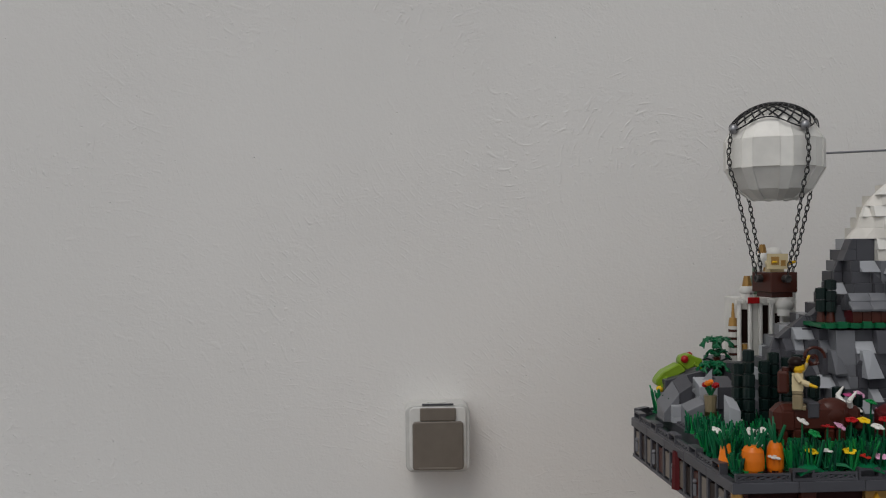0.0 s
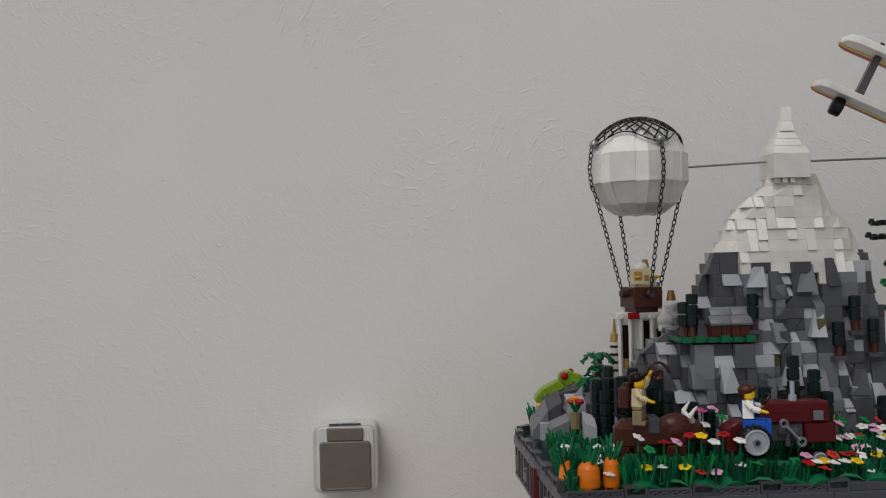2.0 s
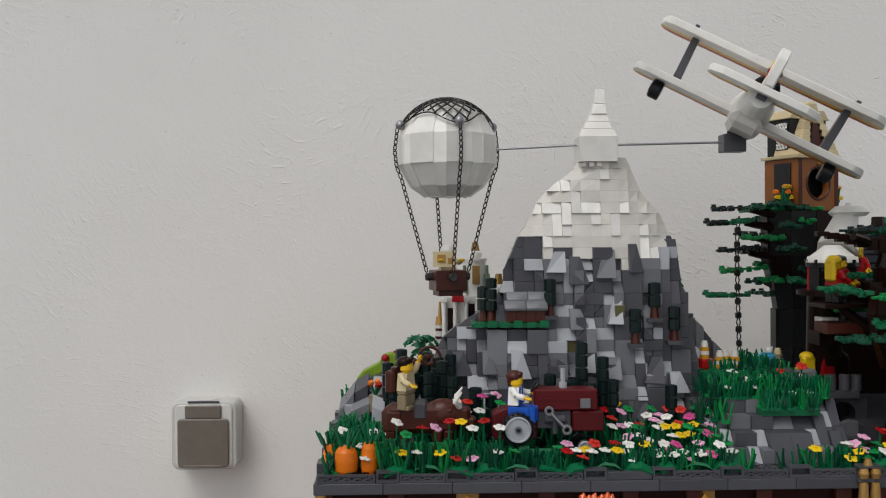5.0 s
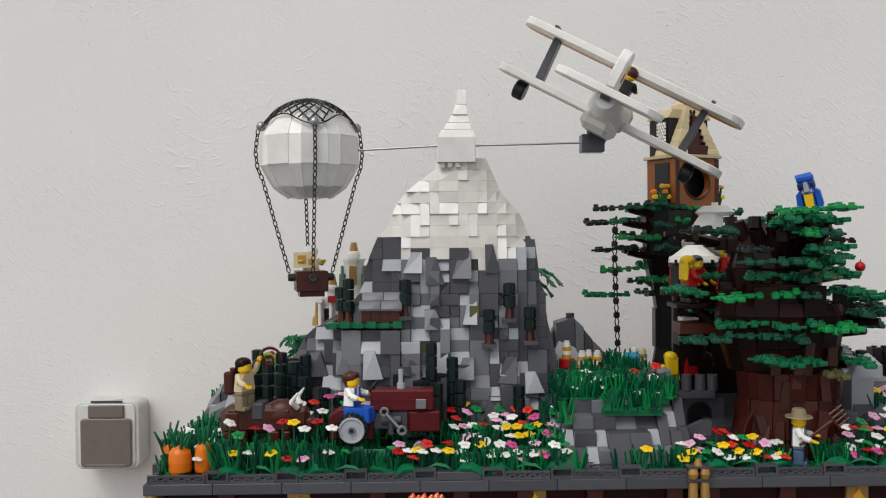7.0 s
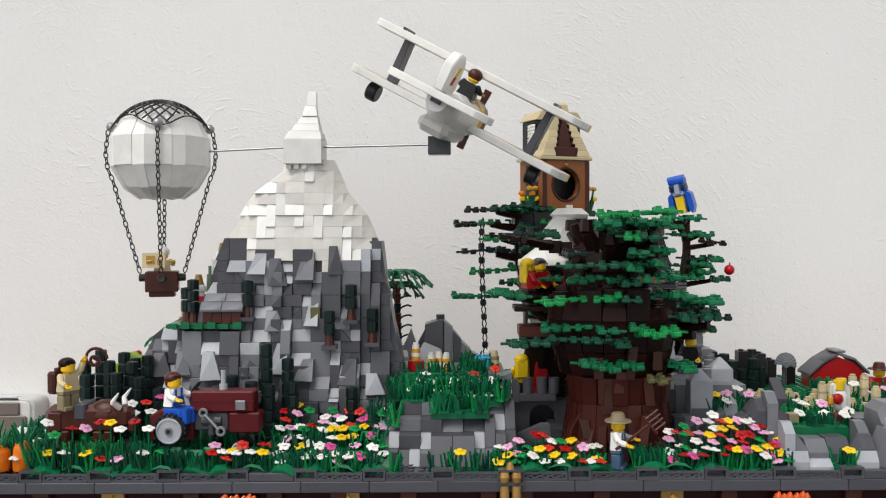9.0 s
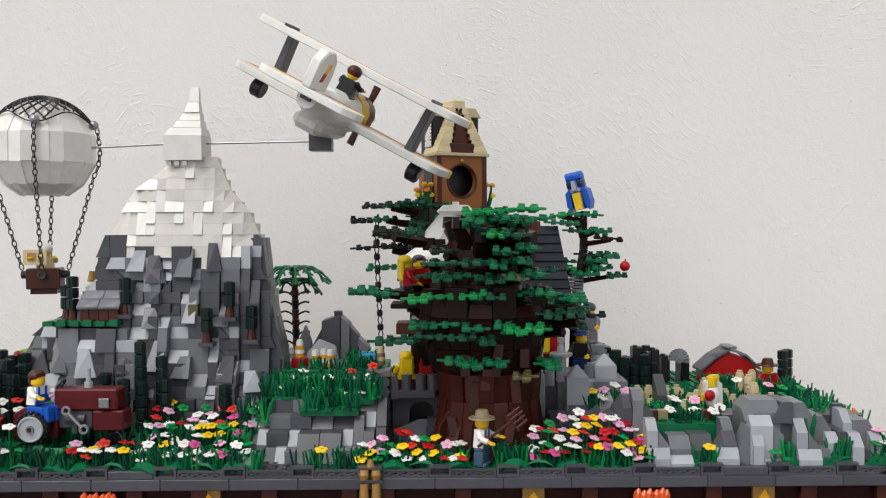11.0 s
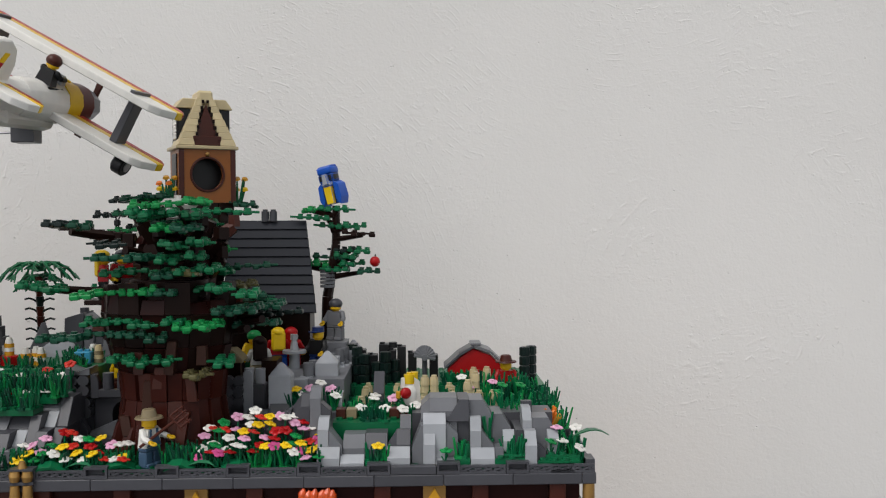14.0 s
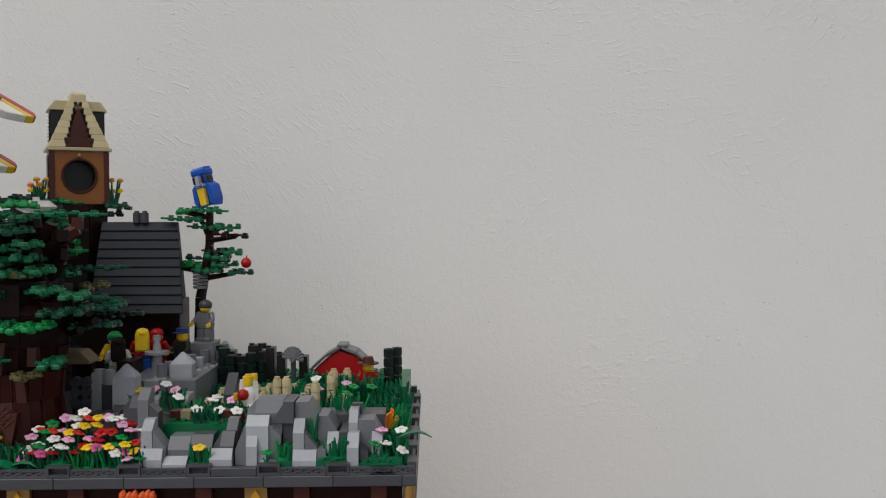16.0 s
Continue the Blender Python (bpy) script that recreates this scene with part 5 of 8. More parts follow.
for sx in (-1, 1):
    a, b = sorted((sx * 0.0042, sx * 0.0048))
    part("red_mark", shape("red").prism([(-0.072, 0.019), (-0.067, 0.019), (-0.065, 0.026), (-0.070, 0.026)], a, b, "x"), fin, "red tail mark")
    part("yellow_mark", shape("yellow").prism([(-0.070, 0.0262), (-0.065, 0.0262), (-0.062, 0.034), (-0.067, 0.034)], a, b, "x"), fin, "yellow tail mark")
    part("strut", shape("dark_grey").prism([(sx * 0.064, -0.0090), (sx * 0.071, -0.0090), (sx * 0.072, 0.0289), (sx * 0.066, 0.0289)], 0.006, 0.020).bevel(0.0006), plane, "dark grey wing strut", FLY)
    part("strut_clip", shape("dark_grey").box(sx * 0.072 - 0.0018, sx * 0.072 + 0.0018, -0.004, 0.020, 0.0354, 0.0378), plane, "dark grey clip bar", FLY)
    wl = part("wheel", shape("black").rod((sx * 0.074, 0.013, -0.0235), (sx * 0.084, 0.013, -0.0235), 0.0085, n=14).bevel(0.0012), plane, "black rubber wheel", FLY)
    part("rim", shape("steel").rod((sx * 0.0842, 0.013, -0.0235), (sx * 0.0848, 0.013, -0.0235), 0.0042, n=12), wl, "grey hub")
    part("wheel_leg", shape("dark_grey").box(sx * 0.079 - 0.003, sx * 0.079 + 0.003, 0.009, 0.017, -0.0206, -0.0157), plane, m=FLY)
part("propeller", shape("brown").prism([(-0.0035, -0.028), (0.0035, -0.028), (0.002, 0), (0.0035, 0.030), (-0.0035, 0.030), (-0.002, 0)], 0.064, 0.0668).bevel(0.0006), plane, "brown propeller at rest", HULL)
part("spinner", shape("tan").rod((0, 0.0625, 0.002), (0, 0.073, 0.002), 0.005, 0.002, n=10), plane, "tan propeller hub", HULL)
part("windscreen", shape("light_grey").prism([(0.004, 0.018), (0.010, 0.018), (0.006, 0.026), (0.0045, 0.026)], -0.007, 0.007, "x"), plane, m=HULL)


# ---- toy figures: one plain mesh each ----
def figure(name, label, loc, rz, torso, legs, top, cap="hair", sit=False, arm=None, lift=(30, 30), group="", tilt=0, bib=None):
    s = shape(legs)
    arm = arm or torso
    if sit:
        for k in (-1, 1):
            s.chamfered(k * 0.0041 - 0.0036, k * 0.0041 + 0.0036, -0.012, 0.004, 0.0, 0.0075, 0.0008)
            s.chamfered(k * 0.0041 - 0.0036, k * 0.0041 + 0.0036, -0.016, -0.0115, -0.0035, 0.0078, 0.0008)
        zt = 0.0085
    else:
        for k in (-1, 1):
            s.chamfered(k * 0.0041 - 0.0036, k * 0.0041 + 0.0036, -0.0036, 0.0036, 0.0, 0.0112, 0.0008)
            s.chamfered(k * 0.0041 - 0.0036, k * 0.0041 + 0.0036, -0.0058, -0.0034, 0.0, 0.0032, 0.0006)
        s.chamfered(-0.0077, 0.0077, -0.0036, 0.0036, 0.0114, 0.0140, 0.0006)
        zt = 0.0141
    s.use(torso).block([Vector((x * (0.0076 if z == 0 else 0.0056), y * 0.0038, zt + z)) for z in (0, 0.0125) for y in (-1, 1) for x in (-1, 1)])
    if bib:
        s.use(bib)
        for sy in (-1, 1):
            s.block([Vector((x * (0.0070 if z == 0 else 0.0046), sy * (0.0042 + y * 0.0004), zt + 0.0004 + z)) for z in (0, 0.0065) for y in (-1, 1) for x in (-1, 1)])
            for k in (-1, 1):
                s.box(k * 0.0034 - 0.0008, k * 0.0034 + 0.0008, sy * 0.0042 - 0.0004, sy * 0.0042 + 0.0004, zt + 0.0068, zt + 0.0127)
    for k, deg in zip((-1, 1), lift):
        a = radians(deg)
        sh0 = Vector((k * 0.0068, 0, zt + 0.0108))
        el = sh0 + Vector((k * 0.0022, -math.sin(a) * 0.004, -math.cos(a) * 0.0055))
        wr = el + Vector((k * 0.0002, -math.sin(a + 0.5) * 0.0056, -math.cos(a + 0.5) * 0.0056))
        s.use(arm).ball(sh0, 0.0026, u=8, v=6).rod(sh0, el, 0.0025, 0.0023, n=8).rod(el, wr, 0.0023, 0.0021, n=8)
        s.use("skin").rod(wr, wr + (wr - el) * 0.3, 0.0014, n=7).ring(wr + (wr - el) * 0.62, 0.0018, 0.0009, (1, 0, 0), (wr - el), 10, 5)
    hz = zt + 0.0128
    s.use("skin").rod((0, 0, hz), (0, 0, hz + 0.001), 0.0034, n=12).rod((0, 0, hz + 0.001), (0, 0, hz + 0.0021), 0.0042, 0.0051, n=16).rod((0, 0, hz + 0.0021), (0, 0, hz + 0.0073), 0.0051, n=16).rod((0, 0, hz + 0.0073), (0, 0, hz + 0.0088), 0.0051, 0.0040, n=16)
    s.use(top)
    if cap == "hair":
        s.ball((0, 0.0010, hz + 0.0072), 0.0062, 1.0, 1.0, 0.72, 14, 8).ball((0, 0.0030, hz + 0.0045), 0.0050, 1.05, 0.7, 1.0, 12, 8).ball((-0.0015, -0.0035, hz + 0.0092), 0.0030, 1.2, 0.8, 0.6, 10, 6)
    elif cap == "long":
        s.ball((0, 0.0010, hz + 0.0072), 0.0062, 1.0, 1.0, 0.75, 14, 8).chamfered(-0.0062, 0.0062, 0.0014, 0.0062, hz - 0.0095, hz + 0.0080, 0.0018)
    elif cap == "brim":
        s.rod((0, 0, hz + 0.0070), (0, 0, hz + 0.0082), 0.0098, 0.0092, n=18).rod((0, 0, hz + 0.0082), (0, 0, hz + 0.0128), 0.0058, 0.0046, n=14).rod((0, 0, hz + 0.0128), (0, 0, hz + 0.0136), 0.0046, 0.0036, n=14)
    elif cap == "peak":
        s.rod((0, 0, hz + 0.0070), (0, 0, hz + 0.0115), 0.0056, 0.0054, n=16).chamfered(-0.0045, 0.0045, -0.0090, -0.002, hz + 0.0070, hz + 0.0082, 0.0004)
    elif cap == "helmet":
        s.ball((0, 0.0004, hz + 0.0066), 0.0064, 1, 1, 0.82, 16, 10)
    elif cap == "stud":
        s.use("skin").rod((0, 0, hz + 0.0088), (0, 0, hz + 0.0104), 0.0026, n=12)
    ob = whole(name, s, label, "toy figure", loc, rz, group)
    if tilt:
        ob.matrix_basis = ob.matrix_basis @ pose(0, 0, 0, tilt, 0, 0)
    return ob


FG = "toy figures in the landscape"
# the balloonist with a map, the pilot
rider = figure("balloonist", "toy balloonist in tan with a white helmet", (bx, by, BALLOON_Z + BZ - 0.0100), 14, "tan", "dark_tan", "white", "helmet", lift=(75, 75), group=FG)
whole("map_sheet", shape("tan").box(-0.0095, 0.0095, -0.0005, 0.0005, -0.0065, 0.0065).use("gold").box(-0.006, 0.001, -0.0011, -0.0005, -0.003, 0.004).box(0.003, 0.007, -0.0011, -0.0005, -0.004, 0.001), "small tan map held by the balloonist", "map", (bx - 0.003, by - 0.0135, BALLOON_Z + BZ + 0.0165), 6)
pilot = figure("pilot", "toy pilot in black with a brown leather helmet", (0, 0, 0), 0, "black", "black", "brown", "helmet", sit=True, lift=(60, 60), group=FG)
pilot.matrix_basis = plane.matrix_basis @ HULL @ pose(0.0020, -0.008, 0.0075, 0, 0, 180)
# tractor driver, ox rider, gardener
figure("tractor_driver", "toy farmer with brown hair, white shirt and blue overalls", (0.3590, 0.662, 0.2420), 70, "white", "blue", "brown", "hair", sit=True, lift=(50, 55), group=FG, bib="blue")
figure("ox_rider", "toy rider in tan with dark brown hair on the ox", (0.2795, 0.666, 0.2465), 64, "tan", "dark_tan", "dark_brown", "hair", lift=(45, 128), group=FG)
figure("gardener", "toy gardener with a dark tan hat, white shirt and denim overalls", (0.6820, 0.6580, 0.2053), 66, "white", "denim", "dark_tan", "brim", lift=(45, 50), group=FG, bib="denim")

# ---- the great tree ----
def sprig_mesh(colour, seed, n):
    """A flat spray of toy leaves: small lobes on thin forked stalks, with gaps between."""
    r = random.Random(seed)
    s = shape(colour)
    used, cur = set(), (0, 0)
    for k in range(n):
        x, y = cur
        used.add(cur)
        z = r.choice((0, 0, 0.0010, -0.0010))
        ox, oy = r.uniform(-0.0008, 0.0008), r.uniform(-0.0008, 0.0008)
        q = r.uniform(0.0025, 0.0034)
        s.chamfered(x * S + ox - q, x * S + ox + q, y * S + oy - q, y * S + oy + q, z - 0.0024, z + 0.0012, 0.0008)
        if r.random() < 0.7:
            s.stud(x * S + ox, y * S + oy, z + 0.0012, 7)
        for _ in range(9):
            d = r.choice(((1, 0), (1, 0), (0, 1), (0, -1), (-1, 0)))
            b = r.choice(sorted(used)) if r.random() < 0.4 else cur
            nxt = (b[0] + d[0], b[1] + d[1])
            if nxt not in used and abs(nxt[1]) < 3:
                s.chamfered(min(b[0], nxt[0]) * S - 0.0012, max(b[0], nxt[0]) * S + 0.0012, min(b[1], nxt[1]) * S - 0.0012, max(b[1], nxt[1]) * S + 0.0012, -0.0012, 0.0008, 0.0003)
                cur = nxt
                break
    return s.mesh("leaf_spray")


SPRAYS = {c: [sprig_mesh(c, 100 + k, n) for k, n in enumerate((6, 8, 9, 11))] for c in ("green", "dark_green", "bright_green", "pine", "olive")}


def canopy(owner, centre, layers, seed, flat=0.62, greens=("green",) * 5 + ("dark_green",) * 4 + ("bright_green",) * 2 + ("olive", "pine"), clear=None):
    r = random.Random(seed)
    o = owner.matrix_basis.translation
    for z, rad, n in layers:
        a0 = r.uniform(0, 6)
        for k in range(n):
            a = a0 + 2 * math.pi * k / n + r.uniform(-0.2, 0.2)
            q = rad * (r.uniform(0.62, 0.98) if k % 3 else r.uniform(0.3, 0.6))
            x, y = centre[0] + math.cos(a) * q, centre[1] + math.sin(a) * q * flat
            c = r.choice(greens)
            if clear is not None and clear(x, y, z):
                continue
            out = math.degrees(math.atan2(y - centre[1], x - centre[0]))
            part("leaf_spray", r.choice(SPRAYS[c]), owner, "" if c == "green" else c.replace("_", " ") + " leaves", pose(x - o.x, y - o.y, z - o.z + r.uniform(-0.0035, 0.0035), r.uniform(-3, 3), r.uniform(-3, 5), round(out / 90) * 90 + r.uniform(-14, 14)))
            if q > 0.5 * rad and k % 2 == 0:
                w = shape("dark_brown")
                ce, en = Vector((centre[0] - o.x, centre[1] - o.y, z - o.z - 0.008)), Vector((x - o.x, y - o.y, z - o.z - 0.003))
                w.rod(ce.lerp(en, 0.25), ce.lerp(en, 0.7), 0.0042, 0.0034, n=6).rod(ce.lerp(en, 0.7), en, 0.0034, 0.0022, n=6)
                part("branch", w, owner, "dark brown branch")


def bark(owner, centre, rings, seed, sectors=14, flat=0.85, ragged=0.0, colours=("brown",) * 9 + ("dark_brown",)):
    """A trunk of upright slabs, ring upon ring."""
    r = random.Random(seed)
    o = owner.matrix_basis.translation
    for (z0, r0), (z1, r1) in zip(rings, rings[1:]):
        for k in range(sectors):
            a0, a1 = 2 * math.pi * (k + 0.01) / sectors, 2 * math.pi * (k + 0.99) / sectors
            j, jz = r.uniform(-0.0026, 0.0022), r.uniform(-ragged, 0) if z1 == rings[-1][0] else 0
            pts = []
            for z, q in ((z0 + 0.0001, r0 + j), (z1 + jz - 0.0001, r1 + j + jz * 0.4)):
                for rr in (q - 0.010, q):
                    for a in (a0, a1):
                        pts.append(Vector((centre[0] - o.x + math.cos(a) * rr, centre[1] - o.y + math.sin(a) * rr * flat, z - o.z)))
            part("bark_slab", shape(r.choice(colours)).block(pts).bevel(0.0002), owner)
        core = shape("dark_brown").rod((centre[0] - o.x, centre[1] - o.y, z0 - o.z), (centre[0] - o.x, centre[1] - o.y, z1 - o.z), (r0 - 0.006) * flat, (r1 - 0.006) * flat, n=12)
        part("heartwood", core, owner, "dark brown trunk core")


TX, TY = 0.686, 0.724
tree = thing("great_tree", "broad brown toy-brick tree with tiers of flat green leaves", "tree", (TX, TY, 0.2072))
BX, BY = 0.0025, -0.0265
bark(tree, (TX + BX, TY + BY), [(0.2075, 0.0470), (0.2200, 0.0410), (0.2480, 0.0372), (0.2680, 0.0390)], 5, 21, 0.72, colours=("bark_red",) * 8 + ("brown",) * 3)
# Upper trunk in near-black browns: the shade under the leaves is put into the colour.
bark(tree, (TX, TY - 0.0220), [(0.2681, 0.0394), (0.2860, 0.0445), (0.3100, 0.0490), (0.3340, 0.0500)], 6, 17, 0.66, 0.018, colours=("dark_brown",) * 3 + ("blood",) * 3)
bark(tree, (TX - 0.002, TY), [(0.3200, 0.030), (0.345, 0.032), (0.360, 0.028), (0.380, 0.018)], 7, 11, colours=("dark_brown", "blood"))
for x, z0, z1, tip_x, c in ((0.0040, 0.060, 0.084, 0.003, "umber"), (-0.0120, 0.034, 0.056, 0.002, "umber"), (-0.0260, 0.016, 0.030, -0.003, "umber"), (-0.004, 0.050, 0.066, 0.002, "brown"), (0.020, 0.040, 0.060, -0.002, "brown"), (0.012, 0.008, 0.034, 0.004, "brown"), (-0.018, 0.060, 0.076, 0.0, "brown"), (0.026, 0.066, 0.080, 0.0, "umber")):
    rad = 0.0385 + 0.6 * max(0.0, 0.030 - z0) ** 1.25
    y = BY - math.sqrt(max(0.0001, rad ** 2 - x ** 2)) * 0.72
    x += BX
    part("bark_strip", shape(c).block([Vector(p) for p in ((x - 0.0036, y - 0.0014 - 0.10 * max(0, 0.03 - z0), z0), (x + 0.0036, y - 0.0014 - 0.10 * max(0, 0.03 - z0), z0), (x - 0.0036, y + 0.006, z0), (x + 0.0036, y + 0.006, z0), (x + tip_x - 0.0034, y - 0.0010, z1), (x + tip_x + 0.0034, y - 0.0010, z1), (x + tip_x - 0.0034, y + 0.006, z1), (x + tip_x + 0.0034, y + 0.006, z1))]).bevel(0.0003), tree, "greyish brown bark strip" if c == "umber" else "")
canopy(tree, (TX + 0.004, TY + 0.020), [(0.2980, 0.048, 3), (0.3150, 0.044, 3), (0.3270, 0.052, 4),
                                (0.3410, 0.050, 5), (0.3530, 0.046, 5), (0.3650, 0.044, 5), (0.3770, 0.042, 6), (0.3870, 0.036, 6)], 8, clear=lambda x, y, z: x < (0.682 if z > 0.345 else 0.662) or x > (0.738 if z < 0.33 else 0.718))
TIERS = ((0.668, 0.725, 0.389, "bright_green"), (0.666, 0.690, 0.382, "green"), (0.686, 0.723, 0.383, "green"),
         (0.602, 0.632, 0.373, "pine"), (0.668, 0.690, 0.379, "green"), (0.682, 0.722, 0.372, "bright_green"), (0.644, 0.669, 0.359, "pine"), (0.690, 0.719, 0.361, "green"),
         (0.640, 0.686, 0.353, "green"), (0.682, 0.724, 0.352, "green"), (0.696, 0.732, 0.343, "green"), (0.646, 0.694, 0.339, "green"), (0.679, 0.723, 0.338, "olive"),
         (0.585, 0.623, 0.331, "green"), (0.623, 0.694, 0.326, "bright_green"), (0.677, 0.748, 0.327, "green"), (0.722, 0.748, 0.315, "dark_green"), (0.628, 0.694, 0.305, "green"),
         (0.697, 0.736, 0.304, "bright_green"), (0.598, 0.685, 0.296, "dark_green"), (0.649, 0.699, 0.279, "green"), (0.705, 0.728, 0.266, "olive"), (0.720, 0.744, 0.276, "green"))
BUSH = ((0.728, 0.762, 0.301, "dark_green"), (0.736, 0.776, 0.308, "pine"), (0.732, 0.770, 0.314, "dark_green"), (0.742, 0.764, 0.319, "dark_green"))
leaf_rnd = random.Random(77)
def spread(mesh):
    xs = [v.co.x for v in mesh.vertices]
    return min(xs), max(xs)


for x0, x1, z, c in TIERS + BUSH:
    x = x0
    while x < x1 - 0.008:
        cc = c if leaf_rnd.random() < 0.8 else leaf_rnd.choice(("green", "dark_green", "bright_green"))
        mesh = leaf_rnd.choice(SPRAYS[cc])
        if spread(mesh)[1] - spread(mesh)[0] > x1 - x + 0.008:
            mesh = min(SPRAYS[cc], key=lambda m: spread(m)[1] - spread(m)[0])
        lo, hi = spread(mesh)
        flip = leaf_rnd.random() < 0.5
        at_x = x + hi if flip else x - lo
        y = (0.671 if x0 < 0.725 or z < 0.29 else 0.716) + leaf_rnd.uniform(-0.007, 0.005)
        part("leaf_spray", mesh, tree, "" if cc == "green" else cc.replace("_", " ") + " leaves", pose(at_x - TX, y - TY, z - 0.2072 + leaf_rnd.uniform(-0.0022, 0.0022), leaf_rnd.uniform(-4, 4), leaf_rnd.uniform(-4, 4), (180 if flip else 0) + leaf_rnd.uniform(-12, 12)))
        x += (hi - lo) * 0.85
    xm = (x0 + x1) / 2
    part("branch", shape("dark_brown").rod(((xm - TX) * 0.5, 0.004, z - 0.2072 - 0.010), (xm - TX, 0.690 - TY, z - 0.2072 - 0.003), 0.0046, 0.0030, n=7), tree, "dark brown branch")
root_rnd = random.Random(12)
for k in range(9):
    a = radians(188 + 21 * k + root_rnd.uniform(-5, 5))
    u, v, c = Vector((math.cos(a), math.sin(a) * 0.72, 0)), Vector((-math.sin(a), math.cos(a), 0)) * root_rnd.uniform(0.0035, 0.0055), Vector((BX, BY, 0))
    far_q, top = root_rnd.uniform(0.047, 0.052), root_rnd.uniform(0.022, 0.044)
    pts = [u * 0.030 - v + Vector((0, 0, 0.0004)), u * 0.030 + v + Vector((0, 0, 0.0004)), u * far_q - v + Vector((0, 0, 0.0004)), u * far_q + v + Vector((0, 0, 0.0004)),
           u * 0.030 - v + Vector((0, 0, top)), u * 0.030 + v + Vector((0, 0, top)), u * (0.040 + 0.25 * (far_q - 0.040)) - v * 0.8 + Vector((0, 0, top * 0.55)), u * (0.040 + 0.25 * (far_q - 0.040)) + v * 0.8 + Vector((0, 0, top * 0.55))]
    part("root", shape(("bark_red", "bark_red", "brown")[k % 3]).block([p + c for p in pts]).bevel(0.0006), tree, "reddish brown root buttress")
for k, (a, h) in enumerate(((200, 0.030), (255, 0.036), (300, 0.032), (340, 0.025))):
    x, y = math.cos(radians(a)) * 0.030, math.sin(radians(a)) * 0.026
    part("limb", shape("dark_brown").rod((x * 0.6, y * 0.6, 0.145), (x, y, 0.145 + h), 0.0050, 0.0042, n=8), tree, "dark brown upright limb")
limb_rnd = random.Random(31)
for k in range(26):
    a = limb_rnd.uniform(0, 2 * math.pi)
    z = limb_rnd.uniform(0.085, 0.170)
    q0, q1 = 0.020, limb_rnd.uniform(0.030, 0.054)
    p, e = Vector((math.cos(a) * q0, math.sin(a) * q0 * 0.85, z - 0.016)), Vector((math.cos(a) * q1, math.sin(a) * q1 * 0.80, z))
    if e.x + TX < 0.645 or e.x + TX > 0.735:
        continue
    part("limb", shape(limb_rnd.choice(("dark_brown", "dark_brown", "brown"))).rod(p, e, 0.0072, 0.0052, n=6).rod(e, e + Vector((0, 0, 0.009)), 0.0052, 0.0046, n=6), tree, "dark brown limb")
part("side_platform", shape("dark_brown").box(-0.074, -0.036, 0.004, 0.038, 0.1053, 0.1091).bevel(0.0005).rod((-0.030, 0.012, 0.084), (-0.060, 0.014, 0.1080), 0.0050, 0.0040, n=7), tree, "dark brown platform on a bracket")
long_limb = shape("dark_brown")
for k in range(7):
    long_limb.chamfered(-0.040 - k * 0.0078, -0.030 - k * 0.0078, -0.012, -0.005, 0.150 + k * 0.0022, 0.161 + k * 0.0010, 0.0006)
part("long_limb", long_limb, tree, "dark brown stepped side limb")

# the dark trunk with the clock house on top, the chain beside it
keep = thing("tree_tower", "very dark brown toy-brick tree trunk that carries a house", "tree", (0.655, 0.895, 0.2202))
bark(keep, (0.657, 0.895), [(0.2205, 0.038), (0.236, 0.030), (0.262, 0.0255), (0.300, 0.0255), (0.330, 0.030), (0.352, 0.035), (0.395, 0.036)], 9, 9, 0.8, 0.0, ("black", "black", "dark_brown"))
canopy(keep, (0.638, 0.888), [(0.3140, 0.036, 3), (0.3280, 0.042, 4), (0.3430, 0.040, 4), (0.3570, 0.044, 5), (0.3720, 0.046, 5), (0.3860, 0.044, 7), (0.3980, 0.044, 9)], 18, 0.5, ("green", "dark_green", "dark_green", "pine", "pine", "bright_green"))
links = shape("black")
KNOTS = [Vector((0.0035 * math.exp(-k * 0.8) - 0.0045 + 0.0006 * k, 0.002 + k * 0.0008, -0.002 - k * 0.0136)) for k in range(11)]
for k, (p, q) in enumerate(zip(KNOTS, KNOTS[1:])):
    links.chamfered(-0.0027, 0.0027, -0.0027, 0.0027, -0.0032, 0.0032, 0.0013, Matrix.Translation(q) @ pose(0, 0, 0, 0, 0, 31 * k))
    for side in (-1, 1):
        mid = (p + q) / 2 + Vector((side * 0.0021, side * 0.0008, 0))
        links.rod(p, mid, 0.00065, n=5).rod(mid, q, 0.00065, n=5)
whole("hanging_chain", links, "black knotted double cord hanging from a branch", "chain", (0.5925, 0.872, 0.3920))

house = thing("clock_house", "nougat brown tower house with tan shingles and round opening", "house", (0.6612, 0.908, 0.3952), 20)
W2 = 0.027
ring_pts = [(math.cos(radians(a)) * 0.0152, 0.0265 + math.sin(radians(a)) * 0.0152) for a in range(0, 360, 15)]
part("wall", shape("nougat").box(-W2, W2, -W2 + 0.024, W2, 0, 0.0500).bevel(0.0005), house)
front = bmesh.new()
outer = [front.verts.new((x, -W2, z)) for x, z in ((-W2, 0.0), (W2, 0.0), (W2, 0.0500), (-W2, 0.0500))]
inner = [front.verts.new((x, -W2, z)) for x, z in ring_pts]
edges = [front.edges.new((a[i], a[(i + 1) % len(a)])) for a in (outer, inner) for i in range(len(a))]
fill = bmesh.ops.triangle_fill(front, use_beauty=True, edges=edges)
faces = [g for g in fill["geom"] if isinstance(g, bmesh.types.BMFace)]
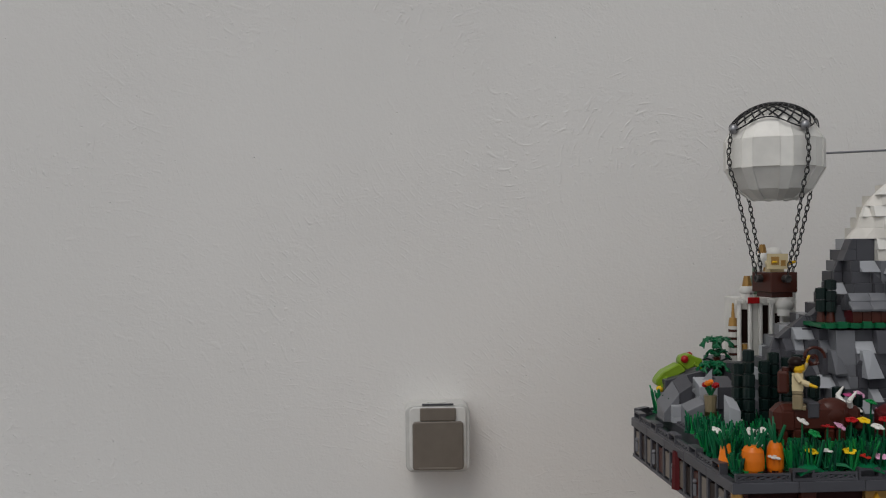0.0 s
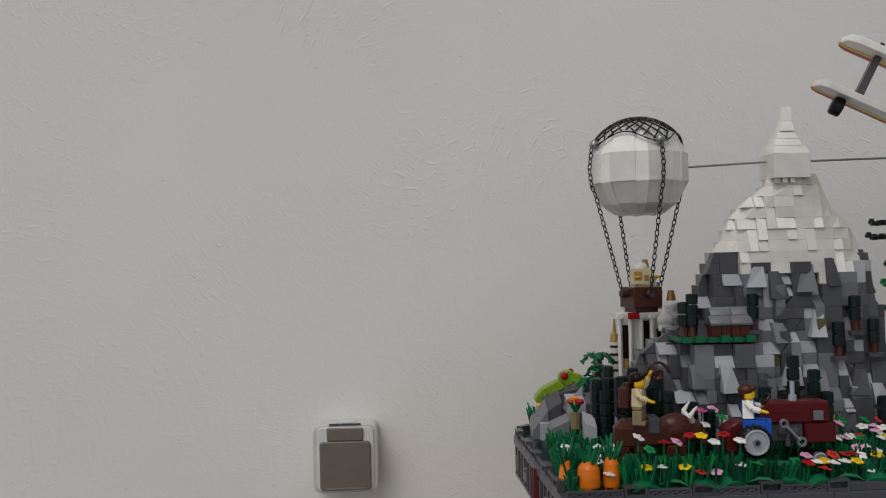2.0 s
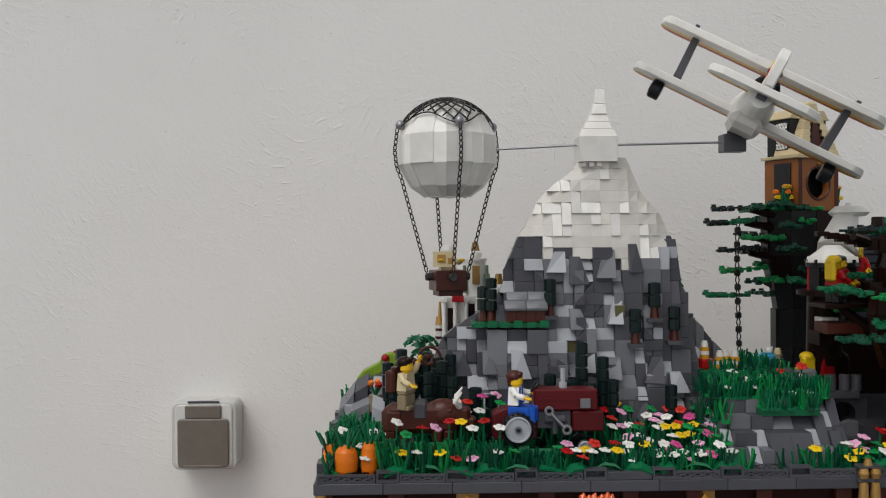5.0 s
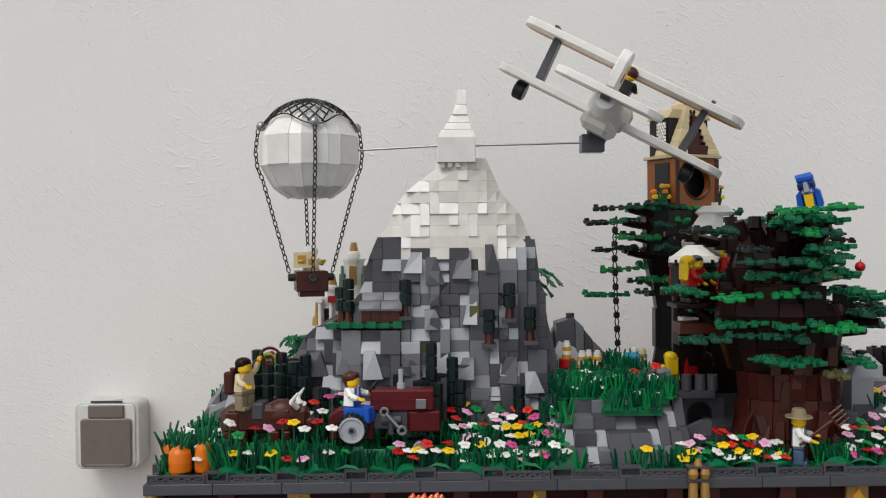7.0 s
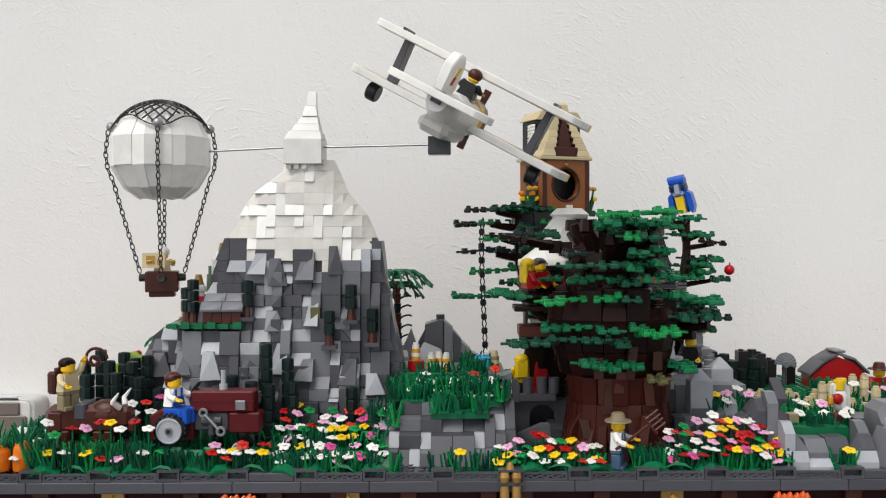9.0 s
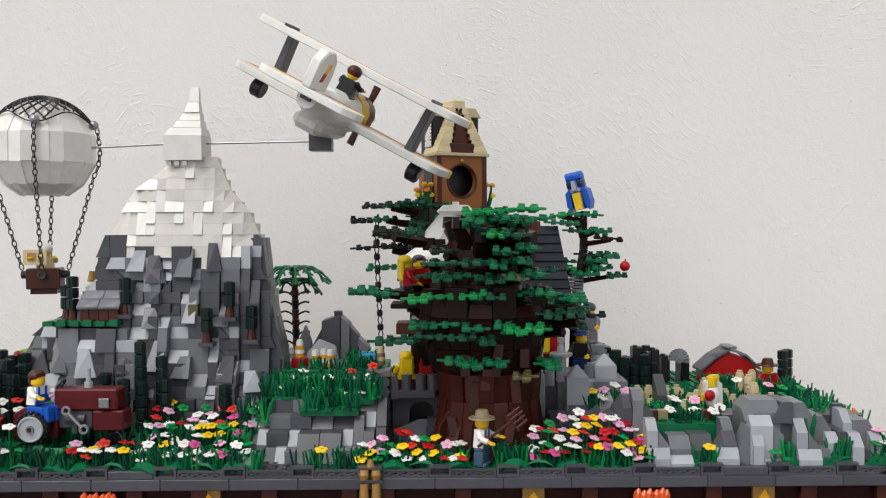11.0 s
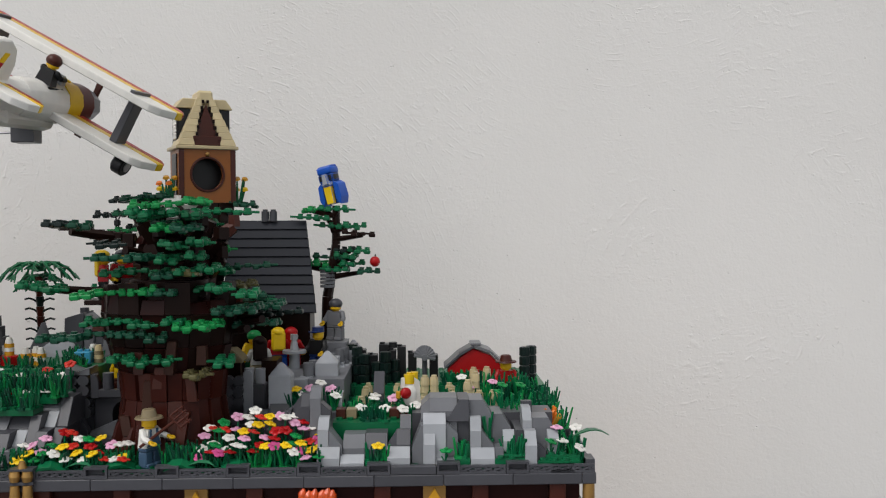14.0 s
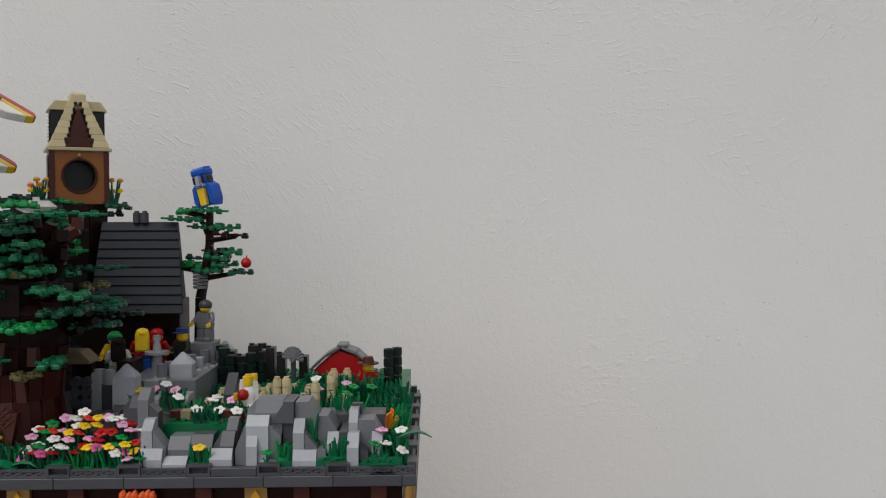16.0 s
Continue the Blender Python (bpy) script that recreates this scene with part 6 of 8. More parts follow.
faces = [f for f in front.faces if (Vector((f.calc_center_median().x, f.calc_center_median().z)) - Vector((0, 0.0265))).length > 0.0149]
drop = [f for f in front.faces if f not in faces]
bmesh.ops.delete(front, geom=drop, context="FACES_ONLY")
ext = bmesh.ops.extrude_face_region(front, geom=front.faces[:])
for v in [g for g in ext["geom"] if isinstance(g, bmesh.types.BMVert)]:
    v.co.y += 0.0079
sh = shape("nougat")
sh.merge(front)
part("front_wall", sh, house)
for x in (-W2, W2 - 0.002):
    part("side_wall", shape("nougat").box(x, x + 0.002, -W2 + 0.0081, -W2 + 0.0238, 0, 0.0500), house)
# Black sheet before the rear wall: the dark of the hollow, done in colour.
part("round_opening", shape("black").box(-W2 + 0.0022, W2 - 0.0022, -W2 + 0.0215, -W2 + 0.0236, 0.001, 0.0498), house, "black inner wall behind the opening")
part("opening_ring", shape("brown").ring((0, -W2 - 0.0002, 0.0265), 0.0158, 0.0012, (1, 0, 0), (0, 0, 1), 28, 6), house, "brown ring round the opening")
for x in (-W2 - 0.0004, W2 - 0.0046):
    part("corner_beam", shape("brown").box(x, x + 0.005, -W2 - 0.0012, -W2 - 0.0002, 0, 0.0496).bevel(0.0003), house, "reddish brown corner beam")
# No hole here: a black sheet on the wall stands for the dark inside.
part("side_window", shape("black").box(-W2 - 0.0012, -W2 - 0.0002, -0.016, 0.010, 0.006, 0.046), house, "dark side opening")
part("gold_stud", shape("gold").ball((0, -W2 - 0.001, 0.0455), 0.0022, u=8, v=6), house, "small gold knob")
eave = part("eave", shape("tan").box(-W2 - 0.003, W2 + 0.003, -W2 - 0.003, W2 + 0.003, 0.0502, 0.0534).bevel(0.0005), house, "tan roof eave")
part("gable_beam", shape("brown").box(-0.0135, 0.0135, -W2 - 0.0016, -W2 + 0.010, 0.0536, 0.0625).bevel(0.0005), house, "brown beam under the gable")
part("attic", shape("black").box(-W2 + 0.002, W2 - 0.002, -0.012, W2 - 0.002, 0.0536, 0.0890).bevel(0.0006), house, "black attic block")
part("attic_gable", shape("brown").prism([(-0.011, 0.0627), (0.011, 0.0627), (0.0, 0.092)], -W2 + 0.004, -W2 + 0.010), house, "brown gable")
part("roof_ridge", shape("tan").prism([(-W2 - 0.001, 0.0892), (W2 + 0.001, 0.0892), (W2 - 0.006, 0.0985), (-W2 + 0.006, 0.0985)], -0.014, W2, "y").bevel(0.0006), house, "tan roof top")
for k in range(8):
    for sx in (-1, 1):
        t0, t1 = k / 8, (k + 1) / 8
        xo, xi = W2 + 0.001 - t0 * 0.0225, 0.0118 * (1 - t0) * (1 if k > 0 else 1.0) + 0.0006
        z0 = 0.0536 + t0 * 0.0500
        y0 = -W2 - 0.0022 + t0 * 0.012
        a, b = sorted((sx * xi, sx * xo))
        yr, cut = y0 + 0.020 + 0.02 * (1 - t0), 0.0022
        la, lb = (a + cut, b) if sx < 0 else (a, b - cut)
        part("shingle", shape("tan").block([Vector(p) for p in ((a, y0, z0 + 0.0001), (b, y0, z0 + 0.0001), (a, yr, z0 + 0.0001), (b, yr, z0 + 0.0001), (la, y0 + 0.0010, z0 + 0.0062), (lb, y0 + 0.0010, z0 + 0.0062), (la, yr, z0 + 0.0062), (lb, yr, z0 + 0.0062))]).bevel(0.0003), house, "tan shingle")
        part("shingle_tooth", shape("dark_brown").box(min(sx * xi, sx * (xi - 0.0025)), max(sx * xi, sx * (xi - 0.0025)), y0 + 0.0006, y0 + 0.005, z0 + 0.0030, z0 + 0.0060), house, "dark brown tooth")
part("ridge_cap", shape("tan").chamfered(-0.0075, 0.0075, -W2 + 0.008, 0.012, 0.0937, 0.1060, 0.002), house, "tan ridge cap")
lw = part("lattice_window", shape("black").box(-W2 + 0.0008, -W2 + 0.0019, -0.0095, 0.0085, 0.0590, 0.0860), house, "black framed window")
for d in (-1, 1):
    for k in range(-3, 4):
        s = shape("white")
        za, zb = 0.0725 - d * 0.012 + k * 0.0065, 0.0725 + d * 0.012 + k * 0.0065
        p, q = Vector((-W2 + 0.0003, -0.0085, za)), Vector((-W2 + 0.0003, 0.0075, zb))
        lo, hi = 0.0600, 0.0850
        u0 = max(0, min(1, (lo - p.z) / (q.z - p.z))) if d > 0 else max(0, min(1, (hi - p.z) / (q.z - p.z)))
        u1 = max(0, min(1, (hi - p.z) / (q.z - p.z))) if d > 0 else max(0, min(1, (lo - p.z) / (q.z - p.z)))
        if u1 - u0 > 0.1:
            part("lattice_bar", s.rod(p.lerp(q, u0), p.lerp(q, u1), 0.0009, n=5), lw, "white lattice bar")
house.matrix_basis = pose(0.6625, 0.9045, 0.3952, 0, 0, 25.5) @ Matrix.Diagonal((0.97, 0.80, 1, 1))
for x, y, n in ((-0.034, -0.018, 14), (0.032, -0.012, 9)):
    pot = thing("balcony_plant", "green toy plant with yellow and orange blossoms beside the house", "plant", (0.6612 + x * 0.94 - y * 0.34, 0.908 + x * 0.34 + y * 0.94, 0.3955))
    for k in range(n):
        a = k * 2.4
        tip = Vector((math.cos(a) * 0.007, math.sin(a) * 0.005, 0.012 + 0.005 * (k % 3)))
        part("stem", shape("green").rod((math.cos(a) * 0.003, math.sin(a) * 0.003, 0), tip, 0.0016, 0.0008, n=5), pot)
        if k % 2 == 0:
            part("blossom", shape(("yellow", "orange", "amber")[k % 3]).rod(tip, tip + Vector((0, -0.001, 0.002)), 0.0034, 0.0026, n=7), pot, "yellow and orange blossom")

# ---- slate house and the thin tree behind ----
slate = thing("slate_house", "dark brown toy house with a steep dark grey plank roof", "house", (0.735, 0.885, 0.2202))
part("wall", shape("dark_brown").box(-0.056, 0.034, -0.016, 0.020, 0, 0.085).bevel(0.0005), slate)
part("door", shape("brown").box(-0.006, 0.008, -0.0175, -0.0162, 0.0, 0.030), slate, "reddish brown door")
for k in range(10):
    t0, t1 = k / 10, (k + 1) / 10
    y0, y1 = -0.032 + 0.033 * t0, -0.032 + 0.033 * t1
    z0, z1 = 0.073 + 0.084 * t0, 0.073 + 0.084 * t1
    xr = 0.0420 - 0.0130 * t0
    xl = -0.0440 + 0.002 * t0
    part("roof_plank", shape("slate").block([Vector(p) for p in ((xl, y0, z0), (xr, y0, z0), (xl, y1 + 0.002, z1), (xr - 0.0012, y1 + 0.002, z1), (xl, y0 - 0.0032, z0 + 0.0012), (xr, y0 - 0.0032, z0 + 0.0012), (xl, y1 - 0.0012, z1 + 0.0010), (xr - 0.0012, y1 - 0.0012, z1 + 0.0010))]).bevel(0.0004), slate, "dark grey roof plank")
part("roof_rear", shape("slate").block([Vector(p) for p in ((-0.042, 0.0008, 0.080), (0.029, 0.0008, 0.080), (-0.042, 0.028, 0.080), (0.029, 0.028, 0.080), (-0.042, 0.0008, 0.157), (0.029, 0.0008, 0.157), (-0.042, 0.004, 0.157), (0.029, 0.004, 0.157))]), slate)
for x in (-0.009, -0.0015):
    part("chimney_pot", shape("dark_grey").rod((x, -0.002, 0.157), (x, -0.002, 0.1665), 0.0036, n=12).stud(x, -0.002, 0.1665), slate, "dark grey round chimney")

thin = thing("thin_tree", "slender brown toy tree with sparse green leaves", "tree", (0.781, 0.893, 0.2202))
part("trunk", shape("dark_brown").rod((0, 0, 0), (0.002, 0, 0.085), 0.0062, 0.0052, n=8).rod((0.002, 0, 0.085), (0.010, 0.004, 0.135), 0.0050, 0.0042, n=8).rod((0.010, 0.004, 0.135), (0.010, 0.006, 0.172), 0.0042, 0.0036, n=8), thin)
for k in range(5):
    part("grey_ring", shape("mid_grey").rod((0.002, 0, 0.094 + k * 0.0034), (0.002, 0, 0.0964 + k * 0.0034), 0.0072, n=14), thin, "grey round disc")
for x, z, n, c in ((-0.012, 0.1685, 3, "bright_green"), (0.012, 0.1690, 2, "green"), (0.006, 0.1530, 3, "green"), (0.036, 0.1455, 2, "dark_brown"), (0.024, 0.130, 2, "green"), (0.018, 0.1175, 3, "green"), (-0.008, 0.1180, 3, "bright_green"), (0.034, 0.110, 2, "dark_green"), (0.010, 0.1300, 2, "pine"), (-0.016, 0.1150, 3, "bright_green"), (0.004, 0.1120, 4, "green"), (0.016, 0.1220, 3, "dark_green"), (0.002, 0.1600, 3, "green"), (0.020, 0.1530, 3, "green"), (0.028, 0.1240, 3, "green")):
    part("leaf_spray", sprig_mesh(c, 300 + int(x * 1000) + n, 4 + n), thin, c.replace("_", " ") + " leaves", pose(x, 0.002, z, 0, 3, 180 if x < 0 else 0))
    part("branch", shape("dark_brown").rod((0.008, 0.003, z - 0.006), (x, 0.002, z - 0.002), 0.0030, 0.0020, n=6), thin, "dark brown branch")
whole("red_apple", shape("red").ball((0, 0, 0), 0.0050, u=16, v=10).use("dark_brown").rod((0, 0, 0.0045), (0.0006, 0, 0.0070), 0.0006, n=5), "shiny red toy apple on a leaf tip", "apple", (0.8288, 0.884, 0.3390))
bird = shape("blue").chamfered(-0.0078, 0.0078, -0.0085, 0.0070, 0.0300, 0.0362, 0.0010).prism([(-0.0085, 0.0352), (0.0070, 0.0352), (0.0060, 0.0382), (-0.0030, 0.0382)], -0.0085, 0.0065, "x")
bird.use("black").chamfered(-0.0082, -0.0022, -0.0078, 0.0050, 0.0222, 0.0302, 0.0010).chamfered(0.0022, 0.0082, -0.0078, 0.0050, 0.0222, 0.0302, 0.0010)
bird.use("light_grey").prism([(-0.0030, 0.0200), (0.0030, 0.0200), (0.0020, 0.0302), (-0.0020, 0.0302)], -0.0105, 0.004).chamfered(-0.0058, 0.0058, -0.0086, -0.004, 0.0178, 0.0224, 0.0008)
bird.use("navy").chamfered(-0.0066, 0.0066, -0.0050, 0.0070, 0.0008, 0.0222, 0.0012)
bird.use("yellow").prism([(-0.0040, 0.0010), (0.0040, 0.0010), (0.0045, 0.0180), (-0.0045, 0.0180)], -0.0088, -0.0052)
for sx in (-1, 1):
    bird.use("blue").prism([(sx * 0.0060, 0.0230), (sx * 0.0112, 0.0190), (sx * 0.0122, 0.0060), (sx * 0.0095, -0.0010), (sx * 0.0066, 0.0040)], -0.0070, 0.0075)
bird.bevel(0.0004)
parrot = whole("toy_parrot", bird, "blue and yellow toy-brick parrot perched on the thin tree", "toy bird", (0.7885, 0.903, 0.3920), -24)
parrot.matrix_basis = pose(0.7905, 0.903, 0.3935, 0, -13, 0) @ pose(0, 0, 0, 0, 0, -26)

# ---- tree house stalls behind the great tree ----
stall = thing("tree_stall", "round toy stall with white conical roofs and red panels", "stall", (0.640, 0.780, 0.2202))
part("post", shape("dark_brown").rod((0, 0.022, 0), (0, 0.012, 0.100), 0.014, 0.016, n=12), stall, "dark brown post")
part("floor_plate", shape("dark_brown").rod((0, 0, 0.1002), (0, 0, 0.1045), 0.029, n=16), stall, "dark brown round floor")
for k in range(8):
    a = radians(22 + 45 * k)
    part("panel", shape("red" if k % 2 else "black").box(-0.0055, 0.0055, -0.001, 0.001, 0.1046, 0.124), stall, "red panel" if k % 2 else "black panel", pose(math.cos(a) * 0.019, math.sin(a) * 0.019, 0, 0, 0, 112 + 45 * k))
part("roof_band", shape("black").rod((0, 0, 0.1242), (0, 0, 0.1275), 0.0215, n=16), stall, "black band")
for k in range(12):
    a = radians(30 * k)
    part("band_tooth", shape("black").box(math.cos(a) * 0.0205 - 0.0014, math.cos(a) * 0.0205 + 0.0014, math.sin(a) * 0.0205 - 0.0014, math.sin(a) * 0.0205 + 0.0014, 0.1275, 0.1305), stall, "black tooth")
part("roof", shape("white").rod((0, 0, 0.1276), (0, 0, 0.1330), 0.0225, 0.0215, n=8).rod((0, 0, 0.1330), (0, 0, 0.1425), 0.0195, 0.007, n=8).bevel(0.0006), stall, "white conical roof")
part("upper_post", shape("white").rod((0.008, 0.008, 0.1380), (0.022, 0.021, 0.1675), 0.0180, 0.0100, n=8), stall, "white tapering tent roof")
part("dish", shape("white").rod((0.025, 0.024, 0.1677), (0.025, 0.024, 0.1710), 0.0140, 0.0172, n=20).rod((0.025, 0.024, 0.1710), (0.025, 0.024, 0.1765), 0.0172, 0.0110, n=20).rod((0.025, 0.024, 0.1765), (0.025, 0.024, 0.1795), 0.0030, n=8), stall, "white round lid")
part("balcony", shape("white").box(-0.013, 0.001, -0.010, 0.006, 0.070, 0.0815).bevel(0.0006), stall, "white balcony box")
part("balcony_post", shape("tan").rod((0.008, -0.014, 0.070), (0.011, -0.014, 0.100), 0.0012, n=6), stall, "thin tan pole")
part("bracket", shape("dark_brown").box(-0.016, 0.012, -0.012, 0.012, 0.058, 0.0698), stall)
part("lower_block", shape("brown").chamfered(-0.024, 0.006, -0.046, -0.020, 0.0710, 0.0800, 0.0008), stall, "reddish brown lower block")
part("lower_beam", shape("dark_brown").box(-0.010, 0.000, -0.0195, -0.0125, 0.060, 0.0780), stall)

# ---- castle walls ----
gatehouse = thing("gatehouse_wall", "dark grey toy castle wall with round merlons and an arched gate", "castle wall", (0.6228, 0.748, 0.1946))
arch = [(0.0095 * math.cos(radians(q)) + 0.012, 0.030 + 0.0095 * math.sin(radians(q))) for q in range(180, -1, -20)]
# Wall and merlons in dark grey: the great tree's shade is put into their colour.
part("wall_block", shape("dark_grey").prism([(-0.010, 0), (0.0025, 0)] + arch + [(0.0215, 0), (0.030, 0), (0.030, 0.0430), (-0.010, 0.0430)], 0.002, 0.014), gatehouse)
# Black sheet added behind the arch for the dark inside the gate.
part("gate_back", shape("black").box(0.000, 0.024, 0.0142, 0.016, 0, 0.042), gatehouse, "black gate recess")
part("beam", shape("dark_grey").box(-0.0108, 0.0220, -0.0050, 0.0018, 0.0432, 0.0495).bevel(0.0005), gatehouse, "dark grey beam under the merlons")
part("bracket", shape("dark_grey").prism([(-0.0110, 0.0424), (-0.0050, 0.0424), (-0.0050, 0.0560), (-0.0070, 0.0615), (-0.0110, 0.0615)], -0.0052, 0.0016).bevel(0.0006), gatehouse)
for x in (0.001, 0.0115, 0.0205):
    part("merlon", shape("dark_grey").rod((x, -0.0016, 0.0496), (x, -0.0016, 0.0625), 0.0040, n=14), gatehouse, "grey round merlon")
for k, (x, z) in enumerate(((-0.0240, 0.0570), (-0.0158, 0.0570), (-0.0240, 0.0490), (-0.0158, 0.0490), (-0.0155, 0.0390), (-0.0150, 0.0310))):
    part("round_stone", shape("dark_grey").rod((x, 0.002, z), (x, -0.007 + 0.002 * (k > 3), z), 0.0042, n=14), gatehouse, "grey round stone")
part("corner_block", shape("dark_grey").box(-0.0285, -0.0112, 0.0022, 0.016, 0, 0.0612).bevel(0.0005), gatehouse)
part("notched_cap", shape("mid_grey").prism([(-0.0285, 0.0614), (-0.0112, 0.0614), (-0.0112, 0.0670), (-0.0200, 0.0640), (-0.0285, 0.0670)], -0.006, 0.014), gatehouse, "grey notched cap")
part("ramp", shape("mid_grey").prism([(-0.008, 0.0), (0.016, 0.0), (0.016, 0.0270), (0.010, 0.0270), (-0.008, 0.0185)], -0.016, -0.008), gatehouse, "grey ramp stone")
part("side_slope", shape("dark_grey").prism([(-0.034, 0.0), (-0.0105, 0.0), (-0.0105, 0.020), (-0.018, 0.032), (-0.034, 0.036)], -0.014, -0.0075), gatehouse)

gatehouse.matrix_basis = gatehouse.matrix_basis @ Matrix.Diagonal((1.09, 1.0, 1.0, 1))
rear_wall = thing("courtyard_wall", "light grey toy castle wall with pointed stones", "castle wall", (0.764, 0.757, 0.2203))
part("wall_block", shape("dark_grey").box(-0.049, -0.0175, -0.004, 0.010, 0, 0.0255).bevel(0.0005), rear_wall)
part("rounded_end", shape("light_grey").prism([(-0.0345, 0.0), (-0.0265, 0.0), (-0.0265, 0.0350), (-0.0285, 0.0372), (-0.0325, 0.0372), (-0.0345, 0.0350)], -0.0065, -0.0042).bevel(0.0006), rear_wall, "light grey rounded end")
part("merlon", shape("light_grey").rod((-0.0220, 0.002, 0.0256), (-0.0220, 0.002, 0.0375), 0.0042, n=14), rear_wall, "grey round merlon")
part("merlon", shape("light_grey").rod((-0.0310, 0.004, 0.0256), (-0.0310, 0.004, 0.0375), 0.0042, n=14), rear_wall, "grey round merlon")


def pointed_stone(x, y, h, w=0.0102):
    part("pointed_stone", shape("light_grey").box(x - w, x + w, y - 0.008, y + 0.008, 0, h - 0.010).block([Vector((x + u * (w if z == 0 else 0.0012), y + v * (0.008 if z == 0 else 0.0012), h - 0.010 + z)) for z in (0, 0.0095) for v in (-1, 1) for u in (-1, 1)]).bevel(0.0004), rear_wall, "light grey pointed stone")


pointed_stone(-0.0020, -0.0170, 0.0455, 0.0090)
pointed_stone(0.0290, 0.034, 0.0475, 0.0095)
pointed_stone(0.0440, 0.128, 0.0450, 0.0085)
for k in range(11):
    u = k / 10
    x, y = 0.0090 + 0.034 * u, 0.012 + 0.108 * u
    part("wall_block", shape(("light_grey", "light_grey", "mid_grey")[k % 3]).box(x - 0.0050, x + 0.0060, y - 0.0050, y + 0.0052, 0, 0.0275 + 0.003 * u + (0.007 if k in (6, 9) else 0)).bevel(0.0005), rear_wall)
    if k > 1:
        for z in (0.0150, 0.0235):
            part("round_stone", shape("light_grey").rod((x + 0.0061, y, z), (x + 0.0105, y, z), 0.0041, n=12), rear_wall, "grey round stone")
    if k in (1, 2, 5, 7, 8, 10):
        part("round_stone", shape("mid_grey").rod((x + 0.002, y - 0.001, 0.0276 + 0.003 * u), (x + 0.002, y - 0.001, 0.0385 + 0.004 * u), 0.0042, n=12), rear_wall, "grey round stone")
for k in range(3):
    for x in (-0.0455, -0.0375):
        part("round_stone", shape("dark_grey").rod((x, -0.004, 0.0125 + 0.0083 * k), (x, -0.011, 0.0125 + 0.0083 * k), 0.0041, n=14), rear_wall, "dark grey round stone")
part("olive_cap", shape("dark_tan").prism([(-0.066, 0.0435), (-0.034, 0.0435), (-0.034, 0.0465), (-0.042, 0.0540), (-0.058, 0.0540), (-0.066, 0.0490)], -0.010, 0.012).bevel(0.0006), rear_wall, "dark tan sloped cap")
part("cap_post", shape("dark_brown").box(-0.056, -0.040, 0.0105, 0.020, 0, 0.0434), rear_wall, "dark brown post")
fountain = thing("stone_fountain", "grey toy fountain column in the courtyard", "fountain", (0.7600, 0.828, 0.2205))
part("column", shape("light_grey").rod((0, 0, 0), (0, 0, 0.040), 0.0060, 0.0045, n=14), fountain)
part("bowl", shape("light_grey").rod((0, 0, 0.040), (0, 0, 0.0425), 0.0105, n=18).rod((0, 0, 0.0425), (0, 0, 0.052), 0.0040, 0.0024, n=10).rod((0, 0, 0.052), (0, 0, 0.0565), 0.0034, n=10), fountain, "grey fountain bowl")
part("courtyard_floor", shape("mid_grey").box(-0.014, 0.045, 0.012, 0.095, 0, 0.0265), rear_wall)

# figures behind the walls and round the house
for name, label, loc, rz, torso, legs, top, cap in (
    ("castle_guard", "toy guard with long red hair behind the merlons", (0.6390, 0.7900, 0.2322), 180, "red", "red", "red", "long"),
    ("castle_page", "long yellow-haired toy page behind the merlons", (0.6215, 0.7900, 0.2322), 190, "yellow", "brown", "yellow", "long"),
    ("castle_cook", "toy cook in dark brown beside the tree", (0.6520, 0.7920, 0.2322), 180, "dark_brown", "dark_brown", "dark_brown", "long"),
    ("stall_keeper", "long yellow-haired toy figure in red on the tree platform", (0.6240, 0.738, 0.3165), 105, "red", "black", "yellow", "long"),
    ("stall_page", "grey-haired toy figure in red on the tree platform", (0.6345, 0.752, 0.3165), 30, "red", "black", "dark_grey", "hair"),
    ("stall_guest", "toy figure in red at the tree stall", (0.6640, 0.788, 0.3249), -20, "red", "black", "yellow", "long"),
    ("wall_knight", "grey-clad toy knight with a dark grey helmet on the wall", (0.7925, 0.872, 0.2665), -20, "mid_grey", "mid_grey", "dark_grey", "helmet"),
    ("postman", "toy figure in black with a navy cap and bouquet", (0.7800, 0.838, 0.2440), -30, "black", "navy", "navy", "peak"),
    ("blonde_visitor", "long blonde-haired toy figure in the courtyard", (0.7440, 0.838, 0.2440), 195, "red", "blue", "yellow", "long"),
    ("brown_visitor", "long brown-haired toy figure in the courtyard", (0.7330, 0.806, 0.2400), 200, "white", "tan", "dark_brown", "long"),
    ("red_visitor", "toy figure with red hair and a red dress", (0.7550, 0.846, 0.2430), 170, "red", "red", "red", "long"),
    ("green_visitor", "toy figure in yellow with a green cap", (0.7270, 0.815, 0.2440), 0, "yellow", "green", "bright_green", "helmet"),
    ("barn_farmer", "toy farmer in red with a brown brimmed hat by the barn", (0.9480, 0.830, 0.2225), 0, "red", "brown", "brown", "brim")):
    figure(name, label, loc, rz, torso, legs, top, cap, sit="farmer" in name, group=FG)
part("page_stand", shape("dark_brown").box(-0.022, 0.032, 0.0162, 0.052, 0.0, 0.0374), gatehouse, "dark brown walkway")
part("bench", shape("dark_brown").box(-0.026, -0.013, 0.030, 0.060, 0, 0.0395), rear_wall, "dark brown bench block")
part("guard_plinth", shape("mid_grey").box(0.018, 0.040, 0.096, 0.126, 0, 0.0460), rear_wall)
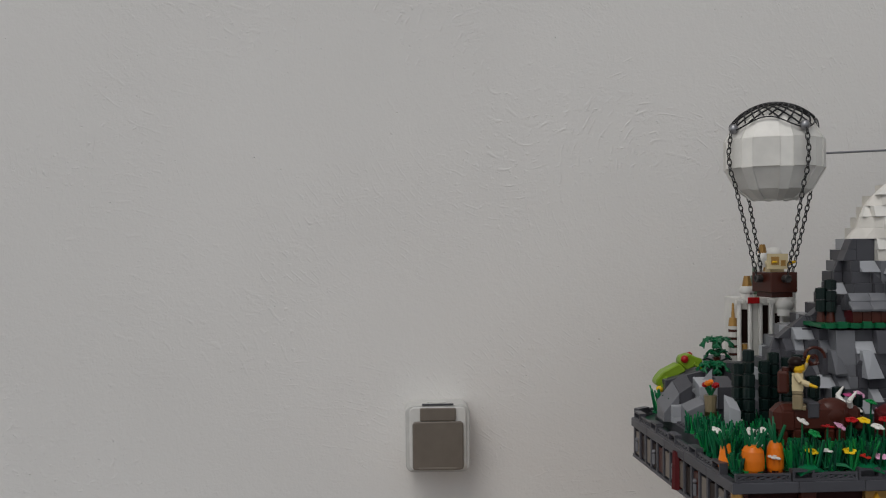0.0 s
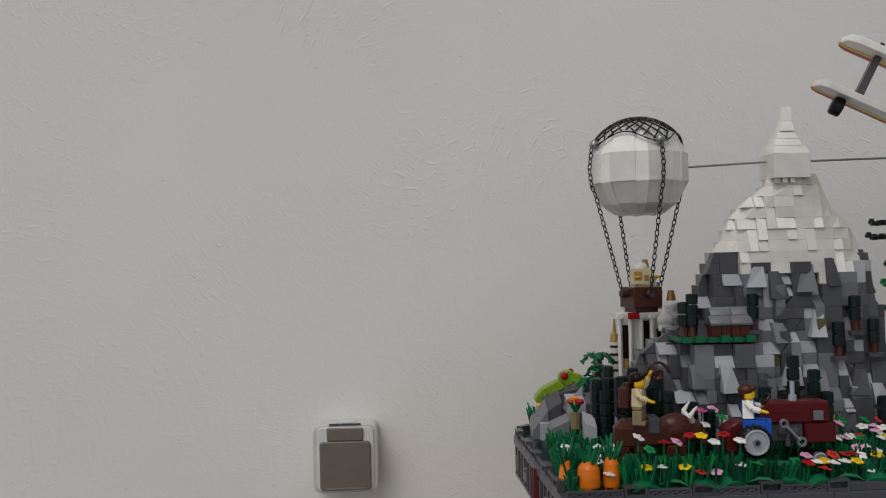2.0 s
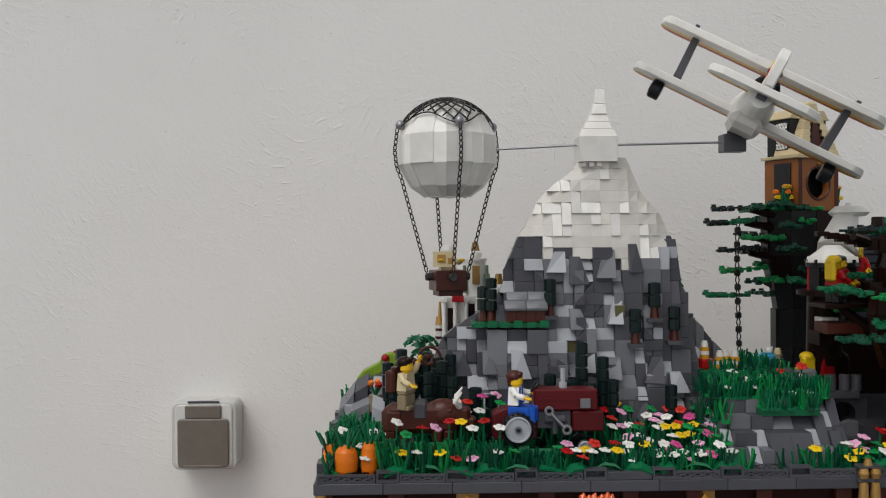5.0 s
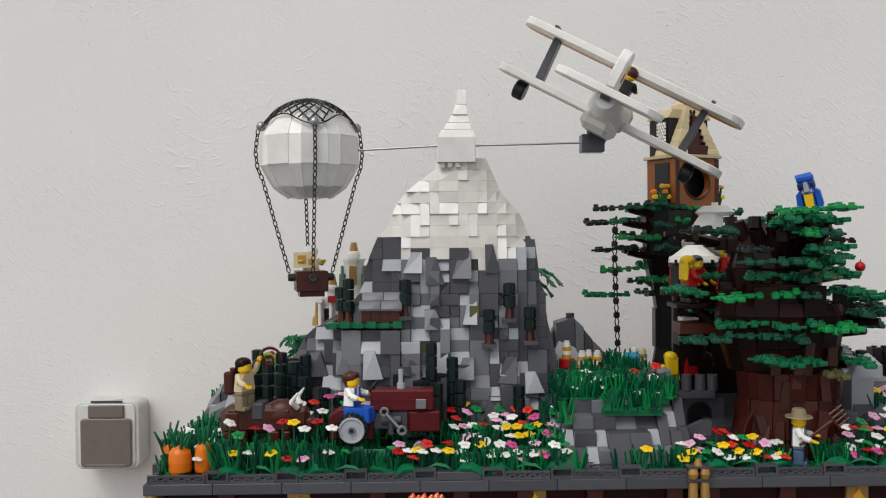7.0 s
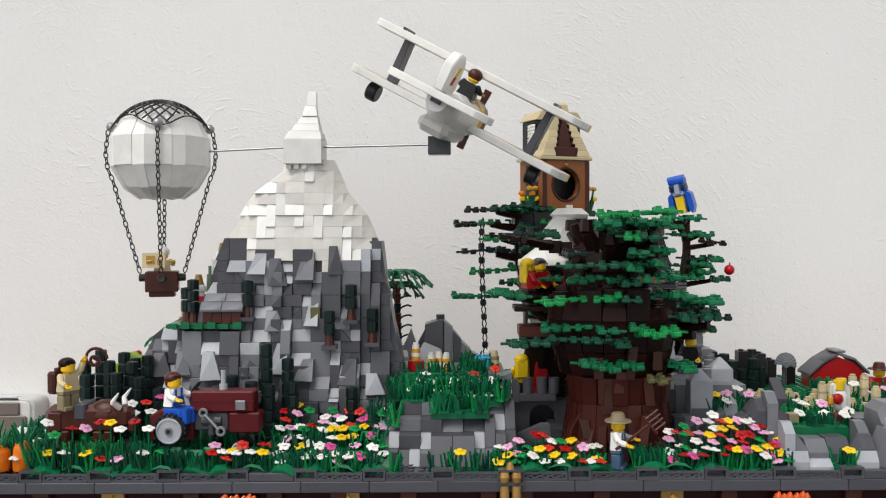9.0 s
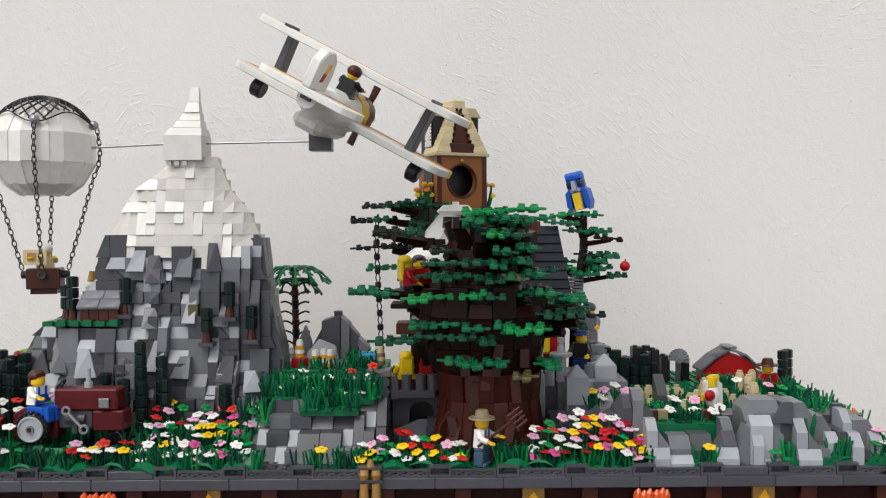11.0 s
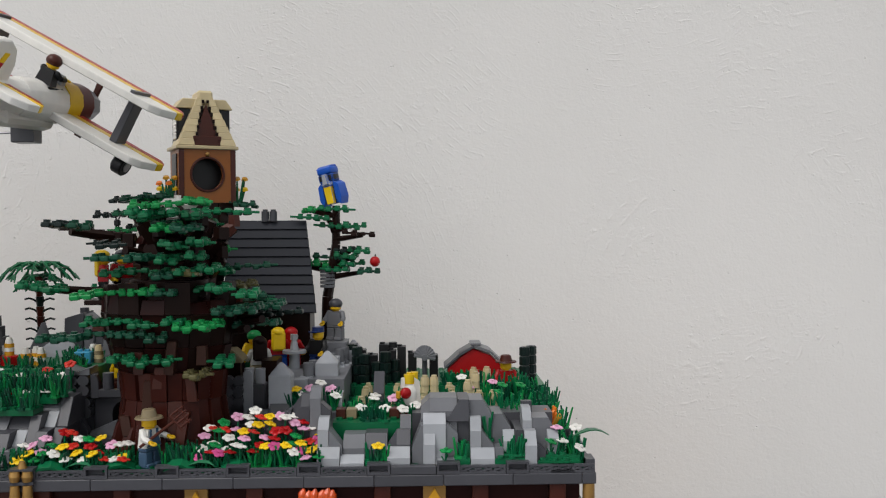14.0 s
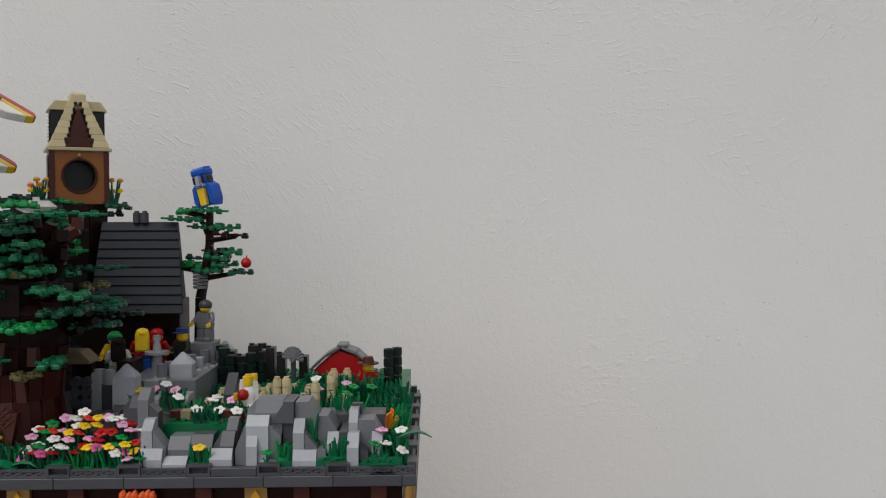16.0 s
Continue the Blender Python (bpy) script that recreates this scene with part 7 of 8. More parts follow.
goose = shape("white").ball((0.001, 0, 0.012), 0.0078, 0.9, 0.8, 1.45, 12, 8).use("red").ball((-0.004, -0.0050, 0.0140), 0.0050, 1, 0.7, 1, 12, 8).use("yellow").rod((0, 0, 0.0215), (0, 0, 0.0295), 0.0046, n=14).stud(0, 0, 0.0295).rod((0.005, 0.002, 0.024), (0.005, 0.002, 0.031), 0.0034, n=10).use("amber").chamfered(-0.0125, -0.0085, -0.006, -0.002, 0.009, 0.016, 0.001)
goose.use("white").prism([(-0.0075, 0.018), (-0.0035, 0.018), (-0.0045, 0.027), (-0.0070, 0.026)], -0.002, 0.002)
goose.use("warm_white").prism([(0.0035, 0.002), (0.0095, 0.002), (0.0085, 0.024), (0.004, 0.027)], -0.004, 0.0035)
for v in goose.bm.verts:
    v.co *= 0.88
whole("sitting_figure", goose, "toy figure in white and red sitting on the rocks", "toy figure", (0.8635, 0.714, 0.2336), 12, FG)
whole("brown_crate", shape("brown").chamfered(-0.012, 0.012, -0.008, 0.008, 0, 0.0083, 0.0006), "low reddish brown toy crate among the rocks", "crate", (0.8635, 0.714, 0.2252), 8)

# ---- far right: barn, engine, wheel, corn ----
barn = thing("red_barn", "small red toy barn with a grey gambrel roof", "barn", (0.9215, 0.866, 0.2292))
part("wall", shape("red").prism([(-0.0250, 0), (0.0250, 0), (0.0250, 0.014), (0.014, 0.0245), (-0.002, 0.0300), (-0.013, 0.0225), (-0.0250, 0.012)], -0.012, 0.014).bevel(0.0004), barn)
for sx in (-1, 1):
    for a, b in (((0.0280, 0.0115 if sx < 0 else 0.0135), (0.0145, 0.0235 if sx < 0 else 0.0262)), ((0.0143, 0.0237 if sx < 0 else 0.0264), (0.0002, 0.0316))):
        part("roof_panel", shape("mid_grey" if sx > 0 else "dark_grey").prism([(sx * a[0], a[1]), (sx * b[0], b[1]), (sx * b[0], b[1] + 0.0026), (sx * a[0], a[1] + 0.0026)], -0.0145, 0.016).bevel(0.0003), barn, "grey roof slope")
part("ridge_cap", shape("mid_grey").chamfered(-0.0040, 0.0060, -0.0140, 0.010, 0.0335, 0.0358, 0.0008), barn, "grey ridge cap")
part("barn_door", shape("white").box(-0.007, 0.007, -0.0132, -0.0121, 0.001, 0.0085), barn, "white barn door")
part("door_cross", shape("red").prism([(-0.0065, 0.002), (-0.0052, 0.002), (0.0065, 0.008), (0.0052, 0.008)], -0.0140, -0.0133), barn)
engine = thing("black_engine", "black toy engine of stacked blocks with a chimney", "engine", (0.858, 0.872, 0.2292))
for x, y, w, h in ((-0.042, 0, 0.010, 0.030), (-0.031, -0.004, 0.010, 0.026), (-0.020, 0.002, 0.010, 0.035), (-0.012, -0.002, 0.006, 0.030), (-0.004, 0.0, 0.008, 0.033), (0.006, 0, 0.008, 0.027), (0.026, 0.006, 0.008, 0.024)):
    part("block", shape("black").box(x - w / 2, x + w / 2, y - 0.007, y + 0.007, 0, h - 0.0018).bevel(0.0006).stud(x - 0.002, y - 0.003, h - 0.0018), engine)
part("chimney", shape("black").rod((-0.0120, -0.002, 0.030), (-0.0120, -0.002, 0.035), 0.0040, n=12), engine)
for x, y, h in ((0.814, 0.850, 0.034), (0.821, 0.846, 0.028), (0.831, 0.850, 0.020), (0.840, 0.846, 0.030), (0.848, 0.852, 0.022)):
    pine(x, y, 0.2291, h, False, 0.0074)
fan = thing("wheel_fan", "grey toy paddle wheel beside the engine", "wheel", (0.8755, 0.862, 0.2292))
part("axle_post", shape("dark_grey").rod((0, 0.004, 0), (0, 0.004, 0.026), 0.0024, n=8), fan)
for k in range(11):
    a = math.pi * (k - 0.5) / 10
    part("blade", shape("mid_grey").rod((0, 0, 0.0215), (math.cos(a) * 0.0098, 0.002, 0.0215 + math.sin(a) * 0.0110), 0.0010, 0.0019, n=6), fan)
part("hub", shape("mid_grey").rod((0, -0.002, 0.0215), (0, 0.004, 0.0215), 0.0030, n=10), fan)
corn_rnd = random.Random(91)
rows = [(0.826 + 0.0118 * k + corn_rnd.uniform(-0.003, 0.003), y + corn_rnd.uniform(-0.005, 0.005), corn_rnd.choice((0.0128, 0.0192, 0.0192, 0.0256))) for y in (0.750, 0.772, 0.795, 0.815) for k in range(11) if corn_rnd.random() < 0.62]
for x, y, h in [q for q in rows if not (0.825 < q[0] < 0.848 and q[1] < 0.79)]:
    corn = thing("corn_stalk", "tan toy corn stack of round bricks", "corn", (x, y, 0.2211), 0, "corn in the field")
    for j in range(max(1, int(h / 0.0064))):
        part("cob", shape("tan").rod((0, 0, j * 0.0064), (0, 0, j * 0.0064 + 0.0062), 0.0040, 0.0034, n=10), corn)
    part("tip", shape("tan").stud(0, 0, int(h / 0.0064) * 0.0064), corn)
for x, y in ((0.966, 0.842), (0.973, 0.850), (0.8080, 0.868)):
    pine(x, y, 0.2291, 0.034, False, 0.0072)

# ---- tractor, ox, carrots and tools in the meadow ----
tractor = thing("toy_tractor", "dark red toy tractor with a grey-rimmed rear wheel", "tractor", (0.384, 0.667, 0.2092))
part("hood", shape("dark_red").chamfered(-0.012, 0.034, -0.0085, 0.0085, 0.0365, 0.0520, 0.0012), tractor)
part("hood_line", shape("dark_red").box(-0.0115, 0.034, -0.0090, -0.0086, 0.0440, 0.0452), tractor)
part("nose", shape("dark_red").chamfered(0.0155, 0.0385, -0.0088, 0.0088, 0.0215, 0.0362, 0.0010), tractor)
part("engine_block", shape("dark_grey").chamfered(-0.010, 0.0150, -0.0060, 0.0060, 0.0230, 0.0362, 0.0008).rod((-0.004, -0.0062, 0.030), (0.010, -0.0062, 0.030), 0.0034, n=10).rod((0.003, -0.0075, 0.020), (0.003, -0.0075, 0.033), 0.0022, n=8), tractor, "dark grey engine")
part("exhaust", shape("light_grey").rod((0.010, 0, 0.0520), (0.010, 0, 0.0560), 0.0030, n=10).rod((0.010, 0, 0.0560), (0.010, 0, 0.0660), 0.0018, n=8), tractor, "light grey exhaust")
part("side_clip", shape("steel").box(0.021, 0.0285, -0.0108, -0.0090, 0.0385, 0.0455).bevel(0.0004), tractor, "grey clip")
part("fender", shape("dark_red").prism([(-0.042, 0.016), (-0.042, 0.034), (-0.034, 0.0385), (-0.014, 0.0385), (-0.010, 0.030), (-0.010, 0.016)], -0.0086, 0.0086).bevel(0.0010), tractor, "dark red rear fender")
part("steering_wheel", shape("black").ring((-0.0105, 0, 0.0535), 0.0046, 0.0009, (0.6, 0, 0.8), (0, 1, 0), 14, 5).rod((-0.007, 0, 0.050), (-0.0105, 0, 0.0535), 0.001, n=6), tractor, "black steering wheel")
for sy in (-1, 1):
    for x, z, r, w in ((-0.0245, 0.0252, 0.0112, 0.010), (0.024, 0.0105, 0.0058, 0.004)):
        wl = part("wheel", shape("black").rod((x, sy * 0.0090, z), (x, sy * (0.0090 + w), z), r, n=26).bevel(0.0016), tractor, "black rubber tyre")
        for k in range(18 if r > 0.010 else 0):
            a = 2 * math.pi * k / 18
            part("tread", shape("black").chamfered(-0.001, 0.001, -w / 2, w / 2, r - 0.0004, r + 0.0009, 0.0003), wl, m=pose(x, sy * (0.0090 + w / 2), z) @ pose(0, 0, 0, 0, math.degrees(a), 0))
        part("rim", shape("light_grey").rod((x, sy * (0.0088 + w), z), (x, sy * (0.0098 + w), z), r * 0.76, n=22).ring((x, sy * (0.0098 + w), z), r * 0.76, 0.0009, (1, 0, 0), (0, 0, 1), 24, 6), wl, "light grey wheel rim")
        part("hub", shape("mid_grey").rod((x, sy * (0.0098 + w), z), (x, sy * (0.0112 + w), z), r * 0.25, n=12).use("black").rod((x, sy * (0.0112 + w), z), (x, sy * (0.0114 + w), z), r * 0.15, n=8), wl, "grey hub")
wrench = shape("steel").rod((0, 0, 0), (0.010, 0, -0.011), 0.0013, n=8).ring((-0.0012, 0, 0.0013), 0.0026, 0.0011, (1, 0, 0), (0, 0, 1), 12, 6).ring((0.0115, 0, -0.0122), 0.0028, 0.0012, (1, 0, 0), (0, 0, 1), 12, 6)
whole("toy_wrench", wrench, "silver grey toy wrench lying against the tractor", "wrench", (0.3835, 0.6545, 0.2450))

ox = thing("toy_ox", "dark brown toy ox with white horns, carrying a rider", "toy ox", (0.3005, 0.670, 0.2155), -3)
ox_body = shape("brown").chamfered(-0.036, 0.016, -0.0085, 0.0085, 0.0130, 0.0345, 0.004).chamfered(-0.039, -0.020, -0.0092, 0.0092, 0.0110, 0.0335, 0.005)
part("body", ox_body.ball((0.006, 0, 0.0260), 0.0135, 1.1, 0.7, 0.9, 14, 10), ox)
head = part("head", shape("brown").chamfered(0.012, 0.026, -0.0062, 0.0062, 0.0180, 0.0325, 0.0028).chamfered(0.0225, 0.0300, -0.0050, 0.0050, 0.0140, 0.0250, 0.002), ox)
for x in (-0.032, -0.022, 0.002, 0.010):
    for sy in (-1, 1):
        part("leg", shape("brown").chamfered(x - 0.0034, x + 0.0034, sy * 0.006 - 0.0028, sy * 0.006 + 0.0028, 0.0, 0.0160, 0.0012), ox)
for sy in (-1, 1):
    part("horn", shape("white").rod((0.018, sy * 0.005, 0.0325), (0.015, sy * 0.0105, 0.0375), 0.0022, 0.0019, n=8).rod((0.015, sy * 0.0105, 0.0375), (0.020, sy * 0.0115, 0.0445), 0.0019, 0.0006, n=8), head, "white curved horn")
part("saddle", shape("dark_grey").chamfered(-0.015, -0.006, -0.0094, 0.0094, 0.0240, 0.0362, 0.0012), ox, "dark grey saddle")
whole("rider_backpack", shape("brown").chamfered(-0.0065, 0.0065, -0.0035, 0.0045, 0, 0.0165, 0.0015).rod((0, -0.001, 0.0165), (0, -0.001, 0.019), 0.003, n=10), "reddish brown backpack on the rider", "backpack", (0.2705, 0.6690, 0.2580), 64)
whip = shape("brown")
spiral = [Vector((math.cos(a * 0.35) * (0.0095 - a * 0.00035), 0, math.sin(a * 0.35) * (0.0095 - a * 0.00035))) for a in range(0, 44)]
whip.tube(spiral, 0.0012, 6).rod((-0.009, 0, -0.001), (-0.0125, 0, -0.009), 0.0014, n=7)
whole("coiled_whip", whip, "brown coiled whip raised by the rider", "whip", (0.2955, 0.676, 0.2825))
fork = shape("brown").rod((-0.014, 0, -0.012), (0.010, 0, 0.006), 0.0011, n=7)
for k in range(4):
    fork.rod((0.009 + k * 0.0022 - 0.002, 0, 0.0095 - k * 0.0028), (0.018 + k * 0.0018 - 0.002, 0, 0.0165 - k * 0.0030), 0.0009, n=6)
fork.rod((0.006, 0, 0.0105), (0.0155, 0, -0.0005), 0.0010, n=6).rod((0.0115, 0, 0.0155), (0.0205, 0, 0.0050), 0.0008, n=6)
whole("pitchfork", fork, "reddish brown toy pitchfork held by the gardener", "pitchfork", (0.6925, 0.6480, 0.2330))


def carrot(x, y, r, h, kind):
    c = thing("giant_carrot", "giant orange toy carrot with grass-green tops", "carrot", (x, y + askew(x, y), 0.2052 + 0.0001), rnd.uniform(0, 360), "carrots in the corner")
    b = shape("orange")
    prof = [(0.0, 0.86), (0.12, 0.97), (0.45, 1.0), (0.78, 0.90), (0.93, 0.66), (1.0, 0.42)] if kind == 0 else [(0.0, 1.0), (0.25, 0.97), (0.6, 0.82), (0.9, 0.66), (1.0, 0.50)]
    for (u0, q0), (u1, q1) in zip(prof, prof[1:]):
        b.rod((0, 0, u0 * h), (0, 0, u1 * h), r * q0, r * q1, n=18)
    bmesh.ops.remove_doubles(b.bm, verts=b.bm.verts[:], dist=0.00005)
    part("root", b, c)
    for k in range(6):
        a = k * 2.399
        q = 0.0012 + 0.0034 * (k % 3) / 2
        part("top_leaf", shape("green").rod((math.cos(a) * q, math.sin(a) * q, h - 0.001), (math.cos(a) * (q + 0.0055), math.sin(a) * (q + 0.0055), h + 0.008 + 0.008 * rnd.random()), 0.0014, 0.0007, n=6), c, "green top leaf")
    return c


carrot(0.2375, 0.6570, 0.0084, 0.0195, 0)
carrot(0.2540, 0.6570, 0.0062, 0.0225, 0)
carrot(0.2240, 0.6730, 0.0058, 0.0175, 1)

# ---- hives and pots on the hill ----
for k, (x, y, c1, c2) in enumerate(((0.5308, 0.781, "white", "amber"), (0.5440, 0.781, "white", "amber"), (0.5505, 0.786, "white", "amber"), (0.5570, 0.781, "white", "amber"), (0.5205, 0.795, "white", "light_grey"), (0.5930, 0.800, "white", "dark_tan"), (0.5990, 0.796, "tan", "dark_tan"))):
    hive = thing("bee_hive", f"tiny round toy hive in {c1} and {c2.replace('_', ' ')}", "hive", (x, y, 0.2581 if x != 0.5308 else 0.2667), 0, "hives on the hill")
    for j in range(4):
        part("ring", shape(c1 if j % 2 else c2).rod((0, 0, j * 0.0033), (0, 0, j * 0.0033 + 0.0032), 0.0039 - (0.0008 if j == 3 else 0), n=12), hive)
    part("stud", shape(c1).stud(0, 0, 0.0132), hive)
whole("red_barrel", shape("red").rod((0, 0, 0), (0, 0, 0.0085), 0.0072, n=14).bevel(0.0008), "low red round toy barrel among the hives", "barrel", (0.5310, 0.781, 0.2581))
whole("blue_crate", shape("sky_blue").chamfered(-0.007, 0.007, -0.004, 0.004, 0, 0.010, 0.0008).stud(-0.003, 0, 0.010).stud(0.003, 0, 0.010), "bright blue toy crate near the chain", "crate", (0.5880, 0.792, 0.2581))

# ---- flowers ----
HEADS = {}
for c in ("white", "pink", "magenta", "yellow", "red", "coral", "bright_green", "green"):
    s = shape(c)
    for k in range(5):
        a = 2 * math.pi * k / 5
        s.ball((math.cos(a) * 0.0028, math.sin(a) * 0.0028, 0.0), 0.0022, 1, 1, 0.42, 8, 5)
    s.rod((0, 0, -0.0008), (0, 0, 0.0010), 0.0022, n=10)
    s.rod((0, 0, 0.0010), (0, 0, 0.0018), 0.0015, n=8)
    HEADS[c] = s.mesh("blossom")
PROTO = {}


def flower(x, y, z0, z1, c, turn):
    """One flower; the stem's height is set by its own mesh."""
    key = (c, round((z1 - z0) / 0.004))
    h = key[1] * 0.004
    y += askew(x, y)
    m = pose(x, y, z0, 0, 0, turn)
    if key in PROTO:
        return copy_thing(PROTO[key], m)
    f = thing("flower", f"{c.replace('_', ' ')} five-petalled toy flower on a thin green stem", "flower", (x, y, z0), turn, "flowers in the meadow")
    part("stem", shape("green").rod((0, 0, 0), (0.0006, -0.0010, h * 0.98), 0.0007, n=5).rod((0, 0, h * 0.35), (0.0022, 0.0008, h * 0.72), 0.0006, 0.0005, n=5).rod((0, 0, h * 0.30), (-0.0024, 0.0004, h * 0.66), 0.0006, 0.0005, n=5), f, "thin green stem")
    part("blossom", HEADS[c], f, c.replace("_", " ") + " blossom", pose(0.0006, -0.0014, h, rnd.choice((4, 16, 28)), rnd.uniform(-14, 14), rnd.uniform(0, 70)))
    PROTO[key] = f
    return f


def bed(n, x0, x1, y0, y1, zg, low, high, colours, seed, gap=0.0065, dome=0.0):
    r = random.Random(seed)
    spots = []
    for _ in range(n * 30):
        if len(spots) >= n:
            break
        x, y = r.uniform(x0, x1), r.uniform(y0, y1)
        if all((x - a) ** 2 + ((y - b) * 1.2) ** 2 > gap ** 2 for a, b in spots):
            spots.append((x, y))
            u = (y - y0) / max(1e-6, y1 - y0)
            v = abs(2 * (x - x0) / (x1 - x0) - 1)
            flower(x, y, zg, zg + (low + (high - low) * u) * (1 - dome * v ** 2) + r.uniform(-0.002, 0.002), r.choice(colours), r.uniform(-35, 35))


MIX = ("white",) * 8 + ("pink",) * 3 + ("magenta",) * 2 + ("yellow",) * 3 + ("coral",) * 3 + ("red",) * 2 + ("bright_green",) * 3
bed(14, 0.388, 0.430, 0.645, 0.655, 0.2053, 0.014, 0.021, MIX, 1)
bed(62, 0.428, 0.512, 0.650, 0.715, 0.2092, 0.006, 0.029, MIX, 2, 0.0066)
bed(14, 0.272, 0.352, 0.651, 0.659, 0.2053, 0.030, 0.036, MIX, 3, 0.0085)
bed(7, 0.275, 0.356, 0.646, 0.650, 0.2053, 0.012, 0.018, MIX, 16, 0.010)
bed(8, 0.315, 0.350, 0.684, 0.715, 0.2092, 0.030, 0.040, MIX, 4, 0.010)
bed(42, 0.594, 0.668, 0.650, 0.664, 0.2053, 0.010, 0.0225, MIX, 5, 0.0056, 0.3)
bed(74, 0.718, 0.800, 0.649, 0.674, 0.2053, 0.013, 0.036, MIX, 6, 0.0057, 0.45)
bed(16, 0.526, 0.602, 0.706, 0.740, 0.2456, 0.004, 0.017, ("white", "white", "coral", "pink", "bright_green", "white", "coral"), 7, 0.011)
bed(8, 0.826, 0.875, 0.690, 0.730, 0.2252, 0.010, 0.018, ("white", "pink", "yellow", "white"), 8, 0.012)
bed(6, 0.962, 0.984, 0.650, 0.662, 0.2053, 0.012, 0.026, ("white", "white", "bright_green", "pink", "yellow"), 9, 0.008)
bed(9, 0.226, 0.268, 0.650, 0.74, 0.2125, 0.006, 0.012, ("white", "red", "pink"), 10, 0.010)
bed(1, 0.567, 0.568, 0.646, 0.647, 0.2053, 0.013, 0.013, ("yellow",), 11)
bed(1, 0.842, 0.843, 0.646, 0.647, 0.2053, 0.016, 0.016, ("yellow",), 12)
bed(1, 0.889, 0.890, 0.646, 0.647, 0.2053, 0.013, 0.013, ("bright_green",), 13)
bed(6, 0.772, 0.806, 0.730, 0.746, 0.2290, 0.012, 0.019, ("white", "pink", "yellow"), 15, 0.009)
bed(6, 0.90, 0.96, 0.76, 0.80, 0.2211, 0.016, 0.024, ("white", "bright_green", "pink"), 14, 0.012)


# ---- grass ----
def grass(name, patches, seed, colours=("green", "green", "green", "dark_green", "dark_green", "bright_green")):
    """Tufts of stiff toy blades: x0, x1, y0, y1, ground, tallest, count."""
    r = random.Random(seed)
    s = Shape()
    for x0, x1, y0, y1, z, h, n in patches:
        for _ in range(n):
            x, y = r.uniform(x0, x1), r.uniform(y0, y1)
            y += askew(x, y)
            s.use(r.choice(colours))
            s.rod((x, y, z), (x, y, z + 0.002), 0.0036, n=7)
            for k in range(r.choice((3, 3, 4))):
                a = r.uniform(0, 6.28)
                lean = r.uniform(0.08, 0.38)
                hh = h * r.uniform(0.55, 1.0)
                b = Vector((x + math.cos(a) * 0.0018, y + math.sin(a) * 0.0018, z + 0.001))
                s.rod(b, b + Vector((math.cos(a) * lean * hh, math.sin(a) * lean * hh, hh)), 0.0010, 0.0007, n=5)
    whole(name, s, "upright green toy grass tufts on the plates", "grass", kind="stuff")


grass("meadow_grass", [(0.224, 0.268, 0.668, 0.722, 0.2052, 0.022, 95), (0.224, 0.240, 0.650, 0.668, 0.2052, 0.014, 12), (0.262, 0.300, 0.652, 0.664, 0.2052, 0.018, 24), (0.262, 0.345, 0.647, 0.658, 0.2052, 0.024, 60), (0.345, 0.392, 0.647, 0.657, 0.2052, 0.017, 40), (0.270, 0.430, 0.690, 0.718, 0.2091, 0.020, 24),
                       (0.392, 0.512, 0.647, 0.663, 0.2052, 0.016, 110), (0.428, 0.512, 0.665, 0.716, 0.2091, 0.022, 90), (0.512, 0.600, 0.649, 0.656, 0.2052, 0.016, 16)], 61)
grass("hill_grass", [(0.548, 0.590, 0.687, 0.703, 0.2400, 0.015, 26), (0.512, 0.604, 0.703, 0.714, 0.2455, 0.018, 60), (0.514, 0.586, 0.714, 0.745, 0.2455, 0.018, 75), (0.520, 0.602, 0.766, 0.774, 0.2580, 0.010, 18), (0.570, 0.596, 0.770, 0.820, 0.2580, 0.012, 16), (0.500, 0.524, 0.690, 0.712, 0.2300, 0.020, 12)], 62)
grass("tree_grass", [(0.594, 0.670, 0.649, 0.671, 0.2052, 0.013, 90), (0.694, 0.805, 0.649, 0.674, 0.2052, 0.016, 130)], 63)
grass("field_grass", [(0.832, 0.848, 0.6485, 0.654, 0.2080, 0.013, 6), (0.926, 0.944, 0.6478, 0.653, 0.2120, 0.015, 6), (0.916, 0.923, 0.655, 0.664, 0.2200, 0.022, 3), (0.815, 0.868, 0.702, 0.730, 0.2251, 0.014, 30), (0.770, 0.806, 0.732, 0.748, 0.2290, 0.015, 26), (0.826, 0.848, 0.682, 0.694, 0.2300, 0.010, 8), (0.890, 0.955, 0.836, 0.850, 0.2291, 0.0120, 40), (0.925, 0.965, 0.798, 0.814, 0.2211, 0.023, 22), (0.936, 0.952, 0.700, 0.712, 0.2211, 0.027, 5), (0.805, 0.985, 0.733, 0.832, 0.2210, 0.0145, 120), (0.972, 0.984, 0.690, 0.740, 0.2160, 0.016, 10), (0.955, 0.984, 0.745, 0.840, 0.2160, 0.020, 26), (0.964, 0.985, 0.650, 0.672, 0.2052, 0.022, 12), (0.898, 0.906, 0.6485, 0.652, 0.2110, 0.014, 2)], 64)
grass("corner_grass", [(0.218, 0.232, 0.800, 0.858, 0.2120, 0.024, 12), (0.222, 0.300, 0.722, 0.760, 0.2120, 0.016, 60)], 65)
leafy = shape("green")
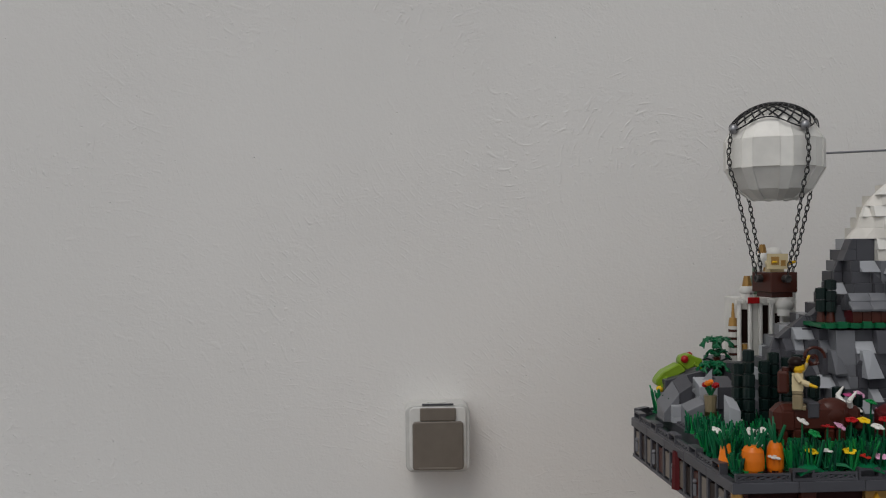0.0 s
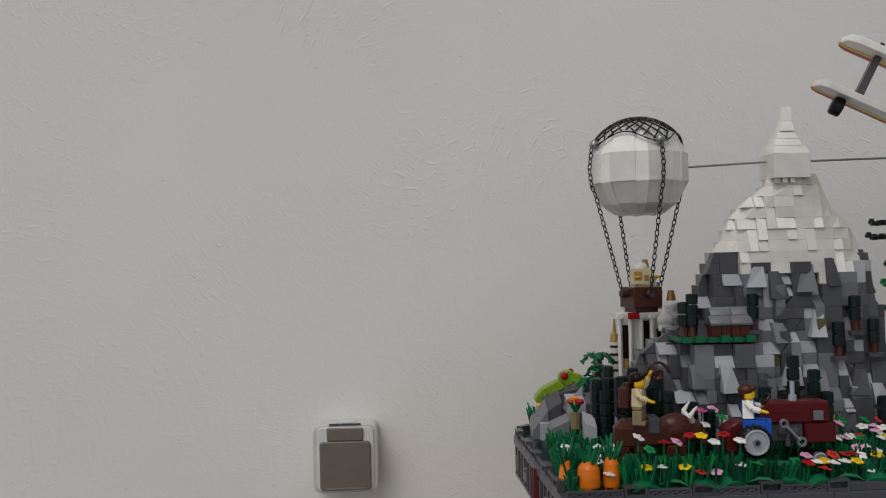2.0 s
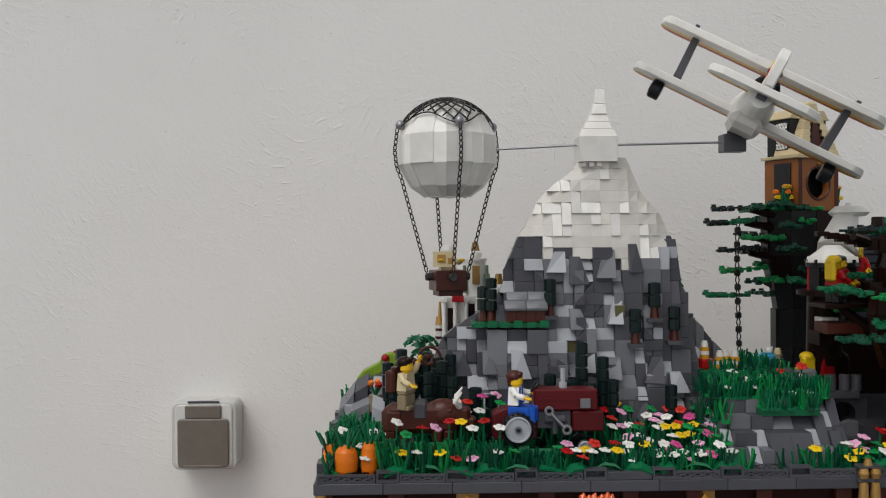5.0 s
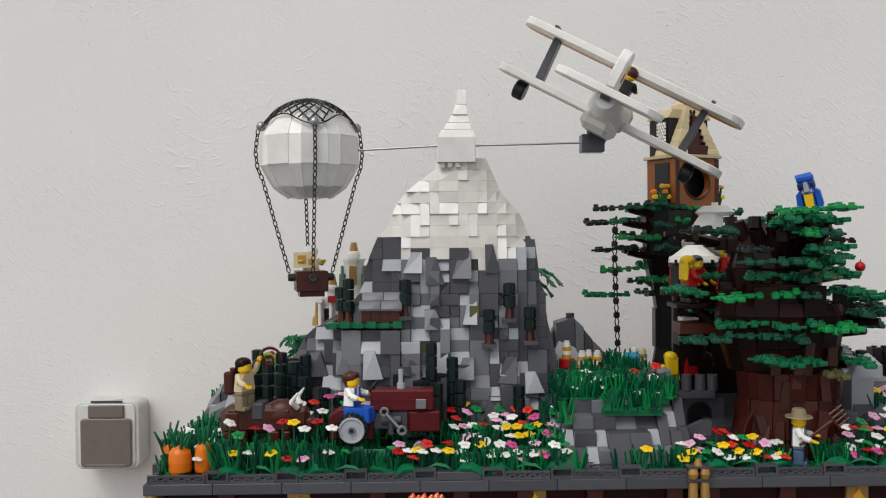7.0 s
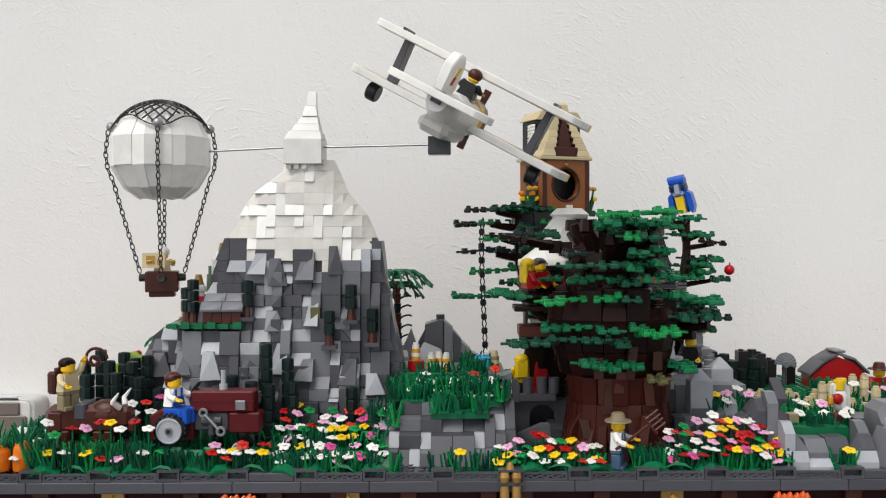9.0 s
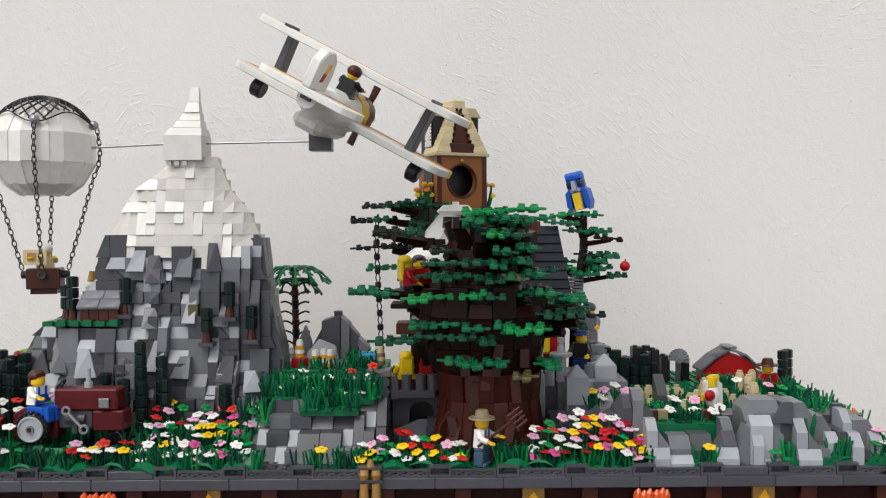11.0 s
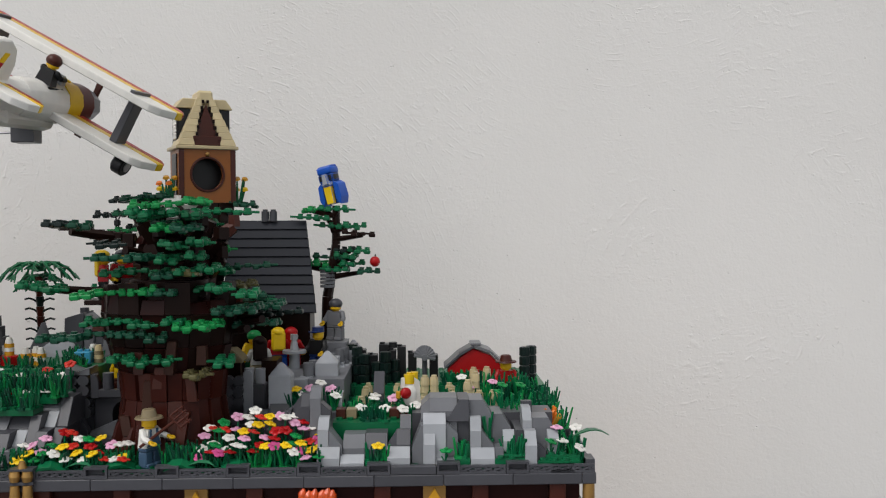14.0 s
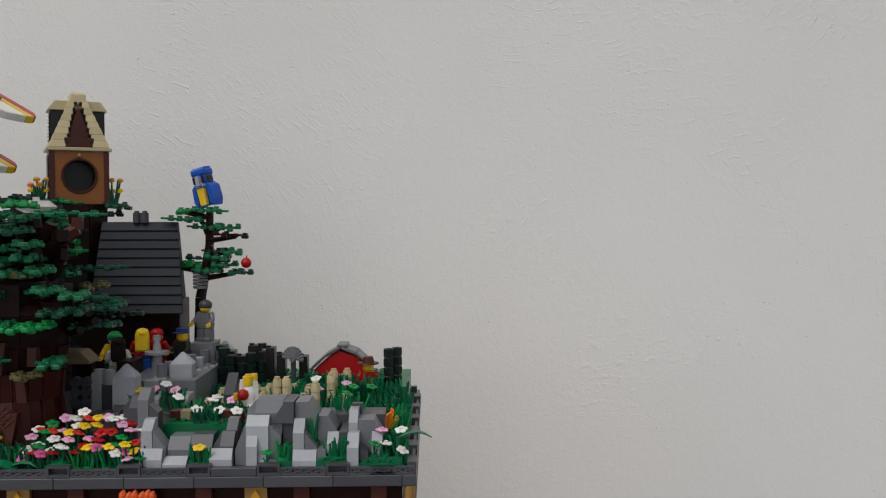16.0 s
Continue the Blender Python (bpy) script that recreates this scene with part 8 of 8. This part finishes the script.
for k, (x, y, a) in enumerate(tuple((0.275 + 0.021 * i, 0.646 + 0.002 * (i % 2), (10, 165, -15)[i % 3]) for i in range(12)) + ((0.618, 0.647, 10), (0.640, 0.648, 170), (0.706, 0.648, 5), (0.722, 0.648, 175), (0.664, 0.650, 20), (0.745, 0.650, 15))):
    pts = [(-0.0105, 0.001), (-0.005, 0.0055), (0.002, 0.0062), (0.0105, 0.0015), (0.002, 0.0040), (-0.005, 0.0035)]
    leafy.prism(pts, -0.004, 0.004, "y", pose(x, y + askew(x, y), 0.2060, 20, 0, a))
whole("broad_leaves", leafy, "arched broad green toy leaves between the flowers", "leaves", kind="stuff")
green_slopes = thing("green_slopes", "dark green sloped bricks at the meadow edge", "slope bricks", (0.30, 0.6385, 0.2053), 1.07)
slope_rnd = random.Random(17)
k, x = 0, -0.036
while x < 0.208:
    w, h, k = slope_rnd.choice((0.008, 0.016, 0.016)), slope_rnd.choice((0.0095, 0.0125, 0.0155, 0.0175)), k + 1
    x += w
    if slope_rnd.random() < 0.15:
        continue
    h *= 1.35 if x < 0.045 else 1.0
    x0, x, back = x, x - w, slope_rnd.uniform(0, 0.003)
    part("slope_brick", shape(slope_rnd.choice(("green", "green", "green", "bright_green", "dark_green"))).block([Vector(p) for p in ((x, 0.0005 + back, 0), (x0 - 0.0002, 0.0005 + back, 0), (x, 0.0105, 0), (x0 - 0.0002, 0.0105, 0), (x, 0.002 + back, 0.004), (x0 - 0.0002, 0.002 + back, 0.004), (x, 0.0105, h), (x0 - 0.0002, 0.0105, h))]).bevel(0.0003), green_slopes)
    x = x0

# ---- the socket on the wall ----
box = thing("wall_socket", "grey surface-mounted outdoor socket with a taupe hinged lid", "socket", (0.0285, WALL_Y, 0.1440))


def rounded(w, h, r, n=5):
    return [(sx * (w - r) + r * math.cos(radians(a0 + 90 * k / n)), sz * (h - r) + r * math.sin(radians(a0 + 90 * k / n))) for sx, sz, a0 in ((1, 1, 0), (-1, 1, 90), (-1, -1, 180), (1, -1, 270)) for k in range(n + 1)]


body = shape("box_grey").prism([(p[0], p[1] - 0.0032) for p in rounded(0.0368, 0.0385, 0.009)], -0.058, -0.0005)
part("box_body", body.bevel(0.0012), box)
part("front_rim", shape("box_grey").prism([(p[0], p[1] - 0.0030) for p in rounded(0.0325, 0.0360, 0.006)], -0.0612, -0.0581).bevel(0.0010), box)
lid = part("lid", shape("taupe").prism([(p[0], p[1] - 0.0105) for p in rounded(0.0290, 0.0275, 0.004)], -0.0665, -0.0613).bevel(0.0012), box, "taupe hinged lid")
part("hinge_hood", shape("taupe").box(-0.0205, 0.0205, -0.0655, -0.0613, 0.0174, 0.0325).bevel(0.0012), lid, "taupe hinge hood")
part("lid_lip", shape("taupe").rod((-0.022, -0.0668, -0.0365), (0.022, -0.0668, -0.0365), 0.0016, n=8), lid)
part("hinge_pin", shape("dark_grey").rod((-0.018, -0.0590, 0.0358), (0.018, -0.0590, 0.0358), 0.0012, n=8), box)
part("cable_gland", shape("box_grey").rod((0, -0.030, 0.0350), (0, -0.030, 0.0362), 0.012, n=16), box)

box.matrix_basis = box.matrix_basis @ Matrix.Diagonal((1.025, 0.66, 1.025, 1))

orange = thing("orange_plant", "orange toy leaf plant at the landscape edge", "plant", (0.9690, 0.706, 0.2200))
for k in range(11):
    a, q = k * 2.4, 0.003 + 0.0011 * (k % 5)
    root, tip = Vector((math.cos(a) * q * 0.6, math.sin(a) * q * 0.6, 0)), Vector((math.cos(a) * q * 1.5, math.sin(a) * q * 1.2, 0.007 + 0.0018 * (k % 4)))
    part("leaf", shape("orange" if k % 4 else "amber").rod(root, tip, 0.0012, 0.0020, n=6).rod(tip, tip + Vector((math.cos(a + 1) * 0.003, 0, 0.0025)), 0.0020, 0.0008, n=6), orange, "orange branching leaf")
bend = thing("arched_leaf", "long green toy leaf arching over the rim", "leaf", (0.9800, 0.655, 0.2054))
part("stalk", shape("green").rod((0, 0, 0), (0.001, 0, 0.020), 0.0011, n=6), bend)
blade = shape("green")
arc = [Vector((0.001 + u * 0.024, 0, 0.0195 + 0.006 * math.sin(u * 2.6) - 0.003 * u)) for u in (0, 0.2, 0.4, 0.6, 0.8, 1.0)]
for k, (p, q) in enumerate(zip(arc, arc[1:])):
    w0, w1 = (0.0012, 0.0032, 0.0038, 0.0032, 0.0022, 0.0006)[k:k + 2]
    blade.block([p + Vector((0, -w0, 0)), q + Vector((0, -w1, 0)), p + Vector((0, w0, 0)), q + Vector((0, w1, 0)), p + Vector((0, -w0, 0.0008)), q + Vector((0, -w1, 0.0008)), p + Vector((0, w0, 0.0008)), q + Vector((0, w1, 0.0008))])
part("blade", blade, bend)
